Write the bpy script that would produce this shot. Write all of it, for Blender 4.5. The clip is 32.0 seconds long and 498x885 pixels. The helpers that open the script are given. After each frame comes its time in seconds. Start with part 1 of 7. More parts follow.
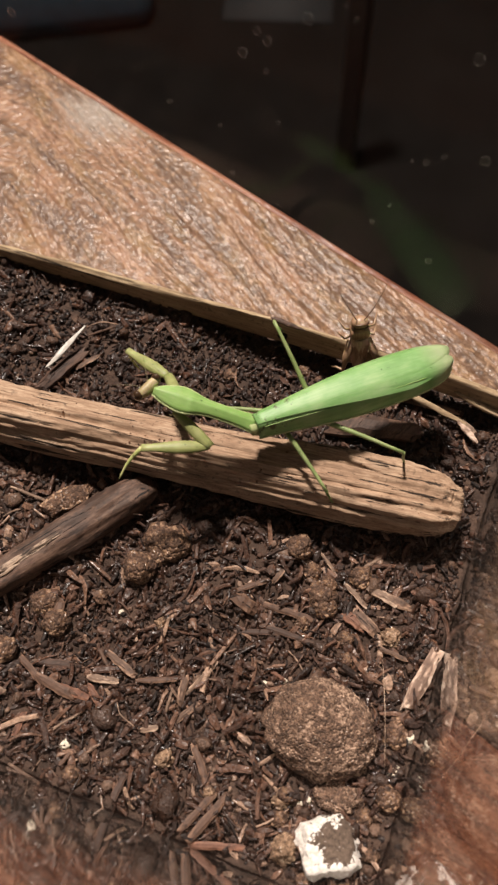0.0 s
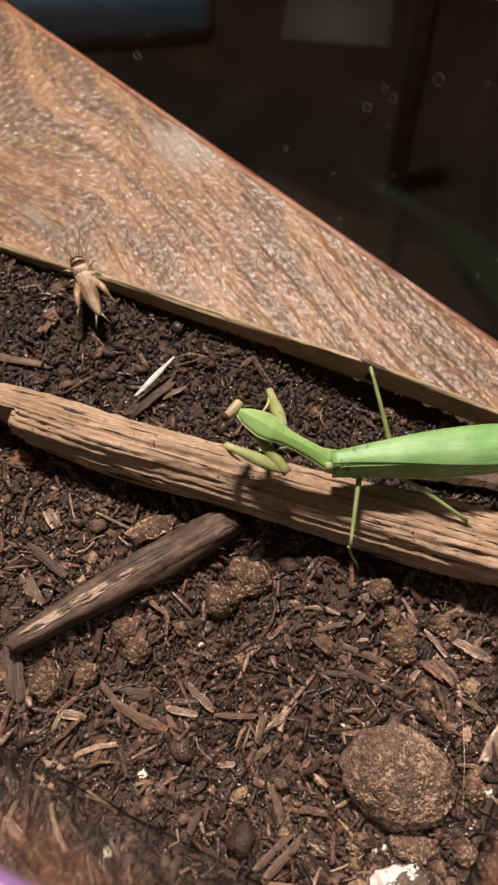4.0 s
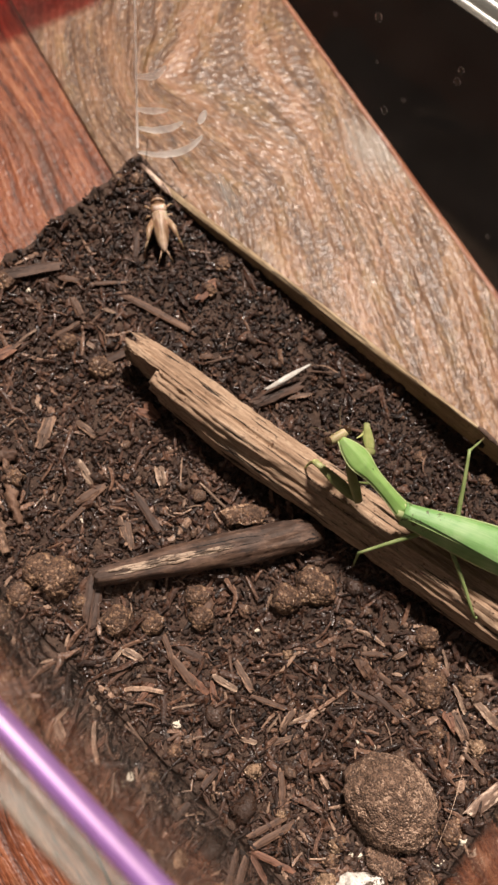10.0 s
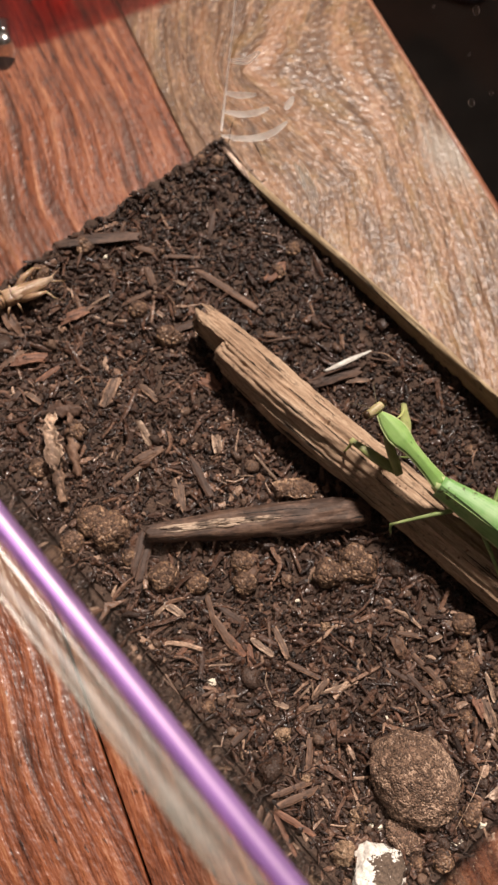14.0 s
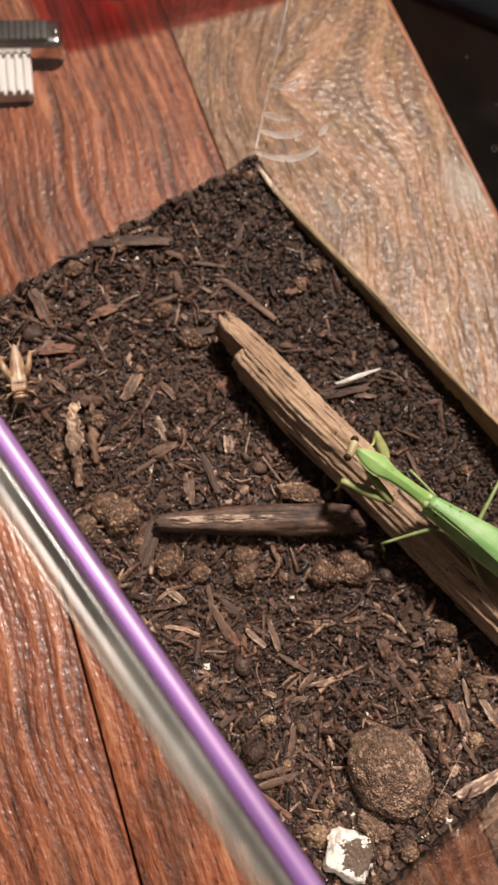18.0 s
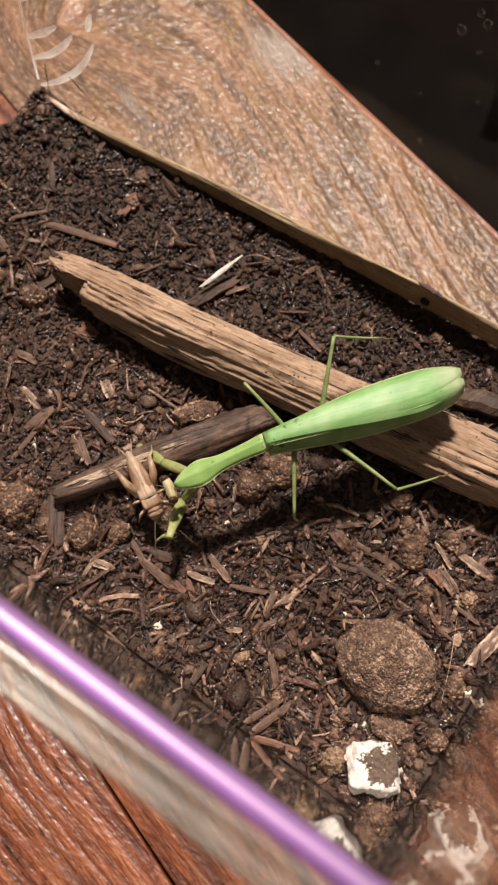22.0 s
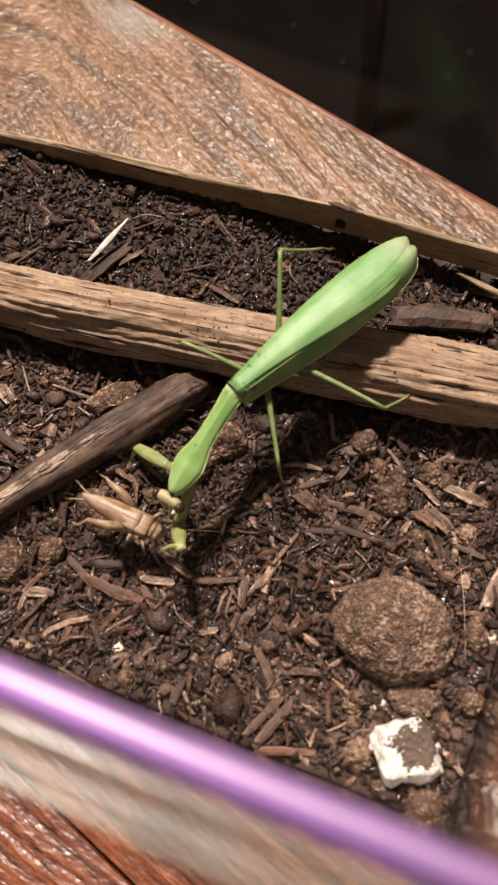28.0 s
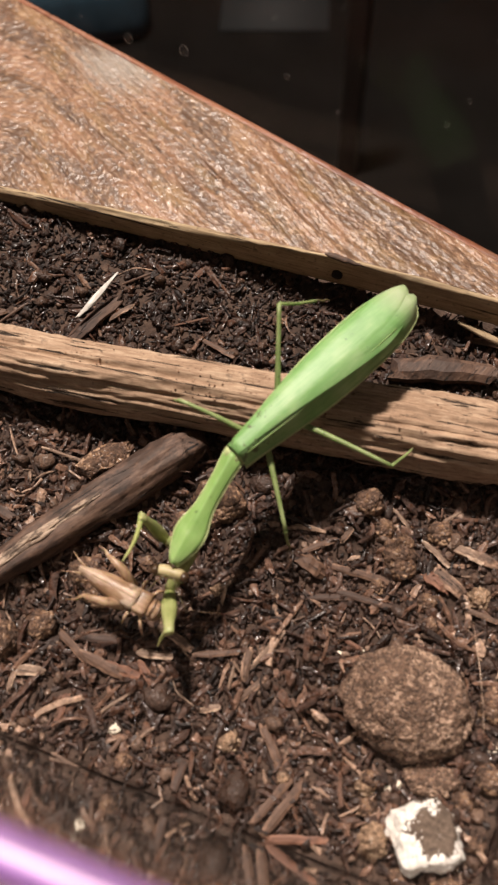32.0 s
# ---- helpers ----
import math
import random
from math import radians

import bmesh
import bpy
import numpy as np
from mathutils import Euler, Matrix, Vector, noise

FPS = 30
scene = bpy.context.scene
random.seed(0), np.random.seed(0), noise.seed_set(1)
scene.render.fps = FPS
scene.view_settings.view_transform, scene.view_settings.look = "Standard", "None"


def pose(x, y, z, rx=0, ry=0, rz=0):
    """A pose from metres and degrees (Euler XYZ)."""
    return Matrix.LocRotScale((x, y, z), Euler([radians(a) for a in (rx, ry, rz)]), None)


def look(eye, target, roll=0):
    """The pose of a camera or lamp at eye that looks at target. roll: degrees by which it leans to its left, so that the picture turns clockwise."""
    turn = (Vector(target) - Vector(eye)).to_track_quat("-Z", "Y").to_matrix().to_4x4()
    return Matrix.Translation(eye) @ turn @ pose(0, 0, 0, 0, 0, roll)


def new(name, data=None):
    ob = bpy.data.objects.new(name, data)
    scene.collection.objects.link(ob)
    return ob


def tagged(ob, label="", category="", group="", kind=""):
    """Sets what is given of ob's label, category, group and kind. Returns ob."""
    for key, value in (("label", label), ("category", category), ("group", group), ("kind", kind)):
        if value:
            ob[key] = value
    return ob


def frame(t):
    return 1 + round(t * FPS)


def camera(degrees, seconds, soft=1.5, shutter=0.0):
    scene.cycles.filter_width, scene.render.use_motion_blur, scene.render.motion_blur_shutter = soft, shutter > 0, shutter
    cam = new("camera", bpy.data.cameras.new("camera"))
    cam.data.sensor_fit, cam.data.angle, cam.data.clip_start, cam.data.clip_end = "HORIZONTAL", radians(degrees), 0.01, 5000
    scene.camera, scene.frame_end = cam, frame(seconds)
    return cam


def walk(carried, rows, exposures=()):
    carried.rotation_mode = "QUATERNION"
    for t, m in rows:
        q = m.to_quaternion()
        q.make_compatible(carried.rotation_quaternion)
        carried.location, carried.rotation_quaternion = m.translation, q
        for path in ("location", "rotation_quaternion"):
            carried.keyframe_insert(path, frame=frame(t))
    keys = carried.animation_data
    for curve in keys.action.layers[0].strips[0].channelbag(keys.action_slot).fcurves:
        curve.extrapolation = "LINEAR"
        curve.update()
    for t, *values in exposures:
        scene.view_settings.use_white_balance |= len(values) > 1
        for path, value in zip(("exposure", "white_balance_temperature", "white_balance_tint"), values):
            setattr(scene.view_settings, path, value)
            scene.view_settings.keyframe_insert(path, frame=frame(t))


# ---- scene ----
from mathutils.bvhtree import BVHTree
cam = camera(33.0, 32.0, 2.4)
cam.data.dof.use_dof = True
cam.data.dof.focus_distance = 0.190
cam.data.dof.aperture_fstop = 30.0
PATH = [
    (0, (0.03802, -0.02786, 0.20232), (0.00308, 0.04705, 0.02019), -3.90),
    (0.5, (0.03814, -0.02747, 0.20042), (0.00431, 0.04884, 0.01867), -2.95),
    (1, (0.03769, -0.02788, 0.19968), (0.00334, 0.04718, 0.01752), -3.57),
    (1.5, (0.03741, -0.02962, 0.20322), (0.00178, 0.04574, 0.02142), -3.71),
    (2, (0.03699, -0.02842, 0.2035), (-0.00142, 0.04743, 0.02247), -4.84),
    (2.5, (0.0319, -0.02932, 0.20149), (-0.00817, 0.04683, 0.02095), -5.19),
    (3, (0.02967, -0.02936, 0.20198), (-0.01091, 0.04638, 0.02138), -5.29),
    (3.5, (0.02554, -0.02837, 0.20235), (-0.01528, 0.04673, 0.02154), -5.07),
    (5.5, (0.01926, -0.03269, 0.22948), (-0.02457, 0.03992, 0.04836), 8.18),
    (6, (0.00771, -0.03218, 0.23024), (-0.02937, 0.02792, 0.04312), 14.23),
    (6.5, (0.00789, -0.02907, 0.23654), (-0.02813, 0.02777, 0.0482), 12.42),
    (7, (0.00504, -0.02862, 0.23271), (-0.03091, 0.02728, 0.04408), 11.63),
    (7.5, (0.00262, -0.0271, 0.23148), (-0.0327, 0.02796, 0.04248), 11.40),
    (8, (0.00329, -0.0271, 0.23022), (-0.03336, 0.02817, 0.04153), 10.20),
    (8.5, (0.00267, -0.02794, 0.23109), (-0.03524, 0.02764, 0.04275), 9.43),
    (9, (0.00215, -0.02787, 0.23031), (-0.03743, 0.02761, 0.04228), 8.39),
    (9.5, (0.001, -0.02792, 0.2295), (-0.03903, 0.02743, 0.04153), 7.94),
    (10, (2e-05, -0.02879, 0.2305), (-0.03905, 0.0272, 0.04252), 8.70),
    (10.5, (0.002, -0.02843, 0.23041), (-0.03812, 0.02742, 0.0426), 7.80),
    (11, (0.00214, -0.02853, 0.23008), (-0.03894, 0.02752, 0.04254), 7.34),
    (11.5, (0.00086, -0.03014, 0.23029), (-0.04026, 0.02652, 0.04294), 7.88),
    (12, (0.00087, -0.0304, 0.23107), (-0.04152, 0.02597, 0.04392), 7.23),
    (12.5, (0.00127, -0.03296, 0.23073), (-0.04385, 0.02356, 0.04426), 6.22),
    (13, (0.00235, -0.03577, 0.23169), (-0.04511, 0.02014, 0.04562), 5.79),
    (13.5, (0.00371, -0.03954, 0.23045), (-0.0433, 0.01381, 0.04352), 6.65),
    (15.5, (0.00609, -0.0464, 0.24316), (-0.03874, 0.00743, 0.05583), 10.55),
    (16, (0.01491, -0.04761, 0.24139), (-0.0298, 0.00801, 0.05456), 10.65),
    (16.5, (0.01489, -0.04797, 0.24338), (-0.0313, 0.009, 0.05731), 11.46),
    (17, (0.01426, -0.04941, 0.24659), (-0.03255, 0.0082, 0.06088), 12.99),
    (17.5, (0.0113, -0.0487, 0.24495), (-0.03596, 0.00706, 0.05879), 12.91),
    (18, (0.00509, -0.04912, 0.24462), (-0.0415, 0.00522, 0.05787), 13.53),
    (18.5, (0.00305, -0.04815, 0.24309), (-0.04329, 0.00556, 0.05609), 13.66),
    (19, (0.00603, -0.04691, 0.24209), (-0.03996, 0.0061, 0.05481), 12.94),
    (19.5, (0.0114, -0.04571, 0.23824), (-0.03304, 0.0076, 0.05067), 12.01),
    (20, (0.01772, -0.04425, 0.23003), (-0.02528, 0.0081, 0.04186), 7.89),
    (20.5, (0.02078, -0.03947, 0.22023), (-0.02371, 0.01181, 0.0321), 0.78),
    (21, (0.02379, -0.03694, 0.21488), (-0.02137, 0.01302, 0.02656), -3.76),
    (21.5, (0.02939, -0.03686, 0.21487), (-0.01564, 0.01582, 0.02726), -4.75),
    (22, (0.03053, -0.03947, 0.21518), (-0.01365, 0.0166, 0.02835), -4.12),
    (22.5, (0.03291, -0.03765, 0.2136), (-0.01065, 0.01758, 0.02638), -5.26),
    (23, (0.03364, -0.03909, 0.21044), (-0.00813, 0.01853, 0.02353), -3.75),
    (23.5, (0.03466, -0.03688, 0.2099), (-0.00753, 0.01912, 0.02259), -5.22),
    (24, (0.03626, -0.03712, 0.20753), (-0.00726, 0.01894, 0.02054), -6.57),
    (24.5, (0.03625, -0.03741, 0.20374), (-0.00574, 0.0193, 0.0166), -6.72),
    (25, (0.03401, -0.03904, 0.20001), (-0.00745, 0.02005, 0.0135), -6.55),
    (25.5, (0.03309, -0.04192, 0.19732), (-0.0083, 0.02258, 0.01258), -6.05),
    (26, (0.03374, -0.04555, 0.18829), (-0.00538, 0.02411, 0.00494), -5.46),
    (26.5, (0.03397, -0.04409, 0.18428), (-0.00491, 0.02634, 0.00117), -7.19),
    (28.5, (0.03272, -0.04426, 0.18248), (-0.00359, 0.02702, -0.00083), -6.27),
    (29, (0.03695, -0.04312, 0.18613), (-0.00219, 0.02897, 0.00373), -7.95),
    (29.5, (0.03905, -0.04149, 0.18618), (-0.00431, 0.03179, 0.00521), -10.14),
    (30, (0.03427, -0.04168, 0.18505), (-0.00827, 0.03302, 0.00447), -8.84),
    (30.5, (0.03003, -0.04014, 0.18576), (-0.01188, 0.03510, 0.00525), -8.12),
    (31, (0.03138, -0.03897, 0.18610), (-0.01183, 0.03482, 0.00531), -9.67),
    (31.5, (0.03212, -0.03819, 0.18422), (-0.00977, 0.03663, 0.00354), -8.84),
    (32, (0.02800, -0.03753, 0.17783), (-0.00871, 0.04160, -0.00214), -5.43),
]
walk(cam, [(t, look(eye, target, roll)) for t, eye, target, roll in PATH],
     [(0, -0.17), (3.5, -0.15), (6, -0.15), (12, -0.16), (17, -0.17), (20, -0.16), (23, -0.09), (32, -0.08)])

# ---- light: a dim night, one lamp above and behind the tub ----
world = bpy.data.worlds.new("night")
scene.world = world
world.use_nodes = True
world.node_tree.nodes["Background"].inputs["Color"].default_value = (1.0, 0.86, 0.76, 1)
world.node_tree.nodes["Background"].inputs["Strength"].default_value = 0.05
lamp_data = bpy.data.lights.new("porch_lamp_light", "AREA")
lamp_data.shape, lamp_data.size, lamp_data.energy, lamp_data.color = "DISK", 0.14, 45.0, (1.0, 0.885, 0.79)
lamp_ob = new("porch_lamp_light", lamp_data)
lamp_ob.matrix_world = look((-0.38, 0.60, 1.30), (-0.03, 0.02, 0.02))


# ---- materials ----
class Mat:
    """A node material with a few short ways to wire it."""

    def __init__(self, name):
        self.m = bpy.data.materials.new(name)
        self.m.use_nodes = True
        self.t = self.m.node_tree
        self.b = self.t.nodes["Principled BSDF"]
        self.out = self.t.nodes["Material Output"]

    def n(self, kind, **inputs):
        node = self.t.nodes.new(kind)
        for key, value in inputs.items():
            self.put(node, key, value)
        return node

    def put(self, node, key, value):
        sock = node.inputs[int(key[1:]) if key[0] == "i" and key[1:].isdigit() else key.replace("_", " ")]
        if isinstance(value, bpy.types.NodeSocket):
            self.t.links.new(value, sock)
        else:
            sock.default_value = value

    def coords(self, kind="Object", scale=(1, 1, 1), turn=(0, 0, 0), offset=None):
        c = self.n("ShaderNodeTexCoord")
        m = self.n("ShaderNodeMapping", Vector=c.outputs[kind], Scale=scale, Rotation=turn)
        if offset is not None:
            self.put(m, "Location", offset)
        return m.outputs[0]

    def noise(self, vec, scale, detail=4.0, rough=0.6, distort=0.0):
        return self.n("ShaderNodeTexNoise", Vector=vec, Scale=scale, Detail=detail, Roughness=rough, Distortion=distort).outputs["Fac"]

    def ramp(self, fac, *stops):
        r = self.n("ShaderNodeValToRGB", Fac=fac)
        e = r.color_ramp.elements
        while len(e) < len(stops):
            e.new(0.5)
        for el, (p, c) in zip(e, stops):
            el.position = p
            el.color = (*c, 1) if len(c) == 3 else c
        return r.outputs["Color"]

    def mix(self, fac, a, b, mode="MIX"):
        x = self.n("ShaderNodeMix")
        x.data_type, x.blend_type = "RGBA", mode
        for i, v in ((0, fac), (6, a), (7, b)):
            if isinstance(v, bpy.types.NodeSocket):
                self.t.links.new(v, x.inputs[i])
            else:
                x.inputs[i].default_value = (*v, 1) if isinstance(v, tuple) and len(v) == 3 else v
        return x.outputs[2]

    def math(self, op, a, b=0.0):
        x = self.n("ShaderNodeMath")
        x.operation = op
        for i, v in ((0, a), (1, b)):
            if isinstance(v, bpy.types.NodeSocket):
                self.t.links.new(v, x.inputs[i])
            else:
                x.inputs[i].default_value = v
        return x.outputs[0]

    def bump(self, height, strength, dist):
        b = self.n("ShaderNodeBump", Height=height, Strength=strength, Distance=dist)
        self.t.links.new(b.outputs[0], self.b.inputs["Normal"])
        self.t.links.new(b.outputs[0], self.b.inputs["Coat Normal"])

    def set(self, **inputs):
        for key, value in inputs.items():
            if isinstance(value, tuple) and key.endswith("Color"):
                value = (*value, 1)
            self.put(self.b, key, value)
        return self.m


def plain(name, colour, rough=0.5, grain=400.0, vary=0.25, bump=0.0, **more):
    """A simple surface whose colour varies at two scales."""
    k = Mat(name)
    v = k.coords()
    f = k.mix(0.5, k.noise(v, grain), k.noise(v, grain * 0.15))
    lo, hi = tuple(c * (1 - vary) for c in colour), tuple(min(1, c * (1 + vary)) for c in colour)
    if bump:
        k.bump(k.noise(v, grain), 0.6, bump)
    return k.set(Base_Color=k.ramp(f, (0.3, lo), (0.7, hi)), Roughness=rough, **more)


def make_table_wood(name, dark, mid, light, pale, stain, slant=0.0, relief=0.0012, across=13.0, coat=0.13, weight=0.55, crisp=0.0):
    """Old varnished planks, grained along x or a little aslant; crinkled varnish; every plank differs."""
    k = Mat(name)
    rnd = k.n("ShaderNodeObjectInfo").outputs["Random"]
    off = k.n("ShaderNodeCombineXYZ", X=k.math("MULTIPLY", rnd, 3.0), Y=k.math("MULTIPLY", rnd, 1.7), Z=rnd).outputs[0]
    turned = k.coords(turn=(0, 0, radians(slant)), offset=off)
    if crisp:
        # the grain swerves round an old knot near the tub's corner
        near = k.n("ShaderNodeVectorMath", i0=k.coords(), i1=(-0.188, -0.012, 0.0))
        near.operation = "DISTANCE"
        swerve = k.ramp(k.math("MULTIPLY", near.outputs["Value"], 18.0), (0.0, (1, 1, 1)), (0.35, (0.55,) * 3), (1.0, (0, 0, 0)))
        swing = k.n("ShaderNodeVectorMath", i0=swerve, i1=(0.004, 0.026, 0.0))
        swing.operation = "MULTIPLY"
        turned = k.n("ShaderNodeVectorMath", i0=turned, i1=swing.outputs[0]).outputs[0]
    bend = k.n("ShaderNodeTexNoise", Vector=turned, Scale=14.0, Detail=1.0).outputs["Color"]
    bend = k.n("ShaderNodeVectorMath", i0=bend, i1=(0.012, 0.012, 0.0))
    bend.operation = "MULTIPLY"
    flow = k.n("ShaderNodeVectorMath", i0=turned, i1=bend.outputs[0]).outputs[0]

    def grain_space(*scale):
        return k.n("ShaderNodeMapping", Vector=flow, Scale=scale).outputs[0]

    streak = k.noise(grain_space(1, across, across), 20, 3, 0.5, 0.2)
    line = k.noise(grain_space(1, 14, 14), 75, 5, 0.7)
    fine = k.noise(grain_space(1, 7, 7), 260, 4, 0.7)
    patch = k.noise(grain_space(1, 2.6, 2.6), 26, 4, 0.6, 0.4)
    crinkle = k.n("ShaderNodeTexVoronoi", Vector=grain_space(1, 2.1 - 0.4 * crisp, 2.1 - 0.4 * crisp), Scale=270.0 + 150.0 * crisp).outputs["Distance"]
    ripple = k.noise(grain_space(1, 1.8, 1.8), 330, 3, 0.6)
    mixed = k.mix(0.30, k.mix(0.36, streak, line), fine)
    col = k.ramp(mixed, (0.37, dark), (0.46, mid), (0.53, light), (0.63, pale))
    col = k.mix(k.ramp(patch, (0.53, (0, 0, 0)), (0.68, (0.7,) * 3)), col, stain)
    if crisp:
        blot = k.noise(grain_space(1, 6, 6), 22, 4, 0.6, 0.4)
        col = k.mix(k.ramp(blot, (0.51, (0, 0, 0)), (0.58, (0.75,) * 3)), col, (0.112, 0.066, 0.044))
        col = k.mix(k.ramp(blot, (0.38, (0.70,) * 3), (0.48, (0, 0, 0))), col, (0.34, 0.185, 0.112))
        ochre = k.noise(grain_space(1, 2.5, 2.5), 60, 3, 0.6)
        col = k.mix(k.ramp(ochre, (0.54, (0, 0, 0)), (0.64, (0.5,) * 3)), col, (0.25, 0.150, 0.060))
        fleck = k.noise(grain_space(1, 1.6, 1.6), 480, 4, 0.7)
        col = k.mix(k.ramp(fleck, (0.53, (0, 0, 0)), (0.64, (0.65,) * 3)), col, (0.48, 0.315, 0.200))
        col = k.mix(k.ramp(fleck, (0.36, (0.55,) * 3), (0.45, (0, 0, 0))), col, (0.070, 0.042, 0.027))
    if crisp:
        # a bleached, rubbed spot by the table's edge
        spot = k.n("ShaderNodeVectorMath", i0=k.n("ShaderNodeMapping", Vector=k.coords(), Scale=(0.55, 1.0, 1.0)).outputs[0], i1=(-0.0713, 0.0385, 0.0))
        spot.operation = "DISTANCE"
        rubbed = k.math("ADD", k.math("MULTIPLY", spot.outputs["Value"], 42.0), k.mix(0.5, ripple, k.noise(grain_space(1, 9, 9), 60, 3, 0.6)))
        col = k.mix(k.ramp(rubbed, (0.62, (0.75,) * 3), (0.92, (0, 0, 0))), col, (0.36, 0.31, 0.265))
    dirt = k.ramp(k.mix(0.5, line, ripple), (0.36, (0.85,) * 3), (0.43, (0, 0, 0)))
    col = k.mix(dirt, col, tuple(x * 0.55 for x in dark))
    ridge = k.noise(grain_space(1, across, across), 20, 1, 0.4, 0.2)
    groove = k.noise(grain_space(1, 9, 9), 80 - 44 * crisp, 1.0 + crisp, 0.45)
    pucker = k.noise(grain_space(1, 1.7 - 0.2 * crisp, 1.7 - 0.2 * crisp), 480 + 60 * crisp, 1.0 + 2 * crisp, 0.5)
    folds = k.math("ADD", k.math("MULTIPLY", ridge, 2.1 - 0.6 * crisp), k.math("MULTIPLY", groove, 0.45 + 2.2 * crisp))
    folds = k.math("ADD", folds, k.math("ADD", k.math("MULTIPLY", pucker, 0.60 + 0.25 * crisp), k.math("MULTIPLY", crinkle, 0.25 + 0.15 * crisp)))
    k.bump(folds, 1.0, relief)
    rough = k.ramp(k.mix(0.5, fine, ripple), (0.35, (0.30,) * 3), (0.65, (0.62,) * 3))
    return k.set(Base_Color=col, Roughness=rough, Specular_IOR_Level=0.35, Coat_Weight=weight, Coat_Roughness=coat)


def make_log_wood(name, dark, mid, light, along=(6, 60, 60), bump=0.0009, turn=0.0, mottle=0.0, fibre=0.0):
    """Split wood, grained along x or turned from it; mottle leaves dark scraps of bark, fibre draws fine lines."""
    k = Mat(name)
    lie = k.coords(turn=(0, 0, radians(-turn)))

    def grain_space(*scale):
        return k.n("ShaderNodeMapping", Vector=lie, Scale=scale).outputs[0]

    v = grain_space(*along)
    a = k.noise(v, 14, 8, 0.68, 0.3)
    c = k.noise(lie, 90, 4, 0.6)
    d = k.noise(lie, 700, 2, 0.6)
    f = k.mix(0.42, a, c)
    if fibre:
        f = k.mix(fibre, f, k.noise(grain_space(along[0] * 3, along[1] * 2.6, along[2] * 2.6), 16, 5, 0.7))
    col = k.ramp(f, (0.31, dark), (0.48, mid), (0.66, light))
    if mottle:
        scrap = k.mix(0.4, k.noise(grain_space(1, 2.4, 2.4), 210, 5, 0.7), c)
        col = k.mix(k.ramp(scrap, (0.47, (mottle,) * 3), (0.53, (0, 0, 0))), col, tuple(x * 0.8 for x in dark))
    col = k.mix(k.ramp(d, (0.60, (0, 0, 0)), (0.72, (0.5, 0.5, 0.5))), col, tuple(x * 0.3 for x in dark))
    crack = k.noise(grain_space(along[0] * 0.6, along[1] * 1.9, along[2] * 1.9), 9, 5, 0.6, 0.25)
    line = k.ramp(crack, (0.350, (0, 0, 0)), (0.385, (1, 1, 1)))
    col = k.mix(line, tuple(x * 0.25 for x in dark), col)
    soft = k.noise(v, 14, 3, 0.5, 0.3)
    k.bump(k.mix(0.5, k.mix(0.2 + fibre * 0.4, soft, k.mix(0.5, d, f) if fibre else d), line), 1.0, bump * 0.7)
    return k.set(Base_Color=col, Roughness=0.85 - 0.15 * (mottle > 0))


def make_soil(name="soil"):
    k = Mat(name)
    v = k.coords()
    a, b, c = k.noise(v, 900, 5, 0.7), k.noise(v, 220, 4, 0.6), k.noise(v, 35, 3)
    col = k.ramp(k.mix(0.5, a, b), (0.34, (0.016, 0.009, 0.006)), (0.55, (0.070, 0.039, 0.026)), (0.75, (0.16, 0.098, 0.065)))
    col = k.mix(k.ramp(c, (0.4, (0, 0, 0)), (0.7, (0.5, 0.5, 0.5))), col, (0.075, 0.046, 0.032))
    k.bump(k.mix(0.5, a, b), 1.0, 0.0012)
    return k.set(Base_Color=col, Roughness=0.9)


def make_crumb(name, stops, grain=900.0, rough=0.85):
    """Bits of mulch: each island takes a colour of its own; shade is painted in a ragged patch along the far side."""
    k = Mat(name)
    rnd = k.n("ShaderNodeNewGeometry").outputs["Random Per Island"]
    base = k.ramp(rnd, *stops)
    v = k.coords()
    f = k.ramp(k.noise(v, grain, 4, 0.7), (0.3, (0.40,) * 3), (0.7, (1.5,) * 3))
    k.bump(k.noise(v, grain * 1.2, 2, 0.6), 1.0, 0.0004)
    wet = k.ramp(k.noise(v, grain * 0.8, 3), (0.43, (rough,) * 3), (0.58, (0.25,) * 3))
    # The shade in front of lath and far wall, painted into the colour.
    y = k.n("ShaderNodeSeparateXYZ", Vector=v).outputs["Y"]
    far_shade = k.math("ADD", k.math("MULTIPLY", y, 9.0), k.noise(v, 38, 4, 0.6))
    base = k.mix(1.0, base, k.ramp(far_shade, (0.70, (1, 1, 1)), (0.98, (0.60, 0.54, 0.51))), "MULTIPLY")
    return k.set(Base_Color=k.mix(1.0, base, f, "MULTIPLY"), Roughness=wet)


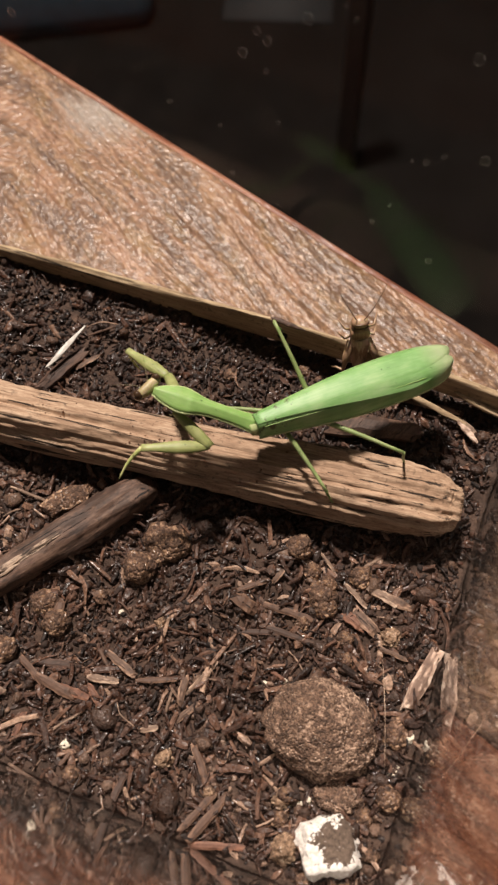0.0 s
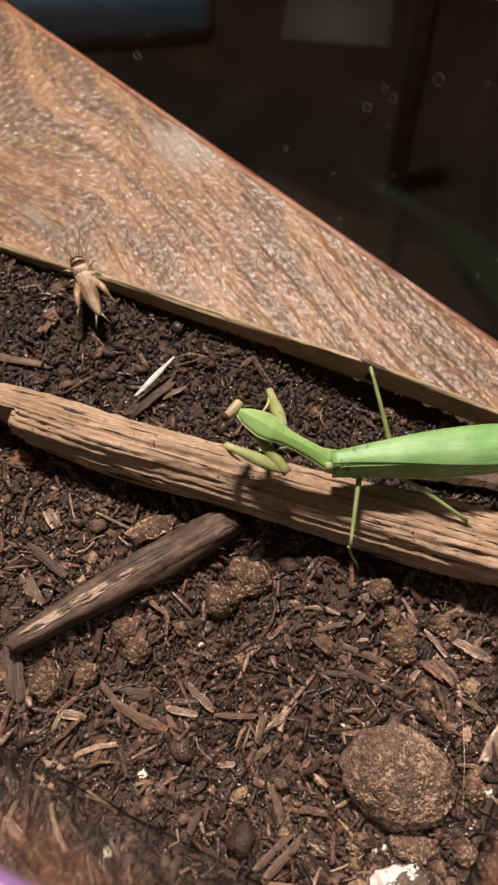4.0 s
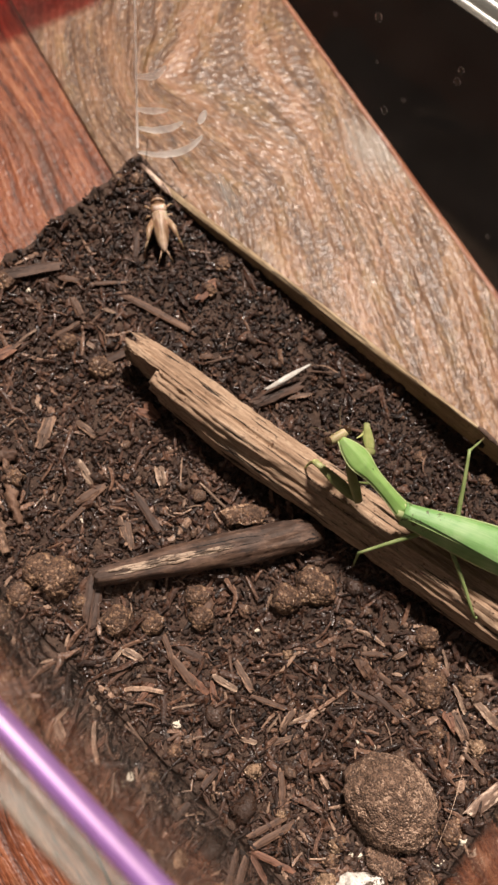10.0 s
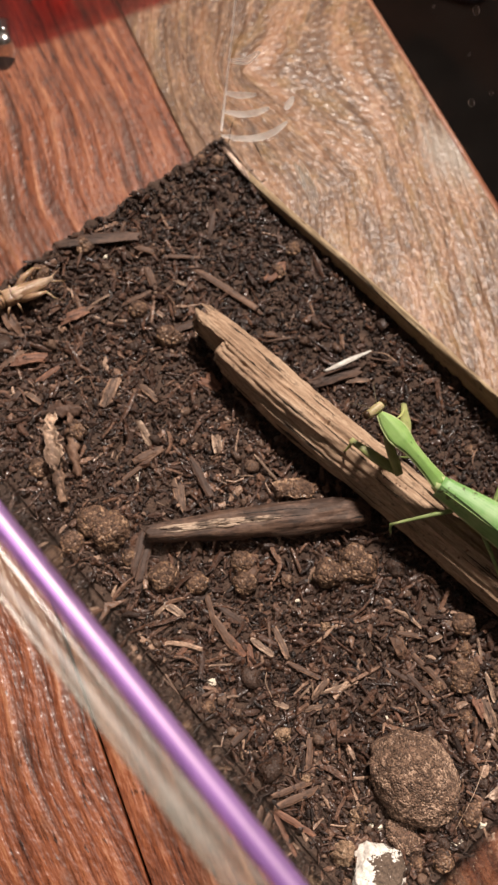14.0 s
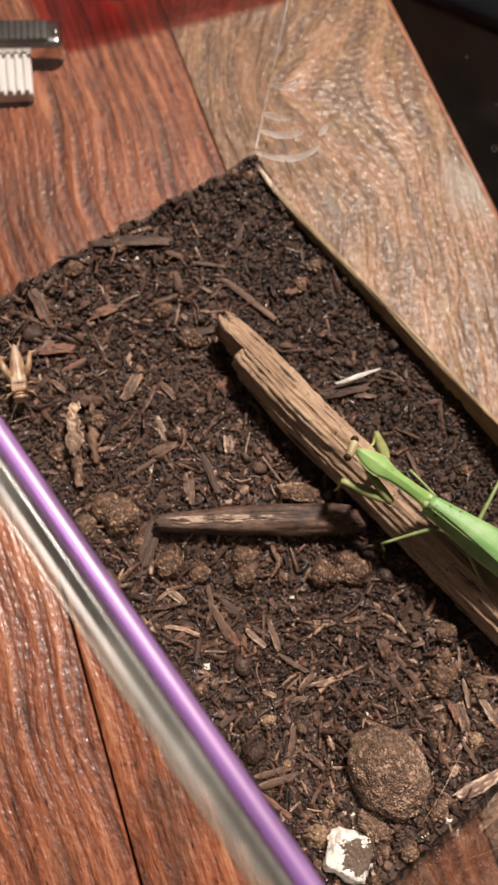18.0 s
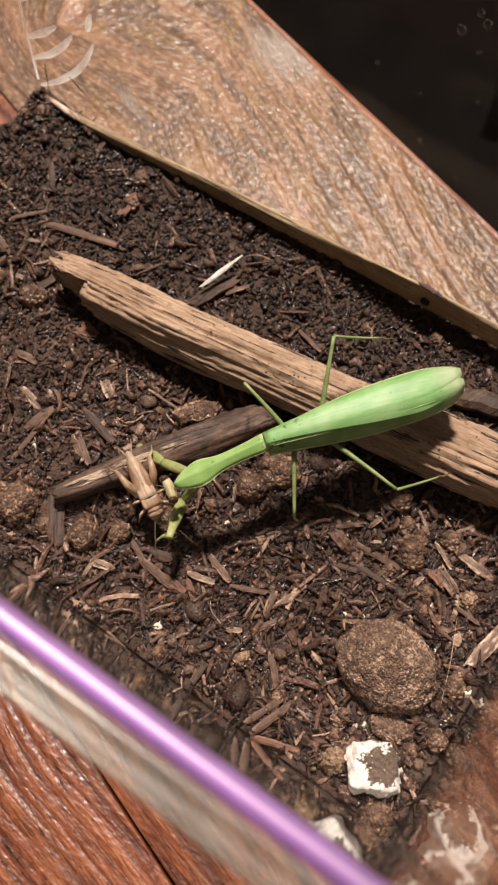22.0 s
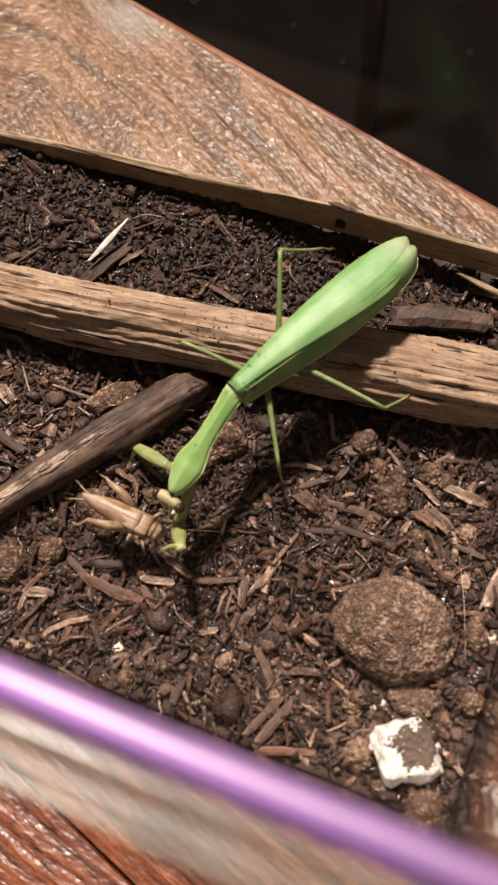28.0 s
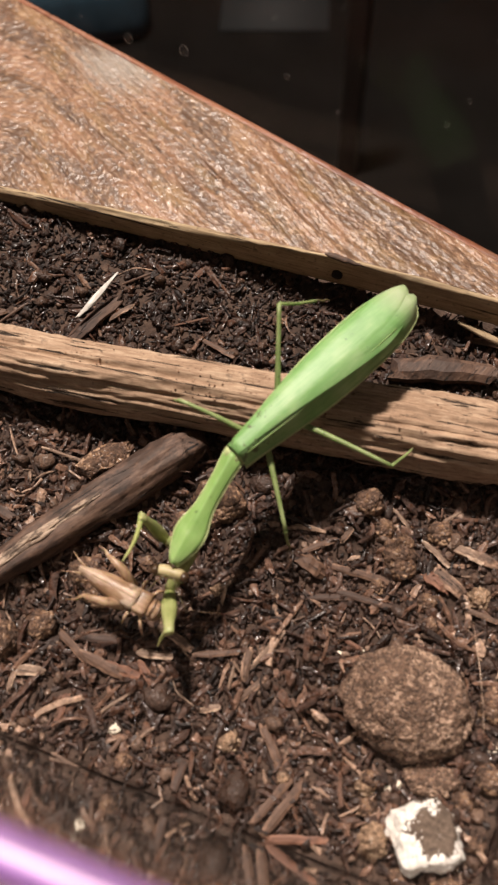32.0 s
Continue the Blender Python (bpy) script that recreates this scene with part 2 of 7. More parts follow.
def make_grit(name, dark, mid, pale, grains=1500.0, rubbed=0.52):
    """A gritty lump: caked grains of many tones, pale rubbed patches, glinting specks."""
    k = Mat(name)
    v = k.coords()
    speck, mottle, rub = k.noise(v, 2400, 3, 0.7), k.noise(v, 520, 5, 0.7), k.noise(v, 130, 4, 0.65)
    warp = k.n("ShaderNodeVectorMath", i0=v, i1=k.n("ShaderNodeVectorMath", i0=k.n("ShaderNodeTexNoise", Vector=v, Scale=1100.0, Detail=2.0).outputs["Color"], i1=(0.0006,) * 3).outputs[0])
    warp.inputs[1].links[0].from_node.operation = "MULTIPLY"
    cell = k.n("ShaderNodeTexVoronoi", Vector=warp.outputs[0], Scale=grains)
    tone = k.n("ShaderNodeSeparateXYZ", Vector=cell.outputs["Color"]).outputs["X"]
    col = k.ramp(k.mix(0.35, speck, mottle), (0.36, dark), (0.50, mid), (0.66, tuple(x * 1.9 for x in mid)))
    col = k.mix(k.ramp(tone, (0.22, (0.65,) * 3), (0.34, (0, 0, 0))), col, tuple(x * 0.7 for x in dark))
    col = k.mix(k.ramp(tone, (0.80, (0, 0, 0)), (0.92, (0.6,) * 3)), col, tuple(0.5 * x + 0.5 * y for x, y in zip(mid, pale)))
    col = k.mix(k.ramp(k.mix(0.35, rub, mottle), (rubbed, (0, 0, 0)), (rubbed + 0.08, (0.85,) * 3)), col, k.mix(k.ramp(k.mix(0.5, speck, tone), (0.4, (0, 0, 0)), (0.6, (1, 1, 1))), mid, pale))
    k.bump(k.mix(0.5, k.mix(0.35, k.noise(v, 520, 2, 0.5), k.noise(v, 2400, 1, 0.5)), k.math("SUBTRACT", 1.0, cell.outputs["Distance"])), 1.0, 0.0009)
    return k.set(Base_Color=col, Roughness=k.ramp(k.mix(0.5, speck, tone), (0.52, (0.85,) * 3), (0.70, (0.26,) * 3)))


def make_clear(name, tint=(1, 1, 1), rough=0.02, haze=0.0, milk=(0.8, 0.79, 0.75), least=0.022, shine=(1, 1, 1), backlit=False, graze=3.6):
    """Thin clear plastic: light goes straight through, gloss by Fresnel."""
    k = Mat(name)
    tr = k.n("ShaderNodeBsdfTransparent", Color=(*tint, 1))
    gl = k.n("ShaderNodeBsdfGlossy", Color=(*shine, 1), Roughness=rough)
    face = k.n("ShaderNodeLayerWeight", Blend=0.5).outputs["Facing"]
    gloss = k.math("ADD", k.math("MULTIPLY", k.math("POWER", face, graze), 0.85), least)
    v = k.coords()
    bm = k.n("ShaderNodeBump", Height=k.noise(v, 60, 2), Strength=0.25, Distance=0.00008)
    k.put(gl, "Normal", bm.outputs[0])
    mx = k.n("ShaderNodeMixShader", Fac=gloss)
    k.t.links.new(tr.outputs[0], mx.inputs[1])
    k.t.links.new(gl.outputs[0], mx.inputs[2])
    last = mx.outputs[0]
    if haze:
        df = k.n("ShaderNodeBsdfTranslucent" if backlit else "ShaderNodeBsdfDiffuse", Color=(*milk, 1))
        m2 = k.n("ShaderNodeMixShader", Fac=k.math("MULTIPLY", k.ramp(k.noise(v, 30, 6, 0.7), (0.4, (0.2,) * 3), (0.75, (1,) * 3)), haze))
        k.t.links.new(last, m2.inputs[1])
        k.t.links.new(df.outputs[0], m2.inputs[2])
        last = m2.outputs[0]
    k.t.links.new(last, k.out.inputs["Surface"])
    return k.m


def make_mantis_green(name, lo, mid, hi, rough=0.5, tip=0.0):
    k = Mat(name)
    v = k.coords(scale=(1, 12, 12))
    a, b = k.noise(v, 160, 4), k.noise(k.coords(), 120, 3)
    col = k.ramp(k.mix(0.65, a, b), (0.35, lo), (0.5, mid), (0.68, hi))
    if tip:
        x = k.n("ShaderNodeSeparateXYZ", Vector=k.coords()).outputs["X"]
        edge = k.math("ADD", k.math("MULTIPLY", x, 100.0), k.math("MULTIPLY", b, 0.6))
        col = k.mix(k.ramp(k.math("SUBTRACT", edge, tip * 100 - 0.5), (0.3, (0, 0, 0)), (0.8, (0.5,) * 3)), col, (0.43, 0.42, 0.27))
        grime = k.math("SUBTRACT", k.noise(k.coords(), 430, 4, 0.7), k.math("MULTIPLY", x, 9.0))
        col = k.mix(k.ramp(grime, (0.545, (0, 0, 0)), (0.575, (0.85,) * 3)), col, (0.075, 0.085, 0.030))
    spots = k.ramp(k.noise(k.coords(), 620, 2, 0.4), (0.735, (0, 0, 0)), (0.775, (0.75, 0.75, 0.75)))
    col = k.mix(spots, col, tuple(x * 0.2 for x in lo))
    k.bump(a, 0.35, 0.00012)
    return k.set(Base_Color=col, Roughness=rough, Subsurface_Weight=0.12, Subsurface_Scale=0.002, Subsurface_Radius=(0.5, 1.0, 0.3))


M_TABLE = make_table_wood("table_wood", (0.030, 0.010, 0.006), (0.140, 0.041, 0.019), (0.26, 0.080, 0.034), (0.42, 0.185, 0.095), (0.08, 0.038, 0.025), 0.0, 0.00044, 17.0, 0.28, 0.28)
# Worn edge plank, made tanner: the far wall's haze put into its colour.
M_TABLE_WORN_VEILED = make_table_wood("table_wood_worn_veiled", (0.075, 0.040, 0.024), (0.150, 0.080, 0.046), (0.225, 0.122, 0.068), (0.34, 0.200, 0.115), (0.23, 0.108, 0.056), 13.0, 0.00060, 9.0, 0.22, 0.30, 1.0)
M_TABLE_EDGE = make_table_wood("table_edge_stain", (0.08, 0.026, 0.013), (0.17, 0.056, 0.028), (0.25, 0.092, 0.045), (0.32, 0.15, 0.085), (0.18, 0.10, 0.065), 0.0, 0.0004, 13.0, 0.45, 0.1)
M_LOG = make_log_wood("log_wood", (0.130, 0.078, 0.048), (0.31, 0.197, 0.125), (0.56, 0.41, 0.285), bump=0.0012, turn=7.5, fibre=0.45)
M_STICK = make_log_wood("dark_stick", (0.018, 0.0095, 0.0062), (0.082, 0.043, 0.028), (0.20, 0.120, 0.080), (10, 60, 60), 0.0011, 55.3, 0.5, 0.4)
M_LATH = make_log_wood("lath_wood", (0.10, 0.062, 0.036), (0.30, 0.21, 0.122), (0.54, 0.42, 0.27), (4, 75, 75), 0.0006, fibre=0.3)
M_SCRAPED = make_log_wood("scraped_wood", (0.07, 0.042, 0.028), (0.34, 0.235, 0.165), (0.60, 0.47, 0.36), (12, 90, 90), 0.0008, 55.3, 0.9, 0.4)
M_SOIL = make_soil()
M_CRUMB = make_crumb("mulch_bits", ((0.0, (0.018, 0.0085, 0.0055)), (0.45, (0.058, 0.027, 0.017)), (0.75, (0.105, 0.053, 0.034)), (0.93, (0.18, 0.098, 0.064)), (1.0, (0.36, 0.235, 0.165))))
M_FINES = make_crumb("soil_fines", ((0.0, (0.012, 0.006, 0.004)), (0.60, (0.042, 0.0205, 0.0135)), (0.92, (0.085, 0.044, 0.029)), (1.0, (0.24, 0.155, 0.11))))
M_DUST = make_crumb("wood_dust", ((0.0, (0.10, 0.05, 0.03)), (0.5, (0.26, 0.15, 0.09)), (1.0, (0.48, 0.33, 0.22))), 1500)
M_CLOD = make_crumb("soil_clods", ((0.0, (0.028, 0.014, 0.009)), (0.6, (0.062, 0.033, 0.0215)), (1.0, (0.135, 0.080, 0.054))), 1500)
M_CHIP_TAN = make_log_wood("chip_tan", (0.05, 0.026, 0.017), (0.24, 0.138, 0.089), (0.52, 0.345, 0.24), (16, 90, 90), 0.0006, mottle=0.7, fibre=0.35)
M_CHIP_PALE = make_log_wood("chip_pale", (0.10, 0.055, 0.036), (0.46, 0.305, 0.21), (0.74, 0.59, 0.46), (16, 90, 90), 0.0006, mottle=0.75, fibre=0.35)
M_CHIP_WHITE = make_log_wood("chip_white", (0.12, 0.062, 0.040), (0.50, 0.34, 0.25), (0.78, 0.66, 0.55), (30, 110, 110), 0.0004, mottle=0.85, fibre=0.35)
M_PAPERY = make_log_wood("papery_bark", (0.38, 0.33, 0.28), (0.60, 0.57, 0.52), (0.78, 0.76, 0.72), (20, 90, 90), 0.0004, 68, 0.55)
M_CHIP_BROWN = make_log_wood("chip_brown", (0.034, 0.017, 0.011), (0.135, 0.070, 0.043), (0.27, 0.160, 0.104), (12, 60, 60), 0.0004, mottle=0.4, fibre=0.35)
M_CHIP_RED = make_log_wood("chip_red", (0.05, 0.021, 0.013), (0.20, 0.088, 0.052), (0.38, 0.20, 0.128), (12, 60, 60), 0.0004, mottle=0.4, fibre=0.35)
M_CHIP_DARK = make_log_wood("chip_dark", (0.015, 0.0075, 0.005), (0.066, 0.033, 0.021), (0.15, 0.082, 0.053), (12, 60, 60), 0.0005, mottle=0.3, fibre=0.35)
M_CLODS = make_grit("clod", (0.034, 0.017, 0.0105), (0.112, 0.060, 0.036), (0.46, 0.29, 0.18), 1300.0, 0.50)
M_TANSTONE = make_grit("tan_gravel", (0.12, 0.070, 0.042), (0.25, 0.155, 0.095), (0.45, 0.325, 0.22))
M_STONE = make_grit("stone", (0.055, 0.031, 0.020), (0.145, 0.084, 0.055), (0.50, 0.335, 0.235), 2100.0, 0.495)
M_PERLITE = plain("perlite", (0.68, 0.60, 0.48), 0.8, 900, 0.15, 0.0004)
M_CLEAR = make_clear("clear_plastic", (0.97, 0.965, 0.96), 0.03, 0.005, least=0.005, graze=3.9)
# Milky haze stands in for the pale veil reflected in the left wall.
M_VEILED = make_clear("veiled_plastic", (0.95, 0.94, 0.93), 0.05, 0.07, (0.80, 0.74, 0.70), 0.013, backlit=True)
# Brownish milk is added to imitate the soil's soft reflection in these walls.
M_GRAZED = make_clear("hazed_clear_plastic", (0.93, 0.91, 0.89), 0.035, 0.05, (0.50, 0.43, 0.38), 0.02, graze=2.7)
M_RIM = make_clear("clear_rim", (0.80, 0.79, 0.74), 0.25, 0.38, (0.50, 0.485, 0.44), 0.075)
M_GREEN = make_mantis_green("mantis_wing", (0.145, 0.310, 0.085), (0.200, 0.395, 0.125), (0.31, 0.485, 0.200), tip=0.0430)
M_PRONOTUM = make_mantis_green("mantis_pronotum", (0.16, 0.29, 0.068), (0.235, 0.385, 0.108), (0.33, 0.47, 0.175))
M_LEG = make_mantis_green("mantis_leg", (0.17, 0.19, 0.055), (0.27, 0.29, 0.105), (0.40, 0.40, 0.185))
M_WALK = make_mantis_green("mantis_walking_leg", (0.13, 0.18, 0.055), (0.22, 0.275, 0.10), (0.33, 0.38, 0.165))
M_HEAD = make_mantis_green("mantis_head", (0.26, 0.20, 0.09), (0.42, 0.34, 0.18), (0.58, 0.48, 0.28))
M_EYE = plain("insect_eye", (0.05, 0.028, 0.015), 0.2, 600, 0.3)
M_STRAW = make_mantis_green("cricket_shell", (0.15, 0.080, 0.042), (0.34, 0.21, 0.125), (0.56, 0.42, 0.29), 0.4)
M_CRDARK = plain("cricket_dark", (0.10, 0.055, 0.03), 0.4, 1500, 0.5)

M_LEGDARK = plain("insect_dusky", (0.14, 0.11, 0.05), 0.5, 1500, 0.4)
M_LEGPALE = make_mantis_green("mantis_tibia", (0.30, 0.34, 0.10), (0.44, 0.46, 0.17), (0.56, 0.56, 0.26))
M_MARGIN = plain("mantis_margin", (0.44, 0.50, 0.23), 0.5, 900, 0.2)
M_BELLY = make_mantis_green("mantis_belly", (0.12, 0.22, 0.06), (0.19, 0.31, 0.09), (0.27, 0.38, 0.14))
M_CRWING = make_mantis_green("cricket_wing", (0.28, 0.17, 0.105), (0.52, 0.38, 0.265), (0.76, 0.63, 0.50), 0.4)
M_CHROME = plain("chrome", (0.72, 0.71, 0.70), 0.16, 900, 0.1, Metallic=1.0)
M_BLACK = plain("black_rubber", (0.025, 0.025, 0.026), 0.5, 1200, 0.4)
M_SILVER = plain("silver_plastic", (0.66, 0.65, 0.64), 0.35, 700, 0.12)
M_REDCLEAR = make_clear("red_plastic", (0.78, 0.16, 0.15), 0.12, 0.30, (0.70, 0.07, 0.06), 0.05)
# Blue cloth darkened in its colour for the shade it lies in.
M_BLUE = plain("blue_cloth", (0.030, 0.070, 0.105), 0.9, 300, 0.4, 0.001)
# Grey paper coloured near black, so that it looks unlit.
M_PAPER = plain("grey_paper_dimmed", (0.020, 0.021, 0.022), 0.8, 30, 0.15)
M_SPOT = make_clear("dried_spot", (1, 1, 1), 0.5, 0.06, (0.6, 0.58, 0.55), least=0.0)
# Post wood lowered to near black in place of shade.
M_POST_SHADED = plain("post_wood_shaded", (0.022, 0.013, 0.010), 0.7, 60, 0.5)


def make_crusted():
    """A chalky stone with a patch of soil stuck on its top."""
    k = Mat("crusted_stone")
    v = k.coords()
    a, b = k.noise(v, 330, 4, 0.65), k.noise(v, 1300, 4, 0.7)
    white = k.ramp(b, (0.3, (0.46, 0.39, 0.33)), (0.62, (0.78, 0.74, 0.69)))
    dirt = k.ramp(b, (0.3, (0.04, 0.026, 0.018)), (0.7, (0.17, 0.118, 0.086)))
    far = k.n("ShaderNodeVectorMath", i0=v, i1=(0.0024, 0.0016, 0.0034))
    far.operation = "DISTANCE"
    reach = k.math("ADD", k.math("ADD", k.math("MULTIPLY", far.outputs["Value"], 80.0), -0.74), k.math("ADD", k.math("MULTIPLY", a, 1.5), k.math("MULTIPLY", b, 0.4)))
    skirt = k.math("ADD", k.math("MULTIPLY", k.n("ShaderNodeSeparateXYZ", Vector=v).outputs["Z"], 190.0), k.math("MULTIPLY", a, 0.7))
    col = k.mix(k.ramp(reach, (0.53, (0, 0, 0)), (0.57, (1, 1, 1))), dirt, white)
    col = k.mix(k.ramp(skirt, (0.38, (0, 0, 0)), (0.46, (1, 1, 1))), dirt, col)
    k.bump(k.mix(0.4, a, b), 1.0, 0.0004)
    return k.set(Base_Color=col, Roughness=0.9)


M_CRUSTED = make_crusted()


# ---- builders ----
def finish(bm, name, material, smooth=True):
    me = bpy.data.meshes.new(name)
    bm.normal_update()
    bm.to_mesh(me)
    bm.free()
    me.materials.append(material)
    if smooth:
        for p in me.polygons:
            p.use_smooth = True
    return me


def part(name, bm, material, parent, label="", smooth=True):
    ob = new(name, finish(bm, name, material, smooth))
    if parent is not None:
        ob.parent = parent
    if label:
        ob["label"] = label
    return ob


def thing(name, label, category, m=None, group="", kind=""):
    ob = new(name)
    ob.empty_display_size = 0.01
    if m is not None:
        ob.matrix_world = m
    return tagged(ob, label, category, group, kind)


def loft(bm, rings, closed=True, caps=True):
    """Joins rings of points, all of one length, into a skin."""
    rows = [[bm.verts.new(p) for p in ring] for ring in rings]
    n = len(rows[0])
    for a, b in zip(rows, rows[1:]):
        for i in range(n if closed else n - 1):
            j = (i + 1) % n
            bm.faces.new((a[i], a[j], b[j], b[i]))
    if caps and closed:
        bm.faces.new(rows[0][::-1])
        bm.faces.new(rows[-1])
    return rows


def tube(bm, spine, radii, sides=10, flat=1.0):
    """A tapered tube along a spine of points; flat squeezes it in height."""
    pts = [Vector(p) for p in spine]
    rings = []
    for i, p in enumerate(pts):
        d = (pts[min(i + 1, len(pts) - 1)] - pts[max(i - 1, 0)]).normalized()
        up = Vector((0, 0, 1)) if abs(d.z) < 0.95 else Vector((1, 0, 0))
        s = d.cross(up).normalized()
        u = s.cross(d)
        rings.append([p + (s * math.cos(a) + u * flat * math.sin(a)) * radii[i] for a in (2 * math.pi * k / sides for k in range(sides))])
    return loft(bm, rings)


def box(bm, x0, x1, y0, y1, z0, z1, bevel=0.0):
    g = bmesh.ops.create_cube(bm, size=1.0, matrix=Matrix.Translation(((x0 + x1) / 2, (y0 + y1) / 2, (z0 + z1) / 2)) @ Matrix.Diagonal((x1 - x0, y1 - y0, z1 - z0, 1)))
    if bevel:
        edges = list({e for v in g["verts"] for e in v.link_edges})
        bmesh.ops.bevel(bm, geom=edges, offset=bevel, segments=3, profile=0.6, affect="EDGES")


def aim(p, q, up=(0, 0, 1)):
    """The pose at p whose x axis points to q."""
    x = (Vector(q) - Vector(p)).normalized()
    u = Vector(up)
    if abs(x.dot(u)) > 0.98:
        u = Vector((0, 1, 0))
    y = u.cross(x).normalized()
    z = x.cross(y)
    m = Matrix((x, y, z)).transposed().to_4x4()
    m.translation = Vector(p)
    return m


def lump(bm, r, squash=(1, 1, 1), rough=0.25, level=3, seed=0.0, freq=2.0):
    """A stone: a ball with two scales of noise, some of it flattened."""
    g = bmesh.ops.create_icosphere(bm, subdivisions=level, radius=1.0)
    for v in g["verts"]:
        p = v.co.copy()
        k = 1 + rough * noise.noise(p * freq + Vector((seed, seed * 2, 0))) + rough * 0.5 * noise.noise(p * freq * 2.7 + Vector((0, seed, 3))) + rough * 0.3 * noise.noise(p * freq * 7 + Vector((seed, 0, 5)))
        v.co = Vector((p.x * squash[0], p.y * squash[1], p.z * squash[2])) * (r * k)


SOIL = 0.020
X0, X1, Y0, Y1 = -0.1290, 0.0598, -0.0378, 0.0768   # the tub inside, at the soil's height


def soil_height(x, y):
    """The height of the soil's top."""
    p = Vector((x, y, 0))
    z = SOIL - 0.0012 + 0.0016 * noise.noise(p * 45) + 0.0011 * noise.noise(p * 130 + Vector((3, 1, 0))) + 0.0007 * noise.noise(p * 400)
    z += 0.0035 * max(0.0, (-0.105 - x) / 0.023)
    z += 0.0020 * min(1.0, max(0.0, (y - 0.0705) / 0.005)) * min(1.0, max(0.0, (x + 0.085) / 0.04))
    edge = max(0.0, 1 - min(x - X0, X1 - x, y - Y0) / 0.006)
    z += 0.0052 * edge * max(0.0, noise.noise(p * 130 + Vector((7, 0, 0))) + 0.5 * noise.noise(p * 420) + 0.10)
    return z


# ---- the table and the dark around it ----


def build_table():
    table = thing("patio_table", "reddish-brown stained slatted wooden patio table with worn varnish", "table", pose(0, 0, 0, 0, 0, -17.9))
    edges = [0.1181, 0.0290, -0.0622, -0.1534, -0.2446, -0.3358, -0.4270]
    for k in range(6):
        hi, lo = edges[k] - (0.0022 if k == 0 else 0.0003), edges[k + 1] + 0.0003
        bm = bmesh.new()
        box(bm, -0.72, 0.55, -(hi - lo) / 2, (hi - lo) / 2, -0.022, 0.0, 0.0005)
        ob = part("plank", bm, M_TABLE_WORN_VEILED if k == 0 else M_TABLE, table)
        ob.location = (0, (hi + lo) / 2, 0)
    bm = bmesh.new()
    box(bm, -0.72, 0.55, -0.0011, 0.0011, -0.0222, -0.0006, 0.0007)
    part("edge_strip", bm, M_TABLE_EDGE, table, "orange-red stained table edge").location = (0, edges[0] - 0.0010, 0)
    for x in (-0.6, 0.43):
        bm = bmesh.new()
        box(bm, x - 0.03, x + 0.03, -0.43, 0.12, -0.075, -0.0225, 0.003)
        part("cross_beam", bm, M_TABLE, table)
        for y in (-0.40, 0.09):
            bm = bmesh.new()
            box(bm, x - 0.028, x + 0.028, y - 0.028, y + 0.028, -0.72, -0.0755, 0.003)
            part("leg", bm, M_TABLE, table)


build_table()

# Near-black base colour: the unlit night is put into the paving itself.
M_GROUND = plain("patio_paving_shaded", (0.0100, 0.0086, 0.0078), 1.0, 12, 0.5, 0.002, Specular_IOR_Level=0.05)
bm = bmesh.new()
bmesh.ops.create_grid(bm, x_segments=2, y_segments=2, size=30)
tagged(part("ground", bm, M_GROUND, None), "dark grey-brown patio ground, night shade put into its colour", "ground", kind="structure").location = (0, 0, -0.72)


# ---- the plastic tub ----
DRAFT_NEAR, DRAFT, DRAFT_ENDS = 0.042, 0.13, 0.05   # how far the near, the far and the end walls lean outwards


def tub_ring(z, out, radius=0.005, steps=7):
    """A rounded rectangle of the tub at height z, moved outwards."""
    g, e = DRAFT * (z - SOIL) + out, DRAFT_ENDS * (z - SOIL) + out
    x0, x1, y0, y1 = X0 - e, X1 + e, Y0 - DRAFT_NEAR * (z - SOIL) - out, Y1 + g
    r = max(radius + out, 0.001)
    ring = []
    for cx, cy, a0 in ((x1 - r, y1 - r, 0), (x0 + r, y1 - r, 90), (x0 + r, y0 + r, 180), (x1 - r, y0 + r, 270)):
        for k in range(steps + 1):
            a = radians(a0 + 90 * k / steps)
            ring.append((cx + r * math.cos(a), cy + r * math.sin(a), z))
    return ring


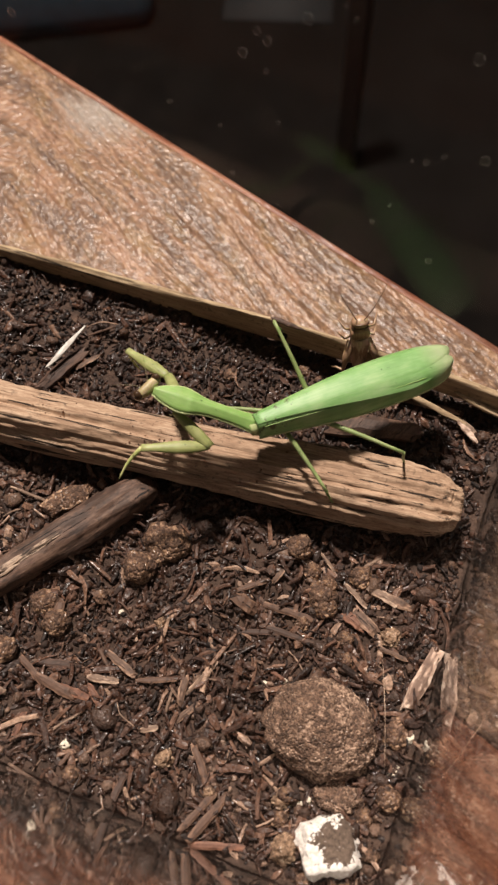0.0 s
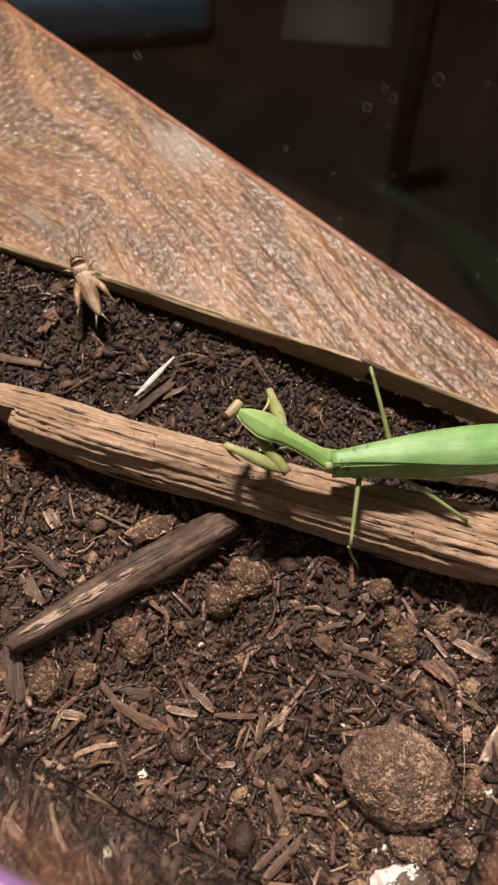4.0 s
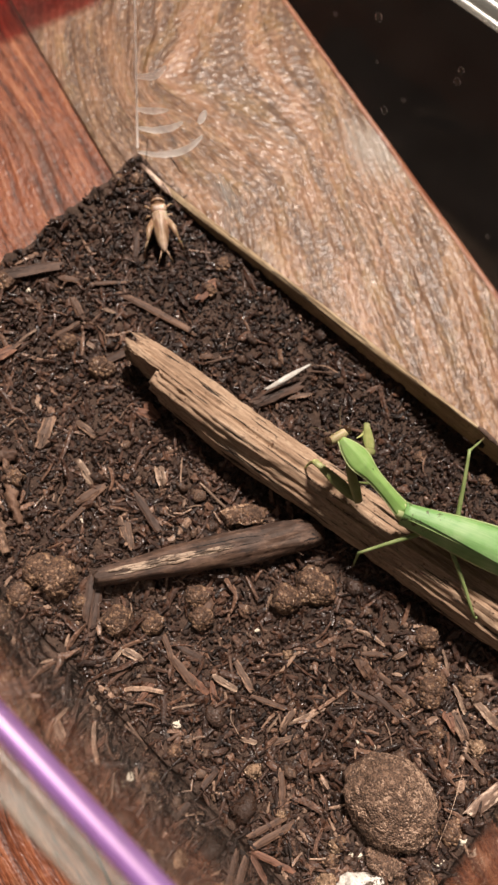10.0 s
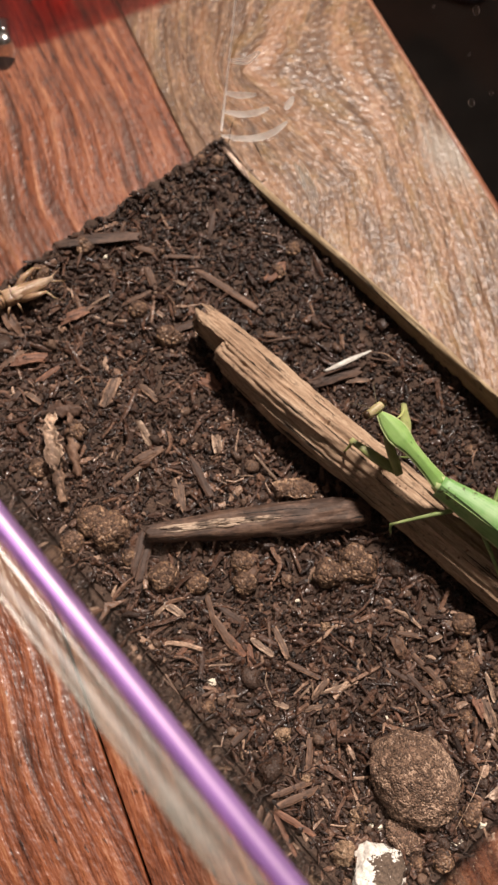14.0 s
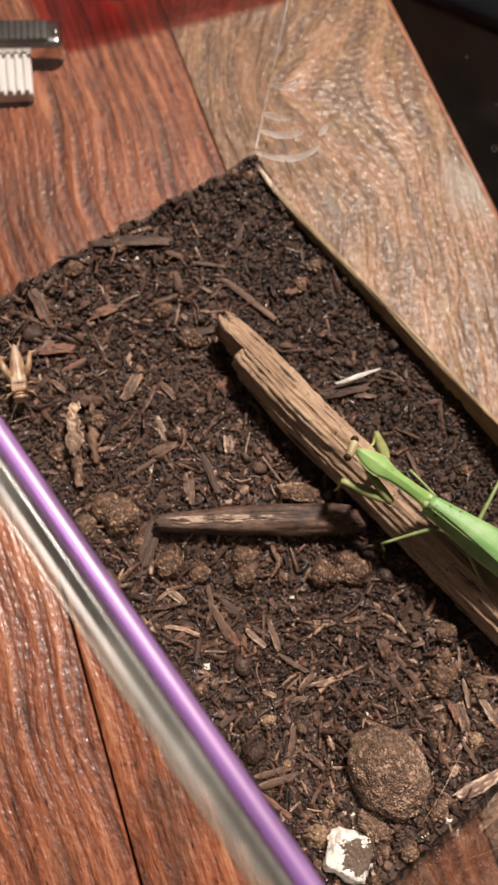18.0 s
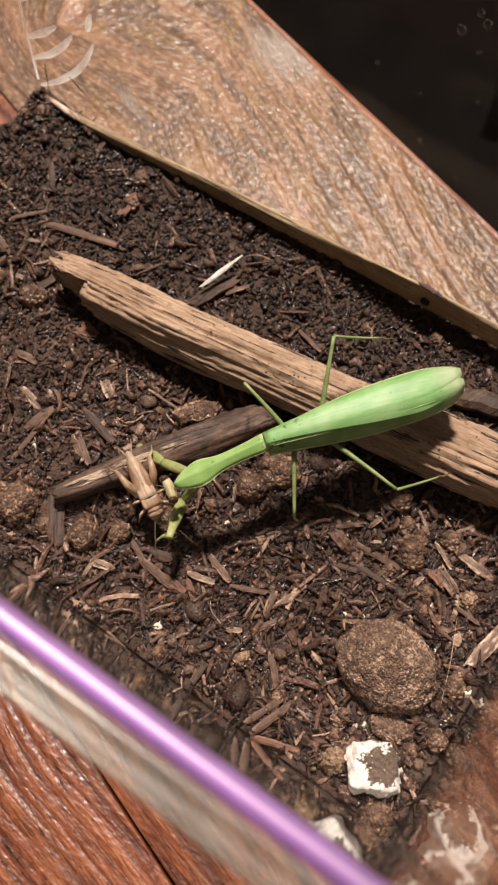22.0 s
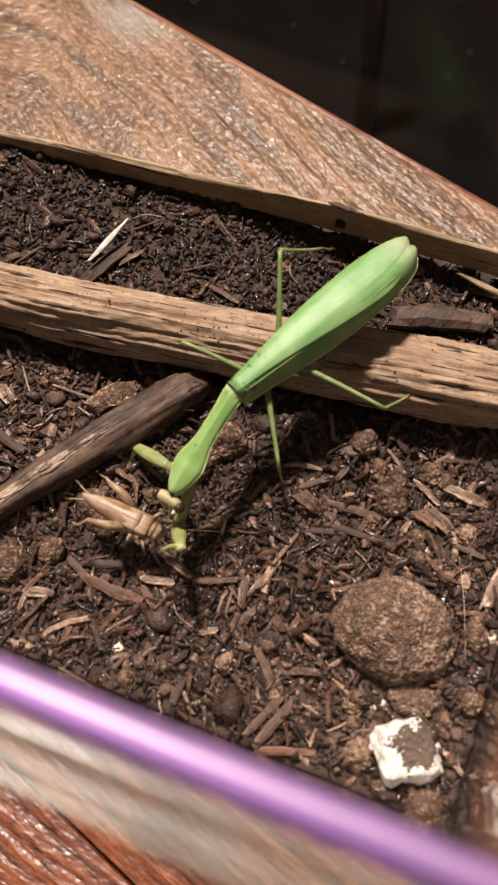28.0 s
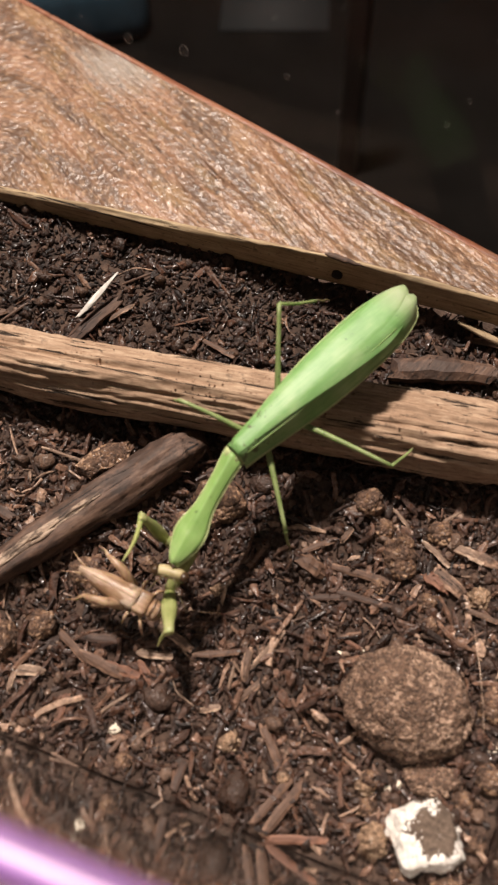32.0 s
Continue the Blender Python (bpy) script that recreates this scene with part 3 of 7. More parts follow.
def build_tub():
    tub = thing("plastic_tub", "clear plastic tub on the table, a purple reflection tinted into its rim", "tub")
    top = 0.120
    zs = [0.0015 + (top - 0.0015) * k / 14 for k in range(15)]
    inner, outer = [tub_ring(z, 0.0) for z in zs], [tub_ring(z, 0.0011) for z in reversed(zs)]
    for side in range(4):
        keep = [(side * 8 + 4 + k) % 32 for k in range(9)]
        bm = bmesh.new()
        loft(bm, [[r[k] for k in keep] for r in inner], closed=False)
        loft(bm, [[r[k] for k in keep] for r in outer], closed=False)
        part("wall_panel", bm, (M_CLEAR, M_VEILED, M_GRAZED, M_GRAZED)[side], tub).visible_shadow = False
    bm = bmesh.new()
    loft(bm, [tub_ring(0.0002, -0.0008), tub_ring(0.0014, -0.0008)])
    part("base", bm, M_CLEAR, tub, smooth=False).visible_shadow = False
    # near bead: the rim's purple reflection, built as a tinted band
    for name, side, material, label in (("purple_band", "near", M_PURPLE_REFLECTION, "purple reflection on the rim, built as a tinted band"), ("rim_bead", "far", M_RIM, "shiny clear bead")):
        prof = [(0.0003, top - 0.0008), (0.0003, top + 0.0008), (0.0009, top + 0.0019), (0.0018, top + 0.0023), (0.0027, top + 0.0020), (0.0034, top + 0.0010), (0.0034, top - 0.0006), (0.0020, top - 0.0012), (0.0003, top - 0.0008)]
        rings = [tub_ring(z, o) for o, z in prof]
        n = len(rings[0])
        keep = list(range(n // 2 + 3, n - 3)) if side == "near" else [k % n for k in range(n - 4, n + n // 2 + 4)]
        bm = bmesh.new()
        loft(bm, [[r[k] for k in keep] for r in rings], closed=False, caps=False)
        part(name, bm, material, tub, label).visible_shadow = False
    bm = bmesh.new()
    prof = [(0.0036, top + 0.0004), (0.0039, top + 0.0013), (0.0046, top + 0.0015), (0.0052, top + 0.0008), (0.0060, top + 0.0006), (0.0068, top + 0.0011), (0.0076, top + 0.0009), (0.0083, top + 0.0000), (0.0085, top - 0.0025), (0.0078, top - 0.0027), (0.0042, top - 0.0006), (0.0036, top + 0.0004)]
    loft(bm, [tub_ring(z, o) for o, z in prof], caps=False)
    part("rim_lip", bm, M_RIM, tub, "cloudy clear lip").visible_shadow = False
    # glints built as milky ribs, the corner's edge, scuffs on the long far wall
    def on_wall(x, z):
        return (x, Y1 + DRAFT * (z - SOIL) - 0.0004, z)

    for ends in (((-0.1306, 0.0386), (-0.1247, 0.0422), (-0.1185, 0.0473)), ((-0.1303, 0.0321), (-0.1232, 0.0363), (-0.1170, 0.0420), (-0.1131, 0.0470)),
                 ((-0.1292, 0.0234), (-0.1215, 0.0284), (-0.1141, 0.0350), (-0.1093, 0.0412), (-0.1058, 0.0478)), ((-0.1312, 0.0494), (-0.1244, 0.0540), (-0.1203, 0.0601)),
                 ((-0.1076, 0.0510), (-0.1066, 0.0535), (-0.1055, 0.0565))):
        pts = [Vector(on_wall(*q)) for q in ends]
        spine = []
        for a, b in zip(pts, pts[1:]):
            spine += [a.lerp(b, k / 6) for k in range(6)]
        spine.append(pts[-1])
        for _ in range(3):
            spine = [spine[0]] + [(spine[k - 1] + spine[k] * 2 + spine[k + 1]) / 4 for k in range(1, len(spine) - 1)] + [spine[-1]]
        bm = bmesh.new()
        n = len(spine) - 1
        tube(bm, spine, [0.00010 + 0.0009 * math.sin(math.pi * (0.06 + 0.9 * k / n)) ** 0.6 for k in range(n + 1)], 12, 1.0)
        for v in bm.verts:
            mid = Y1 + DRAFT * (v.co.z - SOIL) - 0.0004
            v.co.y = mid + (v.co.y - mid) * 0.35
        part("corner_rib", bm, M_RIB_GLINT, tub).visible_shadow = False
    bm = bmesh.new()
    tube(bm, [(X0 - DRAFT_ENDS * (z - SOIL) + 0.0010, Y1 + DRAFT * (z - SOIL) - 0.0016, z) for z in zs[3:]], [0.00035] * 12, 8)
    part("corner_edge", bm, M_RIB_GLINT, tub).visible_shadow = False
    for (xa, za), (xb, zb), r in (((-0.0985, 0.0402), (-0.0872, 0.0285), 0.0026), ((-0.1000, 0.0380), (-0.0930, 0.0315), 0.0014)):
        a, b = Vector(on_wall(xa, za)), Vector(on_wall(xb, zb))
        bm = bmesh.new()
        tube(bm, [a.lerp(b, k / 8) for k in range(9)], [r * (0.05 + math.sin(math.pi * k / 8) ** 0.7) for k in range(9)], 12)
        for v in bm.verts:
            mid = Y1 + DRAFT * (v.co.z - SOIL) - 0.0003
            v.co.y = mid + (v.co.y - mid) * 0.06
        part("scuff", bm, M_SCUFF, tub, "whitish scuff on the clear plastic").visible_shadow = False
    return tub


# Tint, milk and pink shine imitate a purple reflection in clear plastic.
M_PURPLE_REFLECTION = make_clear("purple_band", (0.50, 0.33, 0.76), 0.44, 0.58, (0.47, 0.275, 0.55), 0.20, (1.0, 0.78, 0.91))
M_SCUFF = make_clear("scuffed_plastic", (0.98, 0.98, 0.98), 0.35, 0.50, least=0.02, backlit=True)
# Milky white stands in for the glints on the rippled corner.
M_RIB_GLINT = make_clear("rib_glint", (0.99, 0.99, 0.99), 0.30, 0.92, (0.9, 0.86, 0.82), least=0.05, backlit=True)
build_tub()


# ---- soil ----
def build_soil():
    bm = bmesh.new()
    nx, ny = 190, 118
    ins = 0.0002
    rows = []
    for j in range(ny + 1):
        y = Y0 + ins + (Y1 - Y0 - 2 * ins) * j / ny
        rows.append([bm.verts.new((x, y, soil_height(x, y))) for x in (X0 + ins + (X1 - X0 - 2 * ins) * i / nx for i in range(nx + 1))])
    for a, b in zip(rows, rows[1:]):
        for i in range(nx):
            bm.faces.new((a[i], a[i + 1], b[i + 1], b[i]))
    rim = [v for v in rows[0]] + [r[-1] for r in rows[1:]] + rows[-1][-2::-1] + [r[0] for r in rows[-2:0:-1]]
    low = [bm.verts.new((v.co.x * 0.992, v.co.y * 0.992, 0.002)) for v in rim]
    for i in range(len(rim)):
        j = (i + 1) % len(rim)
        bm.faces.new((rim[j], rim[i], low[i], low[j]))
    tagged(part("soil", bm, M_SOIL, None), "dark brown crumbly potting soil filling the tub", "soil", kind="structure")


build_soil()


def scatter(name, material, label, count, kinds, seed, sink=0.36, thin=0.0):
    """Many small shreds on the soil, joined: kinds are (share, length, width, height) ranges."""
    rng = np.random.default_rng(seed)
    sides, rings = 6, 4
    tri = []
    for i in range(rings - 1):
        for j in range(sides):
            k = (j + 1) % sides
            tri.append((i * sides + j, i * sides + k, (i + 1) * sides + k, (i + 1) * sides + j))
    quads = np.array(tri)
    verts, faces = [], []
    for n in range(count):
        x, y = rng.uniform(X0 + 0.0012, X1 - 0.0012), rng.uniform(Y0 + 0.0012, Y1 - 0.0012)
        if y > 0.046 and rng.random() < thin:
            continue
        (l0, l1), (w0, w1), (h0, h1) = kinds[rng.choice(len(kinds), p=[k[0] for k in kinds])][1:]
        size = np.array([l0 + (l1 - l0) * rng.random() ** 2, rng.uniform(w0, w1), rng.uniform(h0, h1)])
        v = np.zeros((rings, sides, 3))
        bow = rng.normal(0, 0.10) * size[0]
        for i in range(rings):
            u = i / (rings - 1) - 0.5
            t = (1 - 0.75 * abs(2 * u) ** 3 * rng.random()) * rng.uniform(0.75, 1.1)
            a = np.arange(sides) * 2 * math.pi / sides + rng.uniform(-0.2, 0.2)
            v[i, :, 0] = u * size[0] + (rng.uniform(-0.5, 0.5, sides) * size[1] * 0.5 if i in (0, rings - 1) else 0)
            v[i, :, 1] = np.cos(a) * size[1] * 0.5 * t + bow * (1 - 4 * u * u)
            v[i, :, 2] = np.sin(a) * size[2] * 0.5 * t * rng.uniform(0.8, 1.2, sides)
        v = v.reshape(-1, 3)
        m = np.array(Euler((rng.normal(0, 0.5), rng.normal(0, 0.24), rng.uniform(0, 6.283))).to_matrix())
        v = v @ m.T + (x, y, soil_height(x, y) + size[2] * (0.5 - sink) + rng.uniform(0, 0.0009))
        base = len(verts) * sides * rings
        faces += (quads + base).tolist()
        faces.append([base + j for j in range(sides)][::-1])
        faces.append([base + (rings - 1) * sides + j for j in range(sides)])
        verts.append(v)
    me = bpy.data.meshes.new(name)
    me.from_pydata(np.concatenate(verts).tolist(), [], faces)
    me.materials.append(material)
    return tagged(new(name, me), label, "mulch", kind="stuff")


def scatter_balls(name, material, label, count, r0, r1, seed, level=1, power=3.0):
    """Rounded crumbs, joined."""
    rng = np.random.default_rng(seed)
    bm = bmesh.new()
    bmesh.ops.create_icosphere(bm, subdivisions=level, radius=1.0)
    ball = np.array([v.co for v in bm.verts])
    tris = np.array([[v.index for v in f.verts] for f in bm.faces])
    bm.free()
    verts, faces = [], []
    for n in range(count):
        x, y = rng.uniform(X0 + 0.0012, X1 - 0.0012), rng.uniform(Y0 + 0.0012, Y1 - 0.0012)
        r = r0 + (r1 - r0) * rng.random() ** power
        v = ball * (1 + rng.uniform(-0.3, 0.3, (len(ball), 1))) * r * rng.uniform(0.6, 1.35, 3)
        verts.append(v + (x, y, soil_height(x, y) + 0.35 * r))
        faces.append(tris + n * len(ball))
    me = bpy.data.meshes.new(name)
    me.from_pydata(np.concatenate(verts).tolist(), [], np.concatenate(faces).tolist())
    me.materials.append(material)
    for p in me.polygons:
        p.use_smooth = True
    return tagged(new(name, me), label, "soil", kind="stuff")


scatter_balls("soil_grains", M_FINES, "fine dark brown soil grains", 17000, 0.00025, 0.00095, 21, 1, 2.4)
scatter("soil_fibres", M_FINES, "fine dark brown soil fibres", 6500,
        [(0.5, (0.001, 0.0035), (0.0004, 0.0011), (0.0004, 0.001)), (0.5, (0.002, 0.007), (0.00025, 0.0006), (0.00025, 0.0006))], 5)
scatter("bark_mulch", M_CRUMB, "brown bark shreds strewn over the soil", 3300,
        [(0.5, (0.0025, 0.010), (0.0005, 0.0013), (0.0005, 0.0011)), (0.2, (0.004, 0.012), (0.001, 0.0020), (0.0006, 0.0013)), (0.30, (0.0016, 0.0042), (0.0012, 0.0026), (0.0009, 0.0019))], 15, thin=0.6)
scatter_balls("soil_crumbs", M_CLOD, "small rounded brown soil crumbs", 1300, 0.0004, 0.0015, 6, 2, 3.5)
scatter_balls("soil_lumps", M_CLOD, "rounded brown soil lumps", 50, 0.0013, 0.0026, 9, 2, 2.0)


# ---- sticks and stones ----
def rough_bar(spine, half_w, half_h, seed, sides=40, steps=110, grooves=0.12, jag=0.0, notch=0.0):
    """A weathered stick along a spine: grooved along its length."""
    bm = bmesh.new()
    pts = [Vector(p) for p in spine]
    n = len(pts) - 1
    rings = []
    for i in range(steps + 1):
        u = i / steps * n
        k = min(int(u), n - 1)
        f = u - k
        a, b, c, d = pts[max(k - 1, 0)], pts[k], pts[k + 1], pts[min(k + 2, n)]
        p = 0.5 * ((2 * b) + (c - a) * f + (2 * a - 5 * b + 4 * c - d) * f * f + (3 * b - a - 3 * c + d) * f ** 3)
        dirn = (pts[k + 1] - pts[k]).normalized()
        s = dirn.cross(Vector((0, 0, 1))).normalized()
        up = s.cross(dirn)
        w = half_w[k] + (half_w[k + 1] - half_w[k]) * f
        h = half_h[k] + (half_h[k + 1] - half_h[k]) * f
        ring = []
        for j in range(sides):
            ang = 2 * math.pi * j / sides
            ca, sa = math.cos(ang), math.sin(ang)
            sq = (abs(ca) ** 3 + abs(sa) ** 3) ** (-1 / 3)
            along = i / steps
            q = Vector((along * 5, ca * 2.2, sa * 2.2))
            g = 1 + 0.16 * noise.noise(q + Vector((seed, 0, 0))) + grooves * noise.noise(Vector((along * 4 + seed, ca * 9, sa * 9))) - grooves * 0.9 * max(0, noise.noise(Vector((along * 3, ca * 16, sa * 16 + seed))) - 0.25) * 2
            g += 0.05 * noise.noise(Vector((along * 60, ca * 12, sa * 12 + seed)))
            split = noise.noise(Vector((along * 6 + seed, ca * 6, sa * 6)))
            g -= 0.07 * max(0.0, min(1.0, (split - 0.12) * 9))
            slide = dirn * (jag * noise.noise(Vector((ca * 6, sa * 6, seed))) * (1 - min(1, along * 6)))
            out = ca * sq * w * g
            if notch and along < notch + 0.03 * noise.noise(Vector((sa * 3, seed, 1))):
                out = min(out, w * (0.30 + 0.12 * noise.noise(Vector((along * 30, sa * 3, seed)))))
            ring.append(p + s * out + up * (sa * sq * h * g) + slide)
        rings.append(ring)
    loft(bm, rings)
    return bm


def build_log():
    spine = [(-0.0818, 0.0293, 0.0265), (-0.0701, 0.0301, 0.0270), (-0.0497, 0.0319, 0.0268), (-0.0256, 0.0347, 0.0268), (0.0064, 0.0384, 0.0268), (0.0303, 0.0420, 0.0268), (0.0465, 0.0445, 0.0263), (0.0515, 0.0453, 0.0257), (0.0533, 0.0456, 0.0250)]
    w = [0.0048, 0.0054, 0.0062, 0.0064, 0.0065, 0.0069, 0.0065, 0.0050, 0.002]
    hh = [0.0050, 0.0058, 0.0062, 0.0064, 0.0066, 0.0066, 0.0062, 0.0050, 0.002]
    bm = rough_bar(spine, w, hh, 3.1, sides=110, steps=260, grooves=0.16, jag=0.005, notch=0.115)
    bm.normal_update()
    tree = BVHTree.FromBMesh(bm)
    tagged(part("log", bm, M_LOG, None), "weathered grey-brown split branch lying across the soil", "branch")
    # soil crumbs strewn on its top
    rng = random.Random(12)
    crumbs = bmesh.new()
    for _ in range(420):
        t = rng.gauss(0.55, 0.22)
        x = -0.080 + 0.130 * t
        y = 0.0286 + 0.0160 * t + rng.uniform(-0.0055, 0.0055)
        if noise.noise(Vector((x * 90, y * 90, 1))) < rng.uniform(-0.25, 0.35):
            continue
        hit = tree.ray_cast(Vector((x, y, 0.06)), Vector((0, 0, -1)))
        if hit[0] is None or abs(hit[1].z) < 0.55:
            continue
        r = 0.00009 + 0.00022 * rng.random() ** 2.0
        g = bmesh.ops.create_icosphere(crumbs, subdivisions=1, radius=r)
        for v in g["verts"]:
            v.co = v.co * rng.uniform(0.7, 1.25) + hit[0] + Vector((0, 0, r * 0.4))
    tagged(part("branch_crumbs", crumbs, M_DUST, None), "fine soil crumbs strewn on the branch", "soil", kind="stuff")


def build_stick():
    bm = rough_bar([(-0.0459, -0.0189, 0.0225), (-0.0359, -0.0039, 0.0228), (-0.0258, 0.0106, 0.0228), (-0.0167, 0.0240, 0.0222), (-0.0132, 0.0284, 0.0215)], [0.002, 0.0036, 0.0042, 0.0040, 0.0022], [0.002, 0.0034, 0.0040, 0.0038, 0.002], 8.3, sides=40, steps=80, grooves=0.13, jag=0.002)
    ob = thing("dark_stick", "dark wet stick with a pale scraped side on the soil", "stick")
    bm.normal_update()
    tree = BVHTree.FromBMesh(bm)
    part("bark", bm, M_STICK, ob)
    # thin scraped slivers along its upper side
    rng = random.Random(5)
    a, b = Vector((-0.0459, -0.0189, 0)), Vector((-0.0132, 0.0284, 0))
    side = Vector((-(b - a).y, (b - a).x, 0)).normalized()
    for k in range(12):
        u = 0.03 + 0.40 * k / 11 + rng.uniform(-0.03, 0.03)
        run = rng.uniform(0.14, 0.26)
        off = rng.uniform(-0.0010, 0.0006) + 0.0003
        w = rng.uniform(0.00020, 0.00046)
        spine = []
        for i in range(5):
            q = a.lerp(b, u + run * i / 4) + side * (off + 0.0003 * noise.noise(Vector((k, i * 0.7, 0))))
            hit = tree.ray_cast(Vector((q.x, q.y, 0.06)), Vector((0, 0, -1)))
            if hit[0] is not None:
                spine.append(hit[0] + Vector((0, 0, 0.00006)))
        if len(spine) < 5:
            continue
        bm = rough_bar(spine, [w * 0.3, w, w * 0.75, w, w * 0.2], [0.00012, 0.0002, 0.0002, 0.0002, 0.0001], 2.2 + k, sides=12, steps=24, grooves=0.4, jag=0.001)
        part("scraped_side", bm, M_SCRAPED, ob, "pale scraped wood streak")


LATH = [(-0.1275, 0.0757, 0.0205, 0.0012), (-0.106, 0.0757, 0.0203, 0.0020), (-0.070, 0.0760, 0.0222, 0.0034), (-0.045, 0.0763, 0.0235, 0.0036), (-0.020, 0.0764, 0.0247, 0.0042), (0.002, 0.0764, 0.0260, 0.0046), (0.022, 0.0762, 0.0262, 0.0044), (0.040, 0.0760, 0.0264, 0.0042), (0.0585, 0.0758, 0.0258, 0.0036)]   # x, y, z and half height


def build_lath():
    xs = LATH
    bm = rough_bar([(x, y - 0.0009, z) for x, y, z, h in xs], [0.0011] * 9, [h * 0.93 for *_, h in xs], 1.7, sides=28, steps=140, grooves=0.10, jag=0.004)
    ob = thing("bark_lath", "long tan bark strip with a knot hole", "wood strip")
    part("strip", bm, M_LATH, ob)
    bm = bmesh.new()
    tube(bm, [(0.0014, 0.0757, 0.0263), (0.0014, 0.0737, 0.0260)], [0.0013, 0.0012], 14)
    part("knot_hole", bm, M_KNOT, ob, "dark round knot hole")
    for a, b, r in (((-0.1275, 0.0748, 0.0230), (-0.1120, 0.0735, 0.0222), 0.0011), ((-0.1185, 0.0742, 0.0196), (-0.1060, 0.0738, 0.0206), 0.0005)):
        bm = bmesh.new()
        a, b = Vector(a), Vector(b)
        tube(bm, [a.lerp(b, k / 6) + Vector((0, 0, 0.0003 * noise.noise(Vector((k, 2, 0))))) for k in range(7)], [0.0001] + [r * (0.6 + 0.1 * k) for k in range(5)] + [0.0002], 7, 0.7)
        part("splinter", bm, M_CHIP_WHITE, ob, "pale raised splinter")


def build_lath_end():
    """Loose splinters at the strip's broken end."""
    for a, b, r, material, label in (((0.0300, 0.0722, 0.0232), (0.0500, 0.0690, 0.0215), 0.0008, M_LATH, "tan splinter torn from the strip"),
                                     ((0.0478, 0.0690, 0.0218), (0.0535, 0.0655, 0.0212), 0.0008, M_CHIP_WHITE, "bleached splinter tip on the soil"),
                                     ((0.0450, 0.0738, 0.0262), (0.0588, 0.0722, 0.0240), 0.0009, M_LATH, "tan splinter torn from the strip")):
        a, b = Vector(a), Vector(b)
        bm = rough_bar([a.lerp(b, i / 4) for i in range(5)], [r * 0.4, r, r, r * 0.9, r * 0.3], [r * 0.3, r * 0.6, r * 0.6, r * 0.5, r * 0.2], a.x * 90, sides=14, steps=30, grooves=0.3, jag=0.002)
        tagged(part("splinter", bm, material, None), label, "splinter")


M_KNOT = plain("knot", (0.012, 0.008, 0.006), 0.95, 800, 0.4)
build_log()
build_stick()
build_lath()
build_lath_end()


def build_lath_splinter():
    """A dark splinter that lies along the lath's top."""
    bm = bmesh.new()
    a, b = Vector((-0.0020, 0.0750, 0.0312)), Vector((0.0072, 0.0750, 0.0302))
    tube(bm, [a.lerp(b, k / 8) + Vector((0, 0, 0.0003 * noise.noise(Vector((k * 0.9, 0, 4))))) for k in range(9)], [0.0002, 0.0006, 0.0008, 0.0007, 0.0008, 0.0006, 0.0005, 0.0003, 0.0001], 8, 0.7)
    tagged(part("bark_splinter", bm, M_STICK, None), "dark bark splinter lying on the tan strip", "splinter")


build_lath_splinter()


def stone(name, x, y, r, squash, seed, material, label, category="stone", sink=0.35, level=3, rough=0.42, block=0.0, crumbly=0.5):
    bm = bmesh.new()
    lump(bm, r, squash, rough, max(level, 4), seed, 1.4)
    for v in bm.verts:
        if block:
            q = v.co.normalized()
            v.co *= 1 - block + block * (q.x ** 6 + q.y ** 6 + q.z ** 6) ** (-1 / 6)
        q = v.co / r
        v.co *= 1 + 0.10 * crumbly * noise.noise(q * 4 + Vector((seed, 0, 0))) + 0.09 * crumbly * noise.noise(q * 8.5 + Vector((0, seed, 0))) + 0.035 * crumbly * noise.noise(q * 19)
    ob = tagged(part(name, bm, material, None), label, category)
    ob.location = (x, y, soil_height(x, y) + r * squash[2] * (1 - 2 * sink))
    return ob


def chip(name, x, y, length, width, height, turn, material, label, category):
    """A flat splinter: tapered, a little bent, with ragged ends."""
    rng = random.Random(int(x * 1e5) * 31 + int(y * 1e5))
    bm = bmesh.new()
    rings = []
    n = 7
    for i in range(n):
        u = i / (n - 1)
        taper = 1 - 0.35 * max(0, abs(u - 0.5) * 2 - 0.6) / 0.4 * rng.uniform(0.3, 1.3)
        w, hgt = width / 2 * taper * rng.uniform(0.88, 1.08), height / 2 * taper * rng.uniform(0.85, 1.1)
        bend = height * 0.35 * math.sin(u * 3.1) + rng.uniform(-1, 1) * height * 0.05
        side = rng.uniform(-0.06, 0.06) * width
        ring = []
        for j in range(8):
            a = 2 * math.pi * (j + 0.5) / 8
            ca, sa = math.cos(a), math.sin(a)
            end = (rng.uniform(-0.5, 0.5) * width * 0.8) if i in (0, n - 1) else 0
            ring.append(((u - 0.5) * length + end, side + w * ca * 1.08 * rng.uniform(0.9, 1.05), bend + hgt * sa * 1.08))
        rings.append(ring)
    loft(bm, rings)
    ob = tagged(part(name, bm, material, None, smooth=False), label, category, "bark chips on the soil")
    a = radians(turn)
    dx, dy = math.cos(a) * length * 0.4, math.sin(a) * length * 0.4
    z0, z1 = soil_height(x - dx, y - dy), soil_height(x + dx, y + dy)
    tilt = math.degrees(math.atan2(z1 - z0, length * 0.8))
    ob.matrix_world = pose(x, y, max(soil_height(x, y), (z0 + z1) / 2) + height * 0.35 + 0.0007, 0, 0, turn) @ pose(0, 0, 0, rng.uniform(-8, 8), -tilt, 0)
    return ob


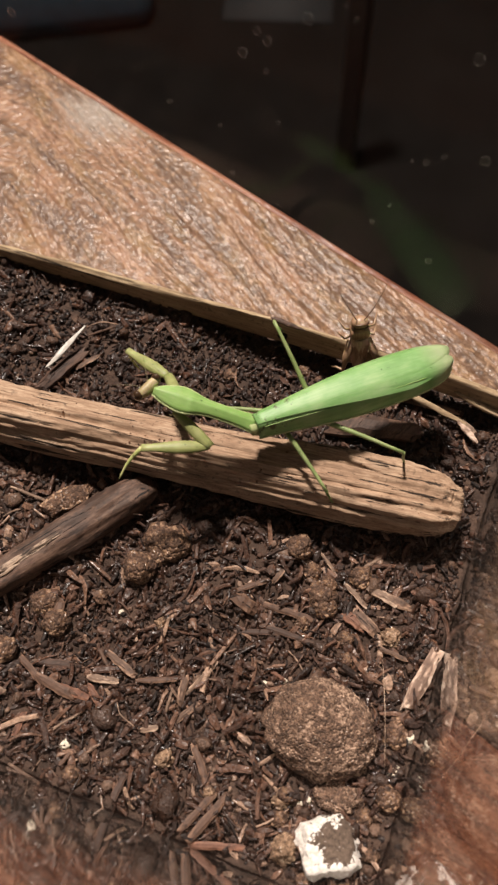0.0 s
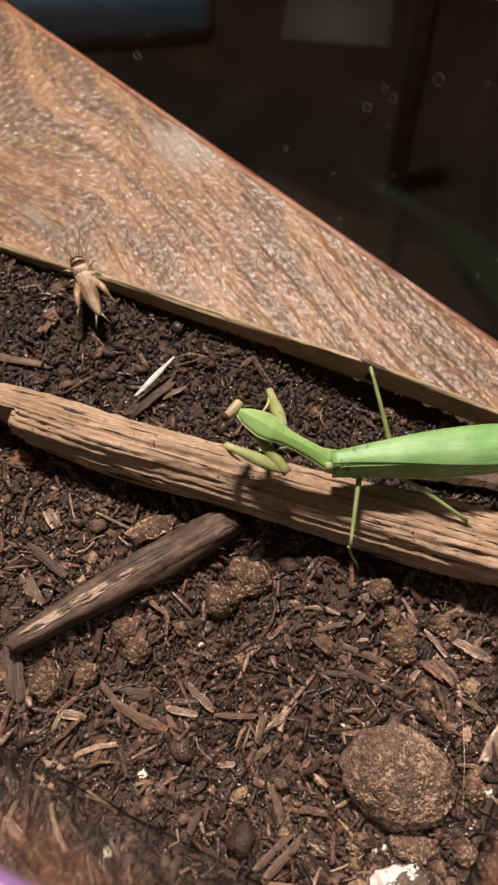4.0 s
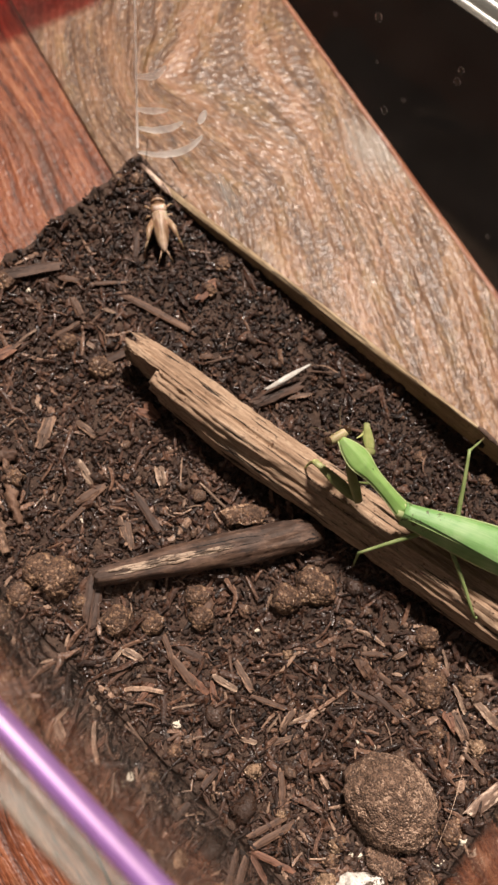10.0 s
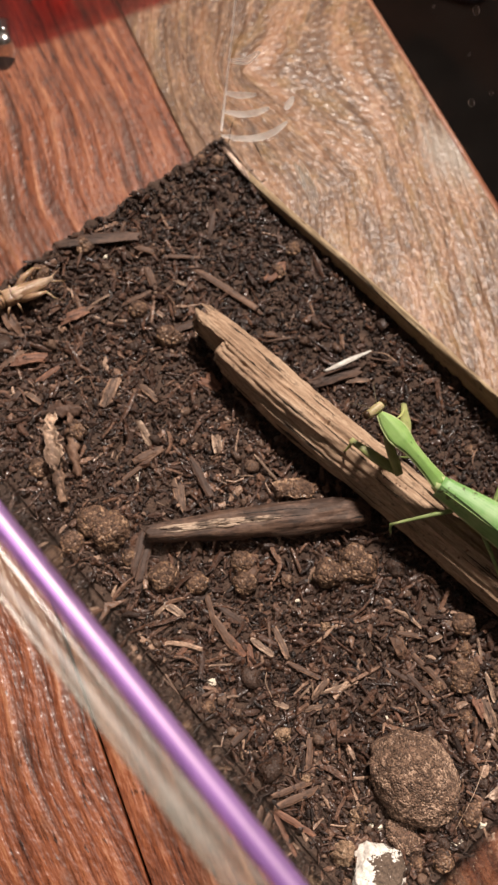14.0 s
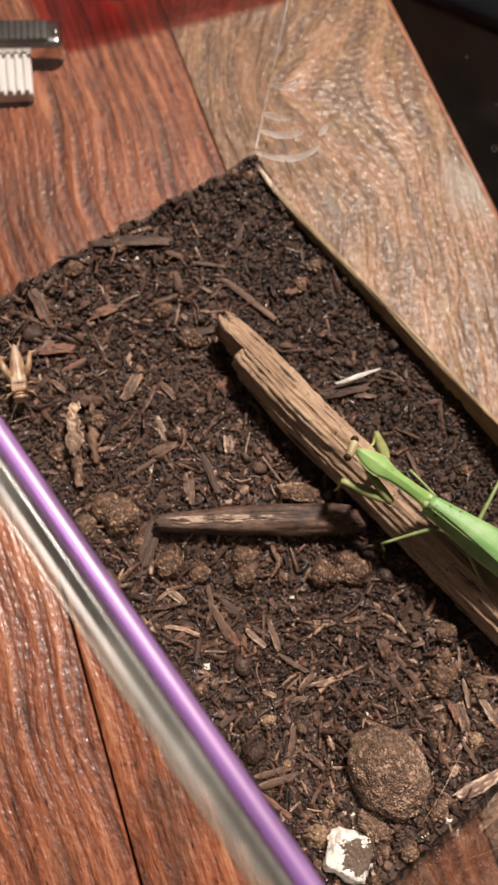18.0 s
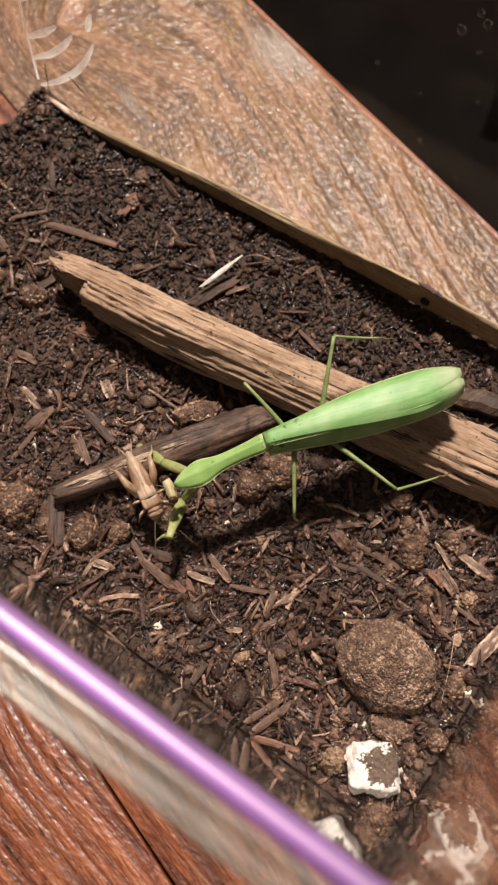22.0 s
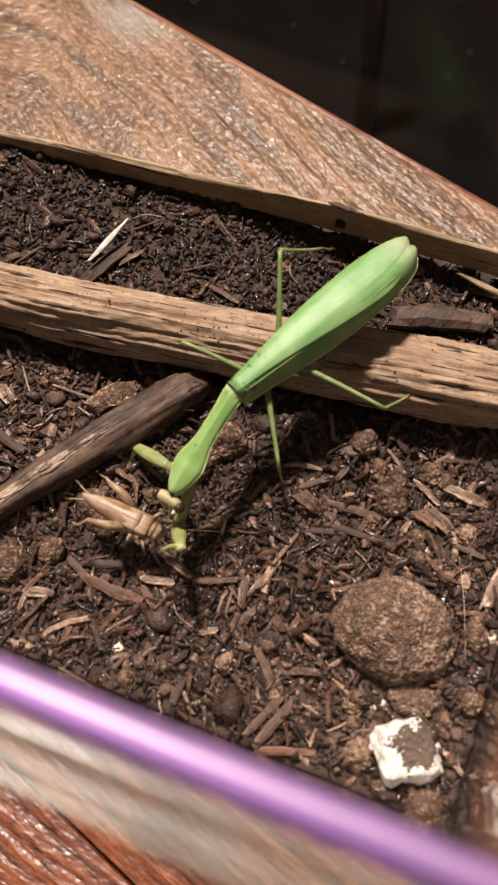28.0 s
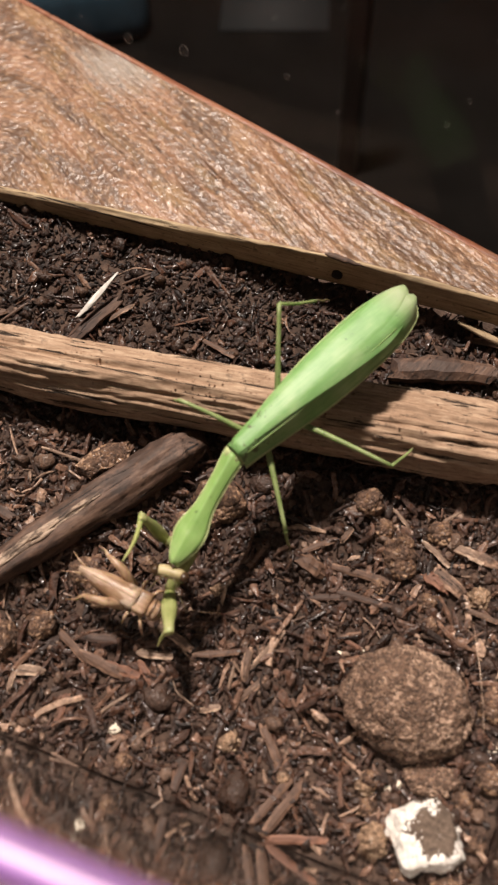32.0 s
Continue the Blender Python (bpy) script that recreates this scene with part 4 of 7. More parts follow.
# chips: begin
chip("wood_chip", -0.0845, -0.0010, 0.0088, 0.0035, 0.0016, 120, M_CHIP_TAN, "tan wood chip lying flat on the soil", "wood chip")
chip("wood_chip", -0.0685, -0.0019, 0.0072, 0.0020, 0.0009, -13, M_CHIP_PALE, "pale splintered wood chip on the soil", "wood chip")
chip("wood_chip", -0.0541, 0.0111, 0.0051, 0.0028, 0.0013, -37, M_CHIP_PALE, "cream wood chip with a broken end", "wood chip")
chip("wood_chip", -0.0487, -0.0055, 0.0080, 0.0018, 0.0008, -36, M_CHIP_TAN, "tan wood chip lying flat on the soil", "wood chip")
chip("wood_chip", -0.0945, 0.0244, 0.0031, 0.0013, 0.0006, 4, M_CHIP_WHITE, "tiny cream wood splinter", "wood chip")
chip("wood_chip", -0.0687, 0.0206, 0.0059, 0.0023, 0.0010, 19, M_CHIP_RED, "reddish bark chip on the soil", "wood chip")
chip("twig", -0.0887, 0.0441, 0.0253, 0.0021, 0.0009, 14, M_CHIP_BROWN, "grey-brown bent twig on the soil", "twig")
chip("wood_chip", -0.0414, -0.0241, 0.0133, 0.0025, 0.0011, -51, M_CHIP_DARK, "dark flat bark strip on the soil", "wood chip")
chip("twig", -0.0623, -0.0096, 0.0158, 0.0012, 0.0006, 90, M_CHIP_BROWN, "thin forked brown twig", "twig")
chip("wood_chip", -0.0390, 0.0166, 0.0126, 0.0007, 0.0006, -2, M_CHIP_PALE, "thin pale crossed splinter", "wood chip")
chip("leaf_scrap", -0.0293, -0.0284, 0.0038, 0.0010, 0.0006, 95, M_CHIP_PALE, "folded cream dry leaf scrap", "leaf")
chip("leaf_scrap", -0.0268, -0.0259, 0.0054, 0.0022, 0.0010, 13, M_CHIP_PALE, "folded cream dry leaf scrap", "leaf")
chip("wood_chip", -0.0036, -0.0109, 0.0075, 0.0018, 0.0008, -18, M_CHIP_TAN, "tan wood chip lying flat on the soil", "wood chip")
chip("wood_chip", 0.0074, -0.0208, 0.0034, 0.0013, 0.0006, 30, M_CHIP_PALE, "pale splintered wood chip on the soil", "wood chip")
chip("wood_chip", 0.0132, -0.0153, 0.0072, 0.0015, 0.0007, 58, M_CHIP_TAN, "tan wood chip lying flat on the soil", "wood chip")
chip("wood_chip", 0.0230, -0.0317, 0.0103, 0.0015, 0.0007, 67, M_CHIP_BROWN, "brown bark sliver on the soil", "wood chip")
chip("wood_chip", -0.0496, 0.0017, 0.0122, 0.0022, 0.0010, -14, M_CHIP_DARK, "dark bark shred half sunk in soil", "wood chip")
chip("wood_chip", -0.0995, -0.0111, 0.0071, 0.0016, 0.0007, -93, M_CHIP_RED, "reddish bark chip on the soil", "wood chip")
chip("wood_chip", -0.1062, -0.0126, 0.0086, 0.0033, 0.0015, 63, M_CHIP_RED, "reddish-brown flat bark piece", "wood chip")
chip("wood_chip", -0.1202, -0.0095, 0.0125, 0.0037, 0.0017, -6, M_CHIP_BROWN, "stubby brown bark piece by the wall", "wood chip")
chip("wood_chip", -0.1233, 0.0243, 0.0235, 0.0039, 0.0017, 61, M_CHIP_DARK, "long dark bark piece by the wall", "wood chip")
chip("wood_chip", -0.1177, -0.0134, 0.0148, 0.0013, 0.0006, 39, M_CHIP_BROWN, "brown bark sliver on the soil", "wood chip")
chip("wood_chip", -0.0864, 0.0279, 0.0113, 0.0022, 0.0010, 72, M_CHIP_DARK, "dark bark shred half sunk in soil", "wood chip")
chip("wood_chip", -0.1086, 0.0069, 0.0082, 0.0015, 0.0007, 84, M_CHIP_BROWN, "brown bark sliver on the soil", "wood chip")
chip("wood_chip", -0.1032, 0.0213, 0.0062, 0.0012, 0.0006, 76, M_CHIP_BROWN, "brown bark sliver on the soil", "wood chip")
chip("wood_chip", -0.0213, -0.0059, 0.0064, 0.0023, 0.0010, -85, M_CHIP_BROWN, "brown bark sliver on the soil", "wood chip")
chip("wood_chip", -0.0171, -0.0159, 0.0068, 0.0018, 0.0008, -165, M_CHIP_DARK, "dark bark shred half sunk in soil", "wood chip")
chip("wood_chip", 0.0254, -0.0318, 0.0107, 0.0019, 0.0009, 70, M_CHIP_BROWN, "brown bark sliver on the soil", "wood chip")
chip("wood_chip", 0.0289, -0.0359, 0.0104, 0.0016, 0.0007, 18, M_CHIP_RED, "reddish wood stick by the tub wall", "wood chip")
chip("wood_chip", 0.0456, 0.0230, 0.0090, 0.0023, 0.0010, -3, M_CHIP_TAN, "tan wood chip with a pinkish end", "wood chip")
chip("wood_chip", 0.0397, 0.0157, 0.0048, 0.0025, 0.0011, -22, M_CHIP_RED, "reddish bark chip on the soil", "wood chip")
chip("wood_chip", 0.0495, 0.0119, 0.0069, 0.0010, 0.0006, -4, M_CHIP_TAN, "tan wood chip lying flat on the soil", "wood chip")
chip("wood_chip", 0.0569, 0.0088, 0.0145, 0.0033, 0.0015, 79, M_CHIP_WHITE, "bleached splintered wood chip standing by the wall", "wood chip")
chip("wood_chip", 0.0277, 0.0080, 0.0127, 0.0014, 0.0006, 2, M_CHIP_DARK, "dark bark shred half sunk in soil", "wood chip")
chip("wood_chip", 0.0530, 0.0256, 0.0055, 0.0025, 0.0011, -13, M_CHIP_RED, "reddish bark chip on the soil", "wood chip")
chip("wood_chip", 0.0304, 0.0262, 0.0054, 0.0008, 0.0006, -36, M_CHIP_PALE, "pale splintered wood chip on the soil", "wood chip")
chip("wood_chip", 0.0393, 0.0293, 0.0051, 0.0008, 0.0006, 51, M_CHIP_PALE, "pale splintered wood chip on the soil", "wood chip")
chip("wood_chip", 0.0395, 0.0717, 0.0156, 0.0018, 0.0008, 2, M_CHIP_TAN, "tan bark stick below the lath", "wood chip")
chip("wood_chip", 0.0497, 0.0696, 0.0053, 0.0014, 0.0006, -28, M_CHIP_PALE, "pale splintered wood chip on the soil", "wood chip")
chip("bark_slab", 0.0296, 0.0603, 0.0191, 0.0056, 0.0040, 13, M_STICK, "dark brown bark slab beside the branch", "bark")
chip("wood_chip", -0.0427, 0.0636, 0.0087, 0.0006, 0.0006, 35, M_CHIP_BROWN, "thin curved brown fibre on soil", "wood chip")
chip("wood_chip", -0.0476, 0.0494, 0.0144, 0.0037, 0.0017, 70, M_CHIP_DARK, "flat dark brown bark piece", "wood chip")
chip("wood_chip", -0.1048, 0.0410, 0.0101, 0.0011, 0.0006, 53, M_CHIP_BROWN, "brown bark sliver on the soil", "wood chip")
chip("wood_chip", -0.0505, -0.0058, 0.0076, 0.0019, 0.0008, -28, M_CHIP_TAN, "tan wood chip lying flat on the soil", "wood chip")
chip("wood_chip", -0.0441, -0.0237, 0.0115, 0.0025, 0.0011, -50, M_CHIP_DARK, "dark bark shred half sunk in soil", "wood chip")
chip("wood_chip", 0.0224, 0.0065, 0.0133, 0.0014, 0.0006, 20, M_CHIP_DARK, "dark bark shred half sunk in soil", "wood chip")
chip("wood_chip", -0.0307, 0.0184, 0.0109, 0.0058, 0.0026, -135, M_CLODS, "flat brown soil-covered bark piece", "wood chip")
chip("wood_chip", -0.0689, 0.0224, 0.0061, 0.0023, 0.0010, -7, M_CHIP_RED, "reddish bark chip on the soil", "wood chip")
chip("wood_chip", -0.0430, 0.0534, 0.0064, 0.0014, 0.0006, 54, M_CHIP_TAN, "tan wood chip lying flat on the soil", "wood chip")
chip("wood_chip", -0.0992, 0.0321, 0.0064, 0.0010, 0.0006, -89, M_CHIP_BROWN, "brown bark sliver on the soil", "wood chip")
chip("wood_chip", -0.0182, 0.0510, 0.0087, 0.0012, 0.0006, -17, M_CHIP_BROWN, "brown bark sliver on the soil", "wood chip")
chip("wood_chip", -0.0334, 0.0058, 0.0093, 0.0012, 0.0006, -29, M_CHIP_BROWN, "brown bark sliver on the soil", "wood chip")
chip("wood_chip", 0.0384, 0.0213, 0.0069, 0.0011, 0.0006, -28, M_CHIP_PALE, "pale splintered wood chip on the soil", "wood chip")
chip("twig", 0.0259, 0.0126, 0.0122, 0.0016, 0.0007, 3, M_CHIP_BROWN, "brown bark twig on the soil", "twig")
chip("wood_chip", 0.0211, 0.0191, 0.0034, 0.0013, 0.0006, 69, M_CHIP_TAN, "tan wood chip lying flat on the soil", "wood chip")
chip("wood_chip", -0.0210, -0.0189, 0.0081, 0.0015, 0.0007, -25, M_CHIP_BROWN, "brown bark sliver on the soil", "wood chip")
chip("wood_chip", -0.0144, -0.0202, 0.0090, 0.0022, 0.0010, -7, M_CHIP_BROWN, "brown split bark chip", "wood chip")
chip("wood_chip", 0.0109, -0.0111, 0.0062, 0.0017, 0.0008, -80, M_CHIP_TAN, "tan wood chip lying flat on the soil", "wood chip")
chip("wood_chip", 0.0050, -0.0113, 0.0083, 0.0013, 0.0006, 23, M_CHIP_BROWN, "brown bark sliver on the soil", "wood chip")
chip("wood_chip", 0.0130, -0.0089, 0.0062, 0.0010, 0.0006, -113, M_CHIP_PALE, "pale splintered wood chip on the soil", "wood chip")
stone("soil_clod", -0.0351, -0.0225, 0.0039, (1, 1, 0.85), 115.6, M_CLODS, "brown crumbly round soil clod", "soil clod", 0.33, 2, 0.20)
stone("soil_clod", -0.0287, -0.0173, 0.0030, (1, 1, 0.85), 117.3, M_CLODS, "brown crumbly round soil clod", "soil clod", 0.33, 2, 0.20)
stone("soil_clod", -0.0535, -0.0255, 0.0051, (1, 1, 0.85), 119.0, M_CLODS, "brown crumbly round soil clod", "soil clod", 0.33, 2, 0.20)
stone("soil_clod", -0.0448, -0.0255, 0.0024, (1, 1, 0.85), 120.7, M_CLODS, "brown crumbly round soil clod", "soil clod", 0.33, 2, 0.20)
stone("soil_clod", -0.0787, -0.0290, 0.0029, (1, 1, 0.85), 122.4, M_CLODS, "brown crumbly round soil clod", "soil clod", 0.33, 2, 0.20)
stone("soil_clod", -0.0087, 0.0099, 0.0037, (1, 1, 0.85), 124.1, M_CLODS, "brown crumbly round soil clod", "soil clod", 0.33, 2, 0.20)
stone("soil_clod", 0.0553, -0.0036, 0.0027, (1, 1, 0.85), 125.8, M_CLODS, "brown crumbly round soil clod", "soil clod", 0.33, 2, 0.20)
stone("soil_clod", 0.0382, -0.0223, 0.0018, (1, 1, 0.85), 127.5, M_CLODS, "brown crumbly round soil clod", "soil clod", 0.33, 2, 0.20)
stone("soil_clod", 0.0317, 0.0185, 0.0032, (1, 1, 0.85), 130.9, M_CLODS, "brown crumbly round soil clod", "soil clod", 0.33, 2, 0.20)
stone("soil_clod", 0.0296, 0.0117, 0.0017, (1, 1, 0.85), 132.6, M_CLODS, "brown crumbly round soil clod", "soil clod", 0.33, 2, 0.20)
stone("soil_clod", 0.0411, 0.0073, 0.0017, (1, 1, 0.85), 134.3, M_CLODS, "brown crumbly round soil clod", "soil clod", 0.33, 2, 0.20)
stone("soil_clod", 0.0383, 0.0256, 0.0026, (1, 1, 0.85), 136.0, M_CLODS, "brown crumbly round soil clod", "soil clod", 0.33, 2, 0.20)
stone("soil_clod", -0.0831, 0.0592, 0.0024, (1, 1, 0.85), 137.7, M_CLODS, "brown crumbly round soil clod", "soil clod", 0.33, 2, 0.20)
stone("soil_clod", -0.0580, -0.0269, 0.0046, (1, 1, 0.85), 139.4, M_CLODS, "brown crumbly round soil clod", "soil clod", 0.33, 2, 0.20)
stone("soil_clod", -0.0573, -0.0347, 0.0031, (1, 1, 0.85), 141.1, M_CLODS, "brown crumbly round soil clod", "soil clod", 0.33, 2, 0.20)
stone("soil_clod", 0.0542, -0.0204, 0.0019, (1, 1, 0.85), 142.8, M_CLODS, "brown crumbly round soil clod", "soil clod", 0.33, 2, 0.20)
stone("soil_clod", -0.0880, 0.0213, 0.0031, (1, 1, 0.85), 144.5, M_CLODS, "brown crumbly round soil clod", "soil clod", 0.33, 2, 0.20)
stone("soil_clod", -0.0143, 0.0010, 0.0017, (1, 1, 0.85), 146.2, M_CLODS, "brown crumbly round soil clod", "soil clod", 0.33, 2, 0.20)
stone("soil_clod", -0.0081, 0.0629, 0.0017, (1, 1, 0.85), 147.9, M_CLODS, "brown crumbly round soil clod", "soil clod", 0.33, 2, 0.20)
stone("soil_clod", 0.0086, 0.0700, 0.0018, (1, 1, 0.85), 151.3, M_CLODS, "brown crumbly round soil clod", "soil clod", 0.33, 2, 0.20)
stone("soil_clod", 0.0278, 0.0231, 0.0020, (1, 1, 0.85), 153.0, M_CLODS, "brown crumbly round soil clod", "soil clod", 0.33, 2, 0.20)
stone("soil_clod", -0.0344, -0.0006, 0.0023, (1, 1, 0.85), 154.7, M_CLODS, "brown crumbly round soil clod", "soil clod", 0.33, 2, 0.20)
stone("soil_clod", -0.0063, 0.0147, 0.0031, (1, 1, 0.85), 156.4, M_CLODS, "brown crumbly round soil clod", "soil clod", 0.33, 2, 0.20)
stone("soil_clod", -0.0207, -0.0079, 0.0031, (1, 1, 0.85), 158.1, M_CLODS, "brown crumbly round soil clod", "soil clod", 0.33, 2, 0.20)
stone("perlite_grain", -0.0075, -0.0300, 0.0011, (1, 1, 0.85), 159.8, M_PERLITE, "tiny cream perlite grain", "grain", 0.33, 2)
stone("perlite_grain", 0.0574, -0.0100, 0.0010, (1, 1, 0.85), 163.2, M_PERLITE, "tiny cream perlite grain", "grain", 0.33, 2)
stone("perlite_grain", 0.0426, -0.0216, 0.0008, (1, 1, 0.85), 164.9, M_PERLITE, "tiny cream perlite grain", "grain", 0.33, 2)
stone("perlite_grain", 0.0266, -0.0036, 0.0006, (1, 1, 0.85), 166.6, M_PERLITE, "tiny cream perlite grain", "grain", 0.33, 2)
stone("perlite_grain", -0.0944, 0.0243, 0.0007, (1, 1, 0.85), 168.3, M_PERLITE, "tiny cream perlite grain", "grain", 0.33, 2)
stone("perlite_grain", 0.0301, -0.0014, 0.0006, (1, 1, 0.85), 171.7, M_PERLITE, "tiny cream perlite grain", "grain", 0.33, 2)
stone("perlite_grain", -0.0601, -0.0112, 0.0008, (1, 1, 0.85), 173.4, M_PERLITE, "tiny cream perlite grain", "grain", 0.33, 2)
stone("perlite_grain", -0.0087, -0.0005, 0.0006, (1, 1, 0.85), 175.1, M_PERLITE, "tiny cream perlite grain", "grain", 0.33, 2)
stone("gravel_grain", 0.0006, 0.0005, 0.0012, (1, 1, 0.85), 176.8, M_TANSTONE, "small tan gravel grain on the soil", "gravel", 0.33, 2)
stone("gravel_grain", 0.0127, -0.0251, 0.0018, (1, 1, 0.85), 178.5, M_TANSTONE, "small tan gravel grain on the soil", "gravel", 0.33, 2)
stone("gravel_grain", 0.0482, 0.0150, 0.0022, (1, 1, 0.85), 180.2, M_TANSTONE, "small tan gravel grain on the soil", "gravel", 0.33, 2)
stone("gravel_grain", 0.0412, -0.0315, 0.0028, (1, 1, 0.85), 181.9, M_TANSTONE, "small tan gravel grain on the soil", "gravel", 0.33, 2)
stone("gravel_grain", 0.0237, -0.0274, 0.0012, (1, 1, 0.85), 183.6, M_TANSTONE, "small tan gravel grain on the soil", "gravel", 0.33, 2)
stone("gravel_grain", 0.0212, -0.0017, 0.0007, (1, 1, 0.85), 185.3, M_TANSTONE, "small tan gravel grain on the soil", "gravel", 0.33, 2)
stone("soil_clod", 0.0386, -0.0269, 0.0018, (1, 1, 0.85), 188.7, M_CLODS, "brown crumbly soil clod flecked with pale grit", "soil clod", 0.33, 2, 0.20)
stone("soil_clod", 0.0572, -0.0155, 0.0026, (1, 1, 0.85), 192.1, M_CLODS, "brown crumbly soil clod flecked with pale grit", "soil clod", 0.33, 2, 0.20)
stone("soil_clod", 0.0549, -0.0358, 0.0032, (1, 1, 0.85), 195.5, M_CLODS, "brown crumbly soil clod flecked with pale grit", "soil clod", 0.33, 2, 0.20)
stone("soil_clod", 0.0575, -0.0263, 0.0015, (1, 1, 0.85), 197.2, M_CLODS, "brown crumbly soil clod flecked with pale grit", "soil clod", 0.33, 2, 0.20)
stone("soil_clod", 0.0467, -0.0355, 0.0014, (1, 1, 0.85), 198.9, M_CLODS, "brown crumbly soil clod flecked with pale grit", "soil clod", 0.33, 2, 0.20)
stone("soil_clod", -0.0040, 0.0176, 0.0042, (1, 1, 0.85), 209.1, M_CLODS, "brown crumbly soil clod flecked with pale grit", "soil clod", 0.33, 2, 0.20)
stone("soil_clod", 0.0231, 0.0270, 0.0031, (1, 1, 0.85), 210.8, M_CLODS, "brown crumbly soil clod flecked with pale grit", "soil clod", 0.33, 2, 0.20)
stone("flat_stone", 0.0483, -0.0188, 0.0038, (1.1, 0.8, 0.45), 212.5, M_STONE, "flat grey-brown stone beside the pale stone", "stone", 0.33, 2)
chip("twig", 0.0165, 0.0106, 0.0052, 0.0032, 0.0014, -10, M_CHIP_BROWN, "short stubby brown twig", "twig")
chip("wood_chip", 0.0424, 0.0161, 0.0067, 0.0027, 0.0012, -28, M_CHIP_TAN, "tan wood chip lying flat on the soil", "wood chip")
chip("wood_chip", 0.0440, 0.0230, 0.0064, 0.0021, 0.0009, -11, M_CHIP_PALE, "pale splintered wood chip on the soil", "wood chip")
chip("wood_chip", 0.0168, 0.0155, 0.0081, 0.0013, 0.0006, 42, M_CHIP_BROWN, "brown bark sliver on the soil", "wood chip")
chip("leaf_scrap", -0.0059, -0.0152, 0.0062, 0.0017, 0.0008, 13, M_CHIP_PALE, "curled cream leaf scrap on the soil", "leaf")
chip("wood_chip", -0.0083, -0.0106, 0.0093, 0.0008, 0.0006, -38, M_CHIP_BROWN, "brown bark sliver on the soil", "wood chip")
chip("wood_chip", -0.1090, -0.0197, 0.0144, 0.0015, 0.0007, 90, M_CHIP_BROWN, "brown bark sliver on the soil", "wood chip")
chip("wood_chip", -0.1090, 0.0051, 0.0078, 0.0030, 0.0014, 78, M_CHIP_RED, "pinkish-brown flat bark flake", "wood chip")
chip("wood_chip", -0.1087, 0.0143, 0.0057, 0.0008, 0.0006, 87, M_CHIP_PALE, "pale splintered wood chip on the soil", "wood chip")
chip("wood_chip", -0.1025, 0.0233, 0.0073, 0.0012, 0.0006, 81, M_CHIP_BROWN, "brown bark sliver on the soil", "wood chip")
chip("wood_chip", -0.0984, 0.0350, 0.0038, 0.0009, 0.0006, 27, M_CHIP_PALE, "pale splintered wood chip on the soil", "wood chip")
chip("wood_chip", -0.0776, 0.0066, 0.0065, 0.0019, 0.0009, 2, M_CHIP_TAN, "tan wood chip lying flat on the soil", "wood chip")
chip("wood_chip", -0.0961, -0.0185, 0.0052, 0.0016, 0.0007, 15, M_CHIP_TAN, "tan wood chip lying flat on the soil", "wood chip")
chip("wood_chip", -0.0636, -0.0051, 0.0077, 0.0022, 0.0010, 81, M_CHIP_BROWN, "crooked brown bark flake", "wood chip")
chip("wood_chip", -0.0998, -0.0212, 0.0086, 0.0016, 0.0007, 110, M_CHIP_DARK, "dark bark shred half sunk in soil", "wood chip")
chip("wood_chip", -0.0943, -0.0082, 0.0043, 0.0011, 0.0006, 81, M_CHIP_BROWN, "brown bark sliver on the soil", "wood chip")
chip("wood_chip", -0.1127, 0.0335, 0.0054, 0.0018, 0.0008, 36, M_CHIP_BROWN, "brown bark sliver on the soil", "wood chip")
chip("wood_chip", -0.1228, 0.0334, 0.0040, 0.0009, 0.0006, 125, M_CHIP_BROWN, "brown bark sliver on the soil", "wood chip")
chip("wood_chip", -0.1049, 0.0293, 0.0061, 0.0024, 0.0011, -16, M_CHIP_BROWN, "blunt brown bark chip", "wood chip")
chip("wood_chip", -0.0834, 0.0591, 0.0076, 0.0032, 0.0014, 98, M_CHIP_RED, "orange-brown bark chip in shade", "wood chip")
chip("wood_chip", -0.0694, 0.0439, 0.0034, 0.0017, 0.0008, 41, M_CHIP_BROWN, "brown bark sliver on the soil", "wood chip")
chip("wood_chip", -0.0659, 0.0461, 0.0094, 0.0007, 0.0006, 59, M_CHIP_BROWN, "brown bark sliver on the soil", "wood chip")
chip("wood_chip", -0.1079, 0.0547, 0.0086, 0.0018, 0.0008, 131, M_CHIP_DARK, "dark bark shred half sunk in soil", "wood chip")
chip("wood_chip", -0.0145, 0.0006, 0.0033, 0.0021, 0.0009, -11, M_CHIP_BROWN, "short knobbly brown bark twig", "wood chip")
chip("wood_chip", -0.0063, -0.0187, 0.0049, 0.0015, 0.0007, -37, M_CHIP_RED, "reddish bark chip on the soil", "wood chip")
chip("wood_chip", -0.0089, -0.0254, 0.0064, 0.0006, 0.0006, 54, M_CHIP_PALE, "pale splintered wood chip on the soil", "wood chip")
chip("wood_chip", 0.0091, -0.0144, 0.0051, 0.0006, 0.0006, 96, M_CHIP_PALE, "pale splintered wood chip on the soil", "wood chip")
chip("wood_chip", -0.0060, -0.0320, 0.0038, 0.0009, 0.0006, 75, M_CHIP_BROWN, "brown bark sliver on the soil", "wood chip")
chip("wood_chip", 0.0283, -0.0009, 0.0039, 0.0008, 0.0006, -14, M_CHIP_RED, "reddish bark chip on the soil", "wood chip")
chip("wood_chip", -0.0125, -0.0379, 0.0075, 0.0007, 0.0006, -7, M_CHIP_TAN, "split pale bark sliver", "wood chip")
chip("wood_chip", 0.0065, -0.0331, 0.0053, 0.0015, 0.0007, 90, M_CHIP_DARK, "dark bark shred half sunk in soil", "wood chip")
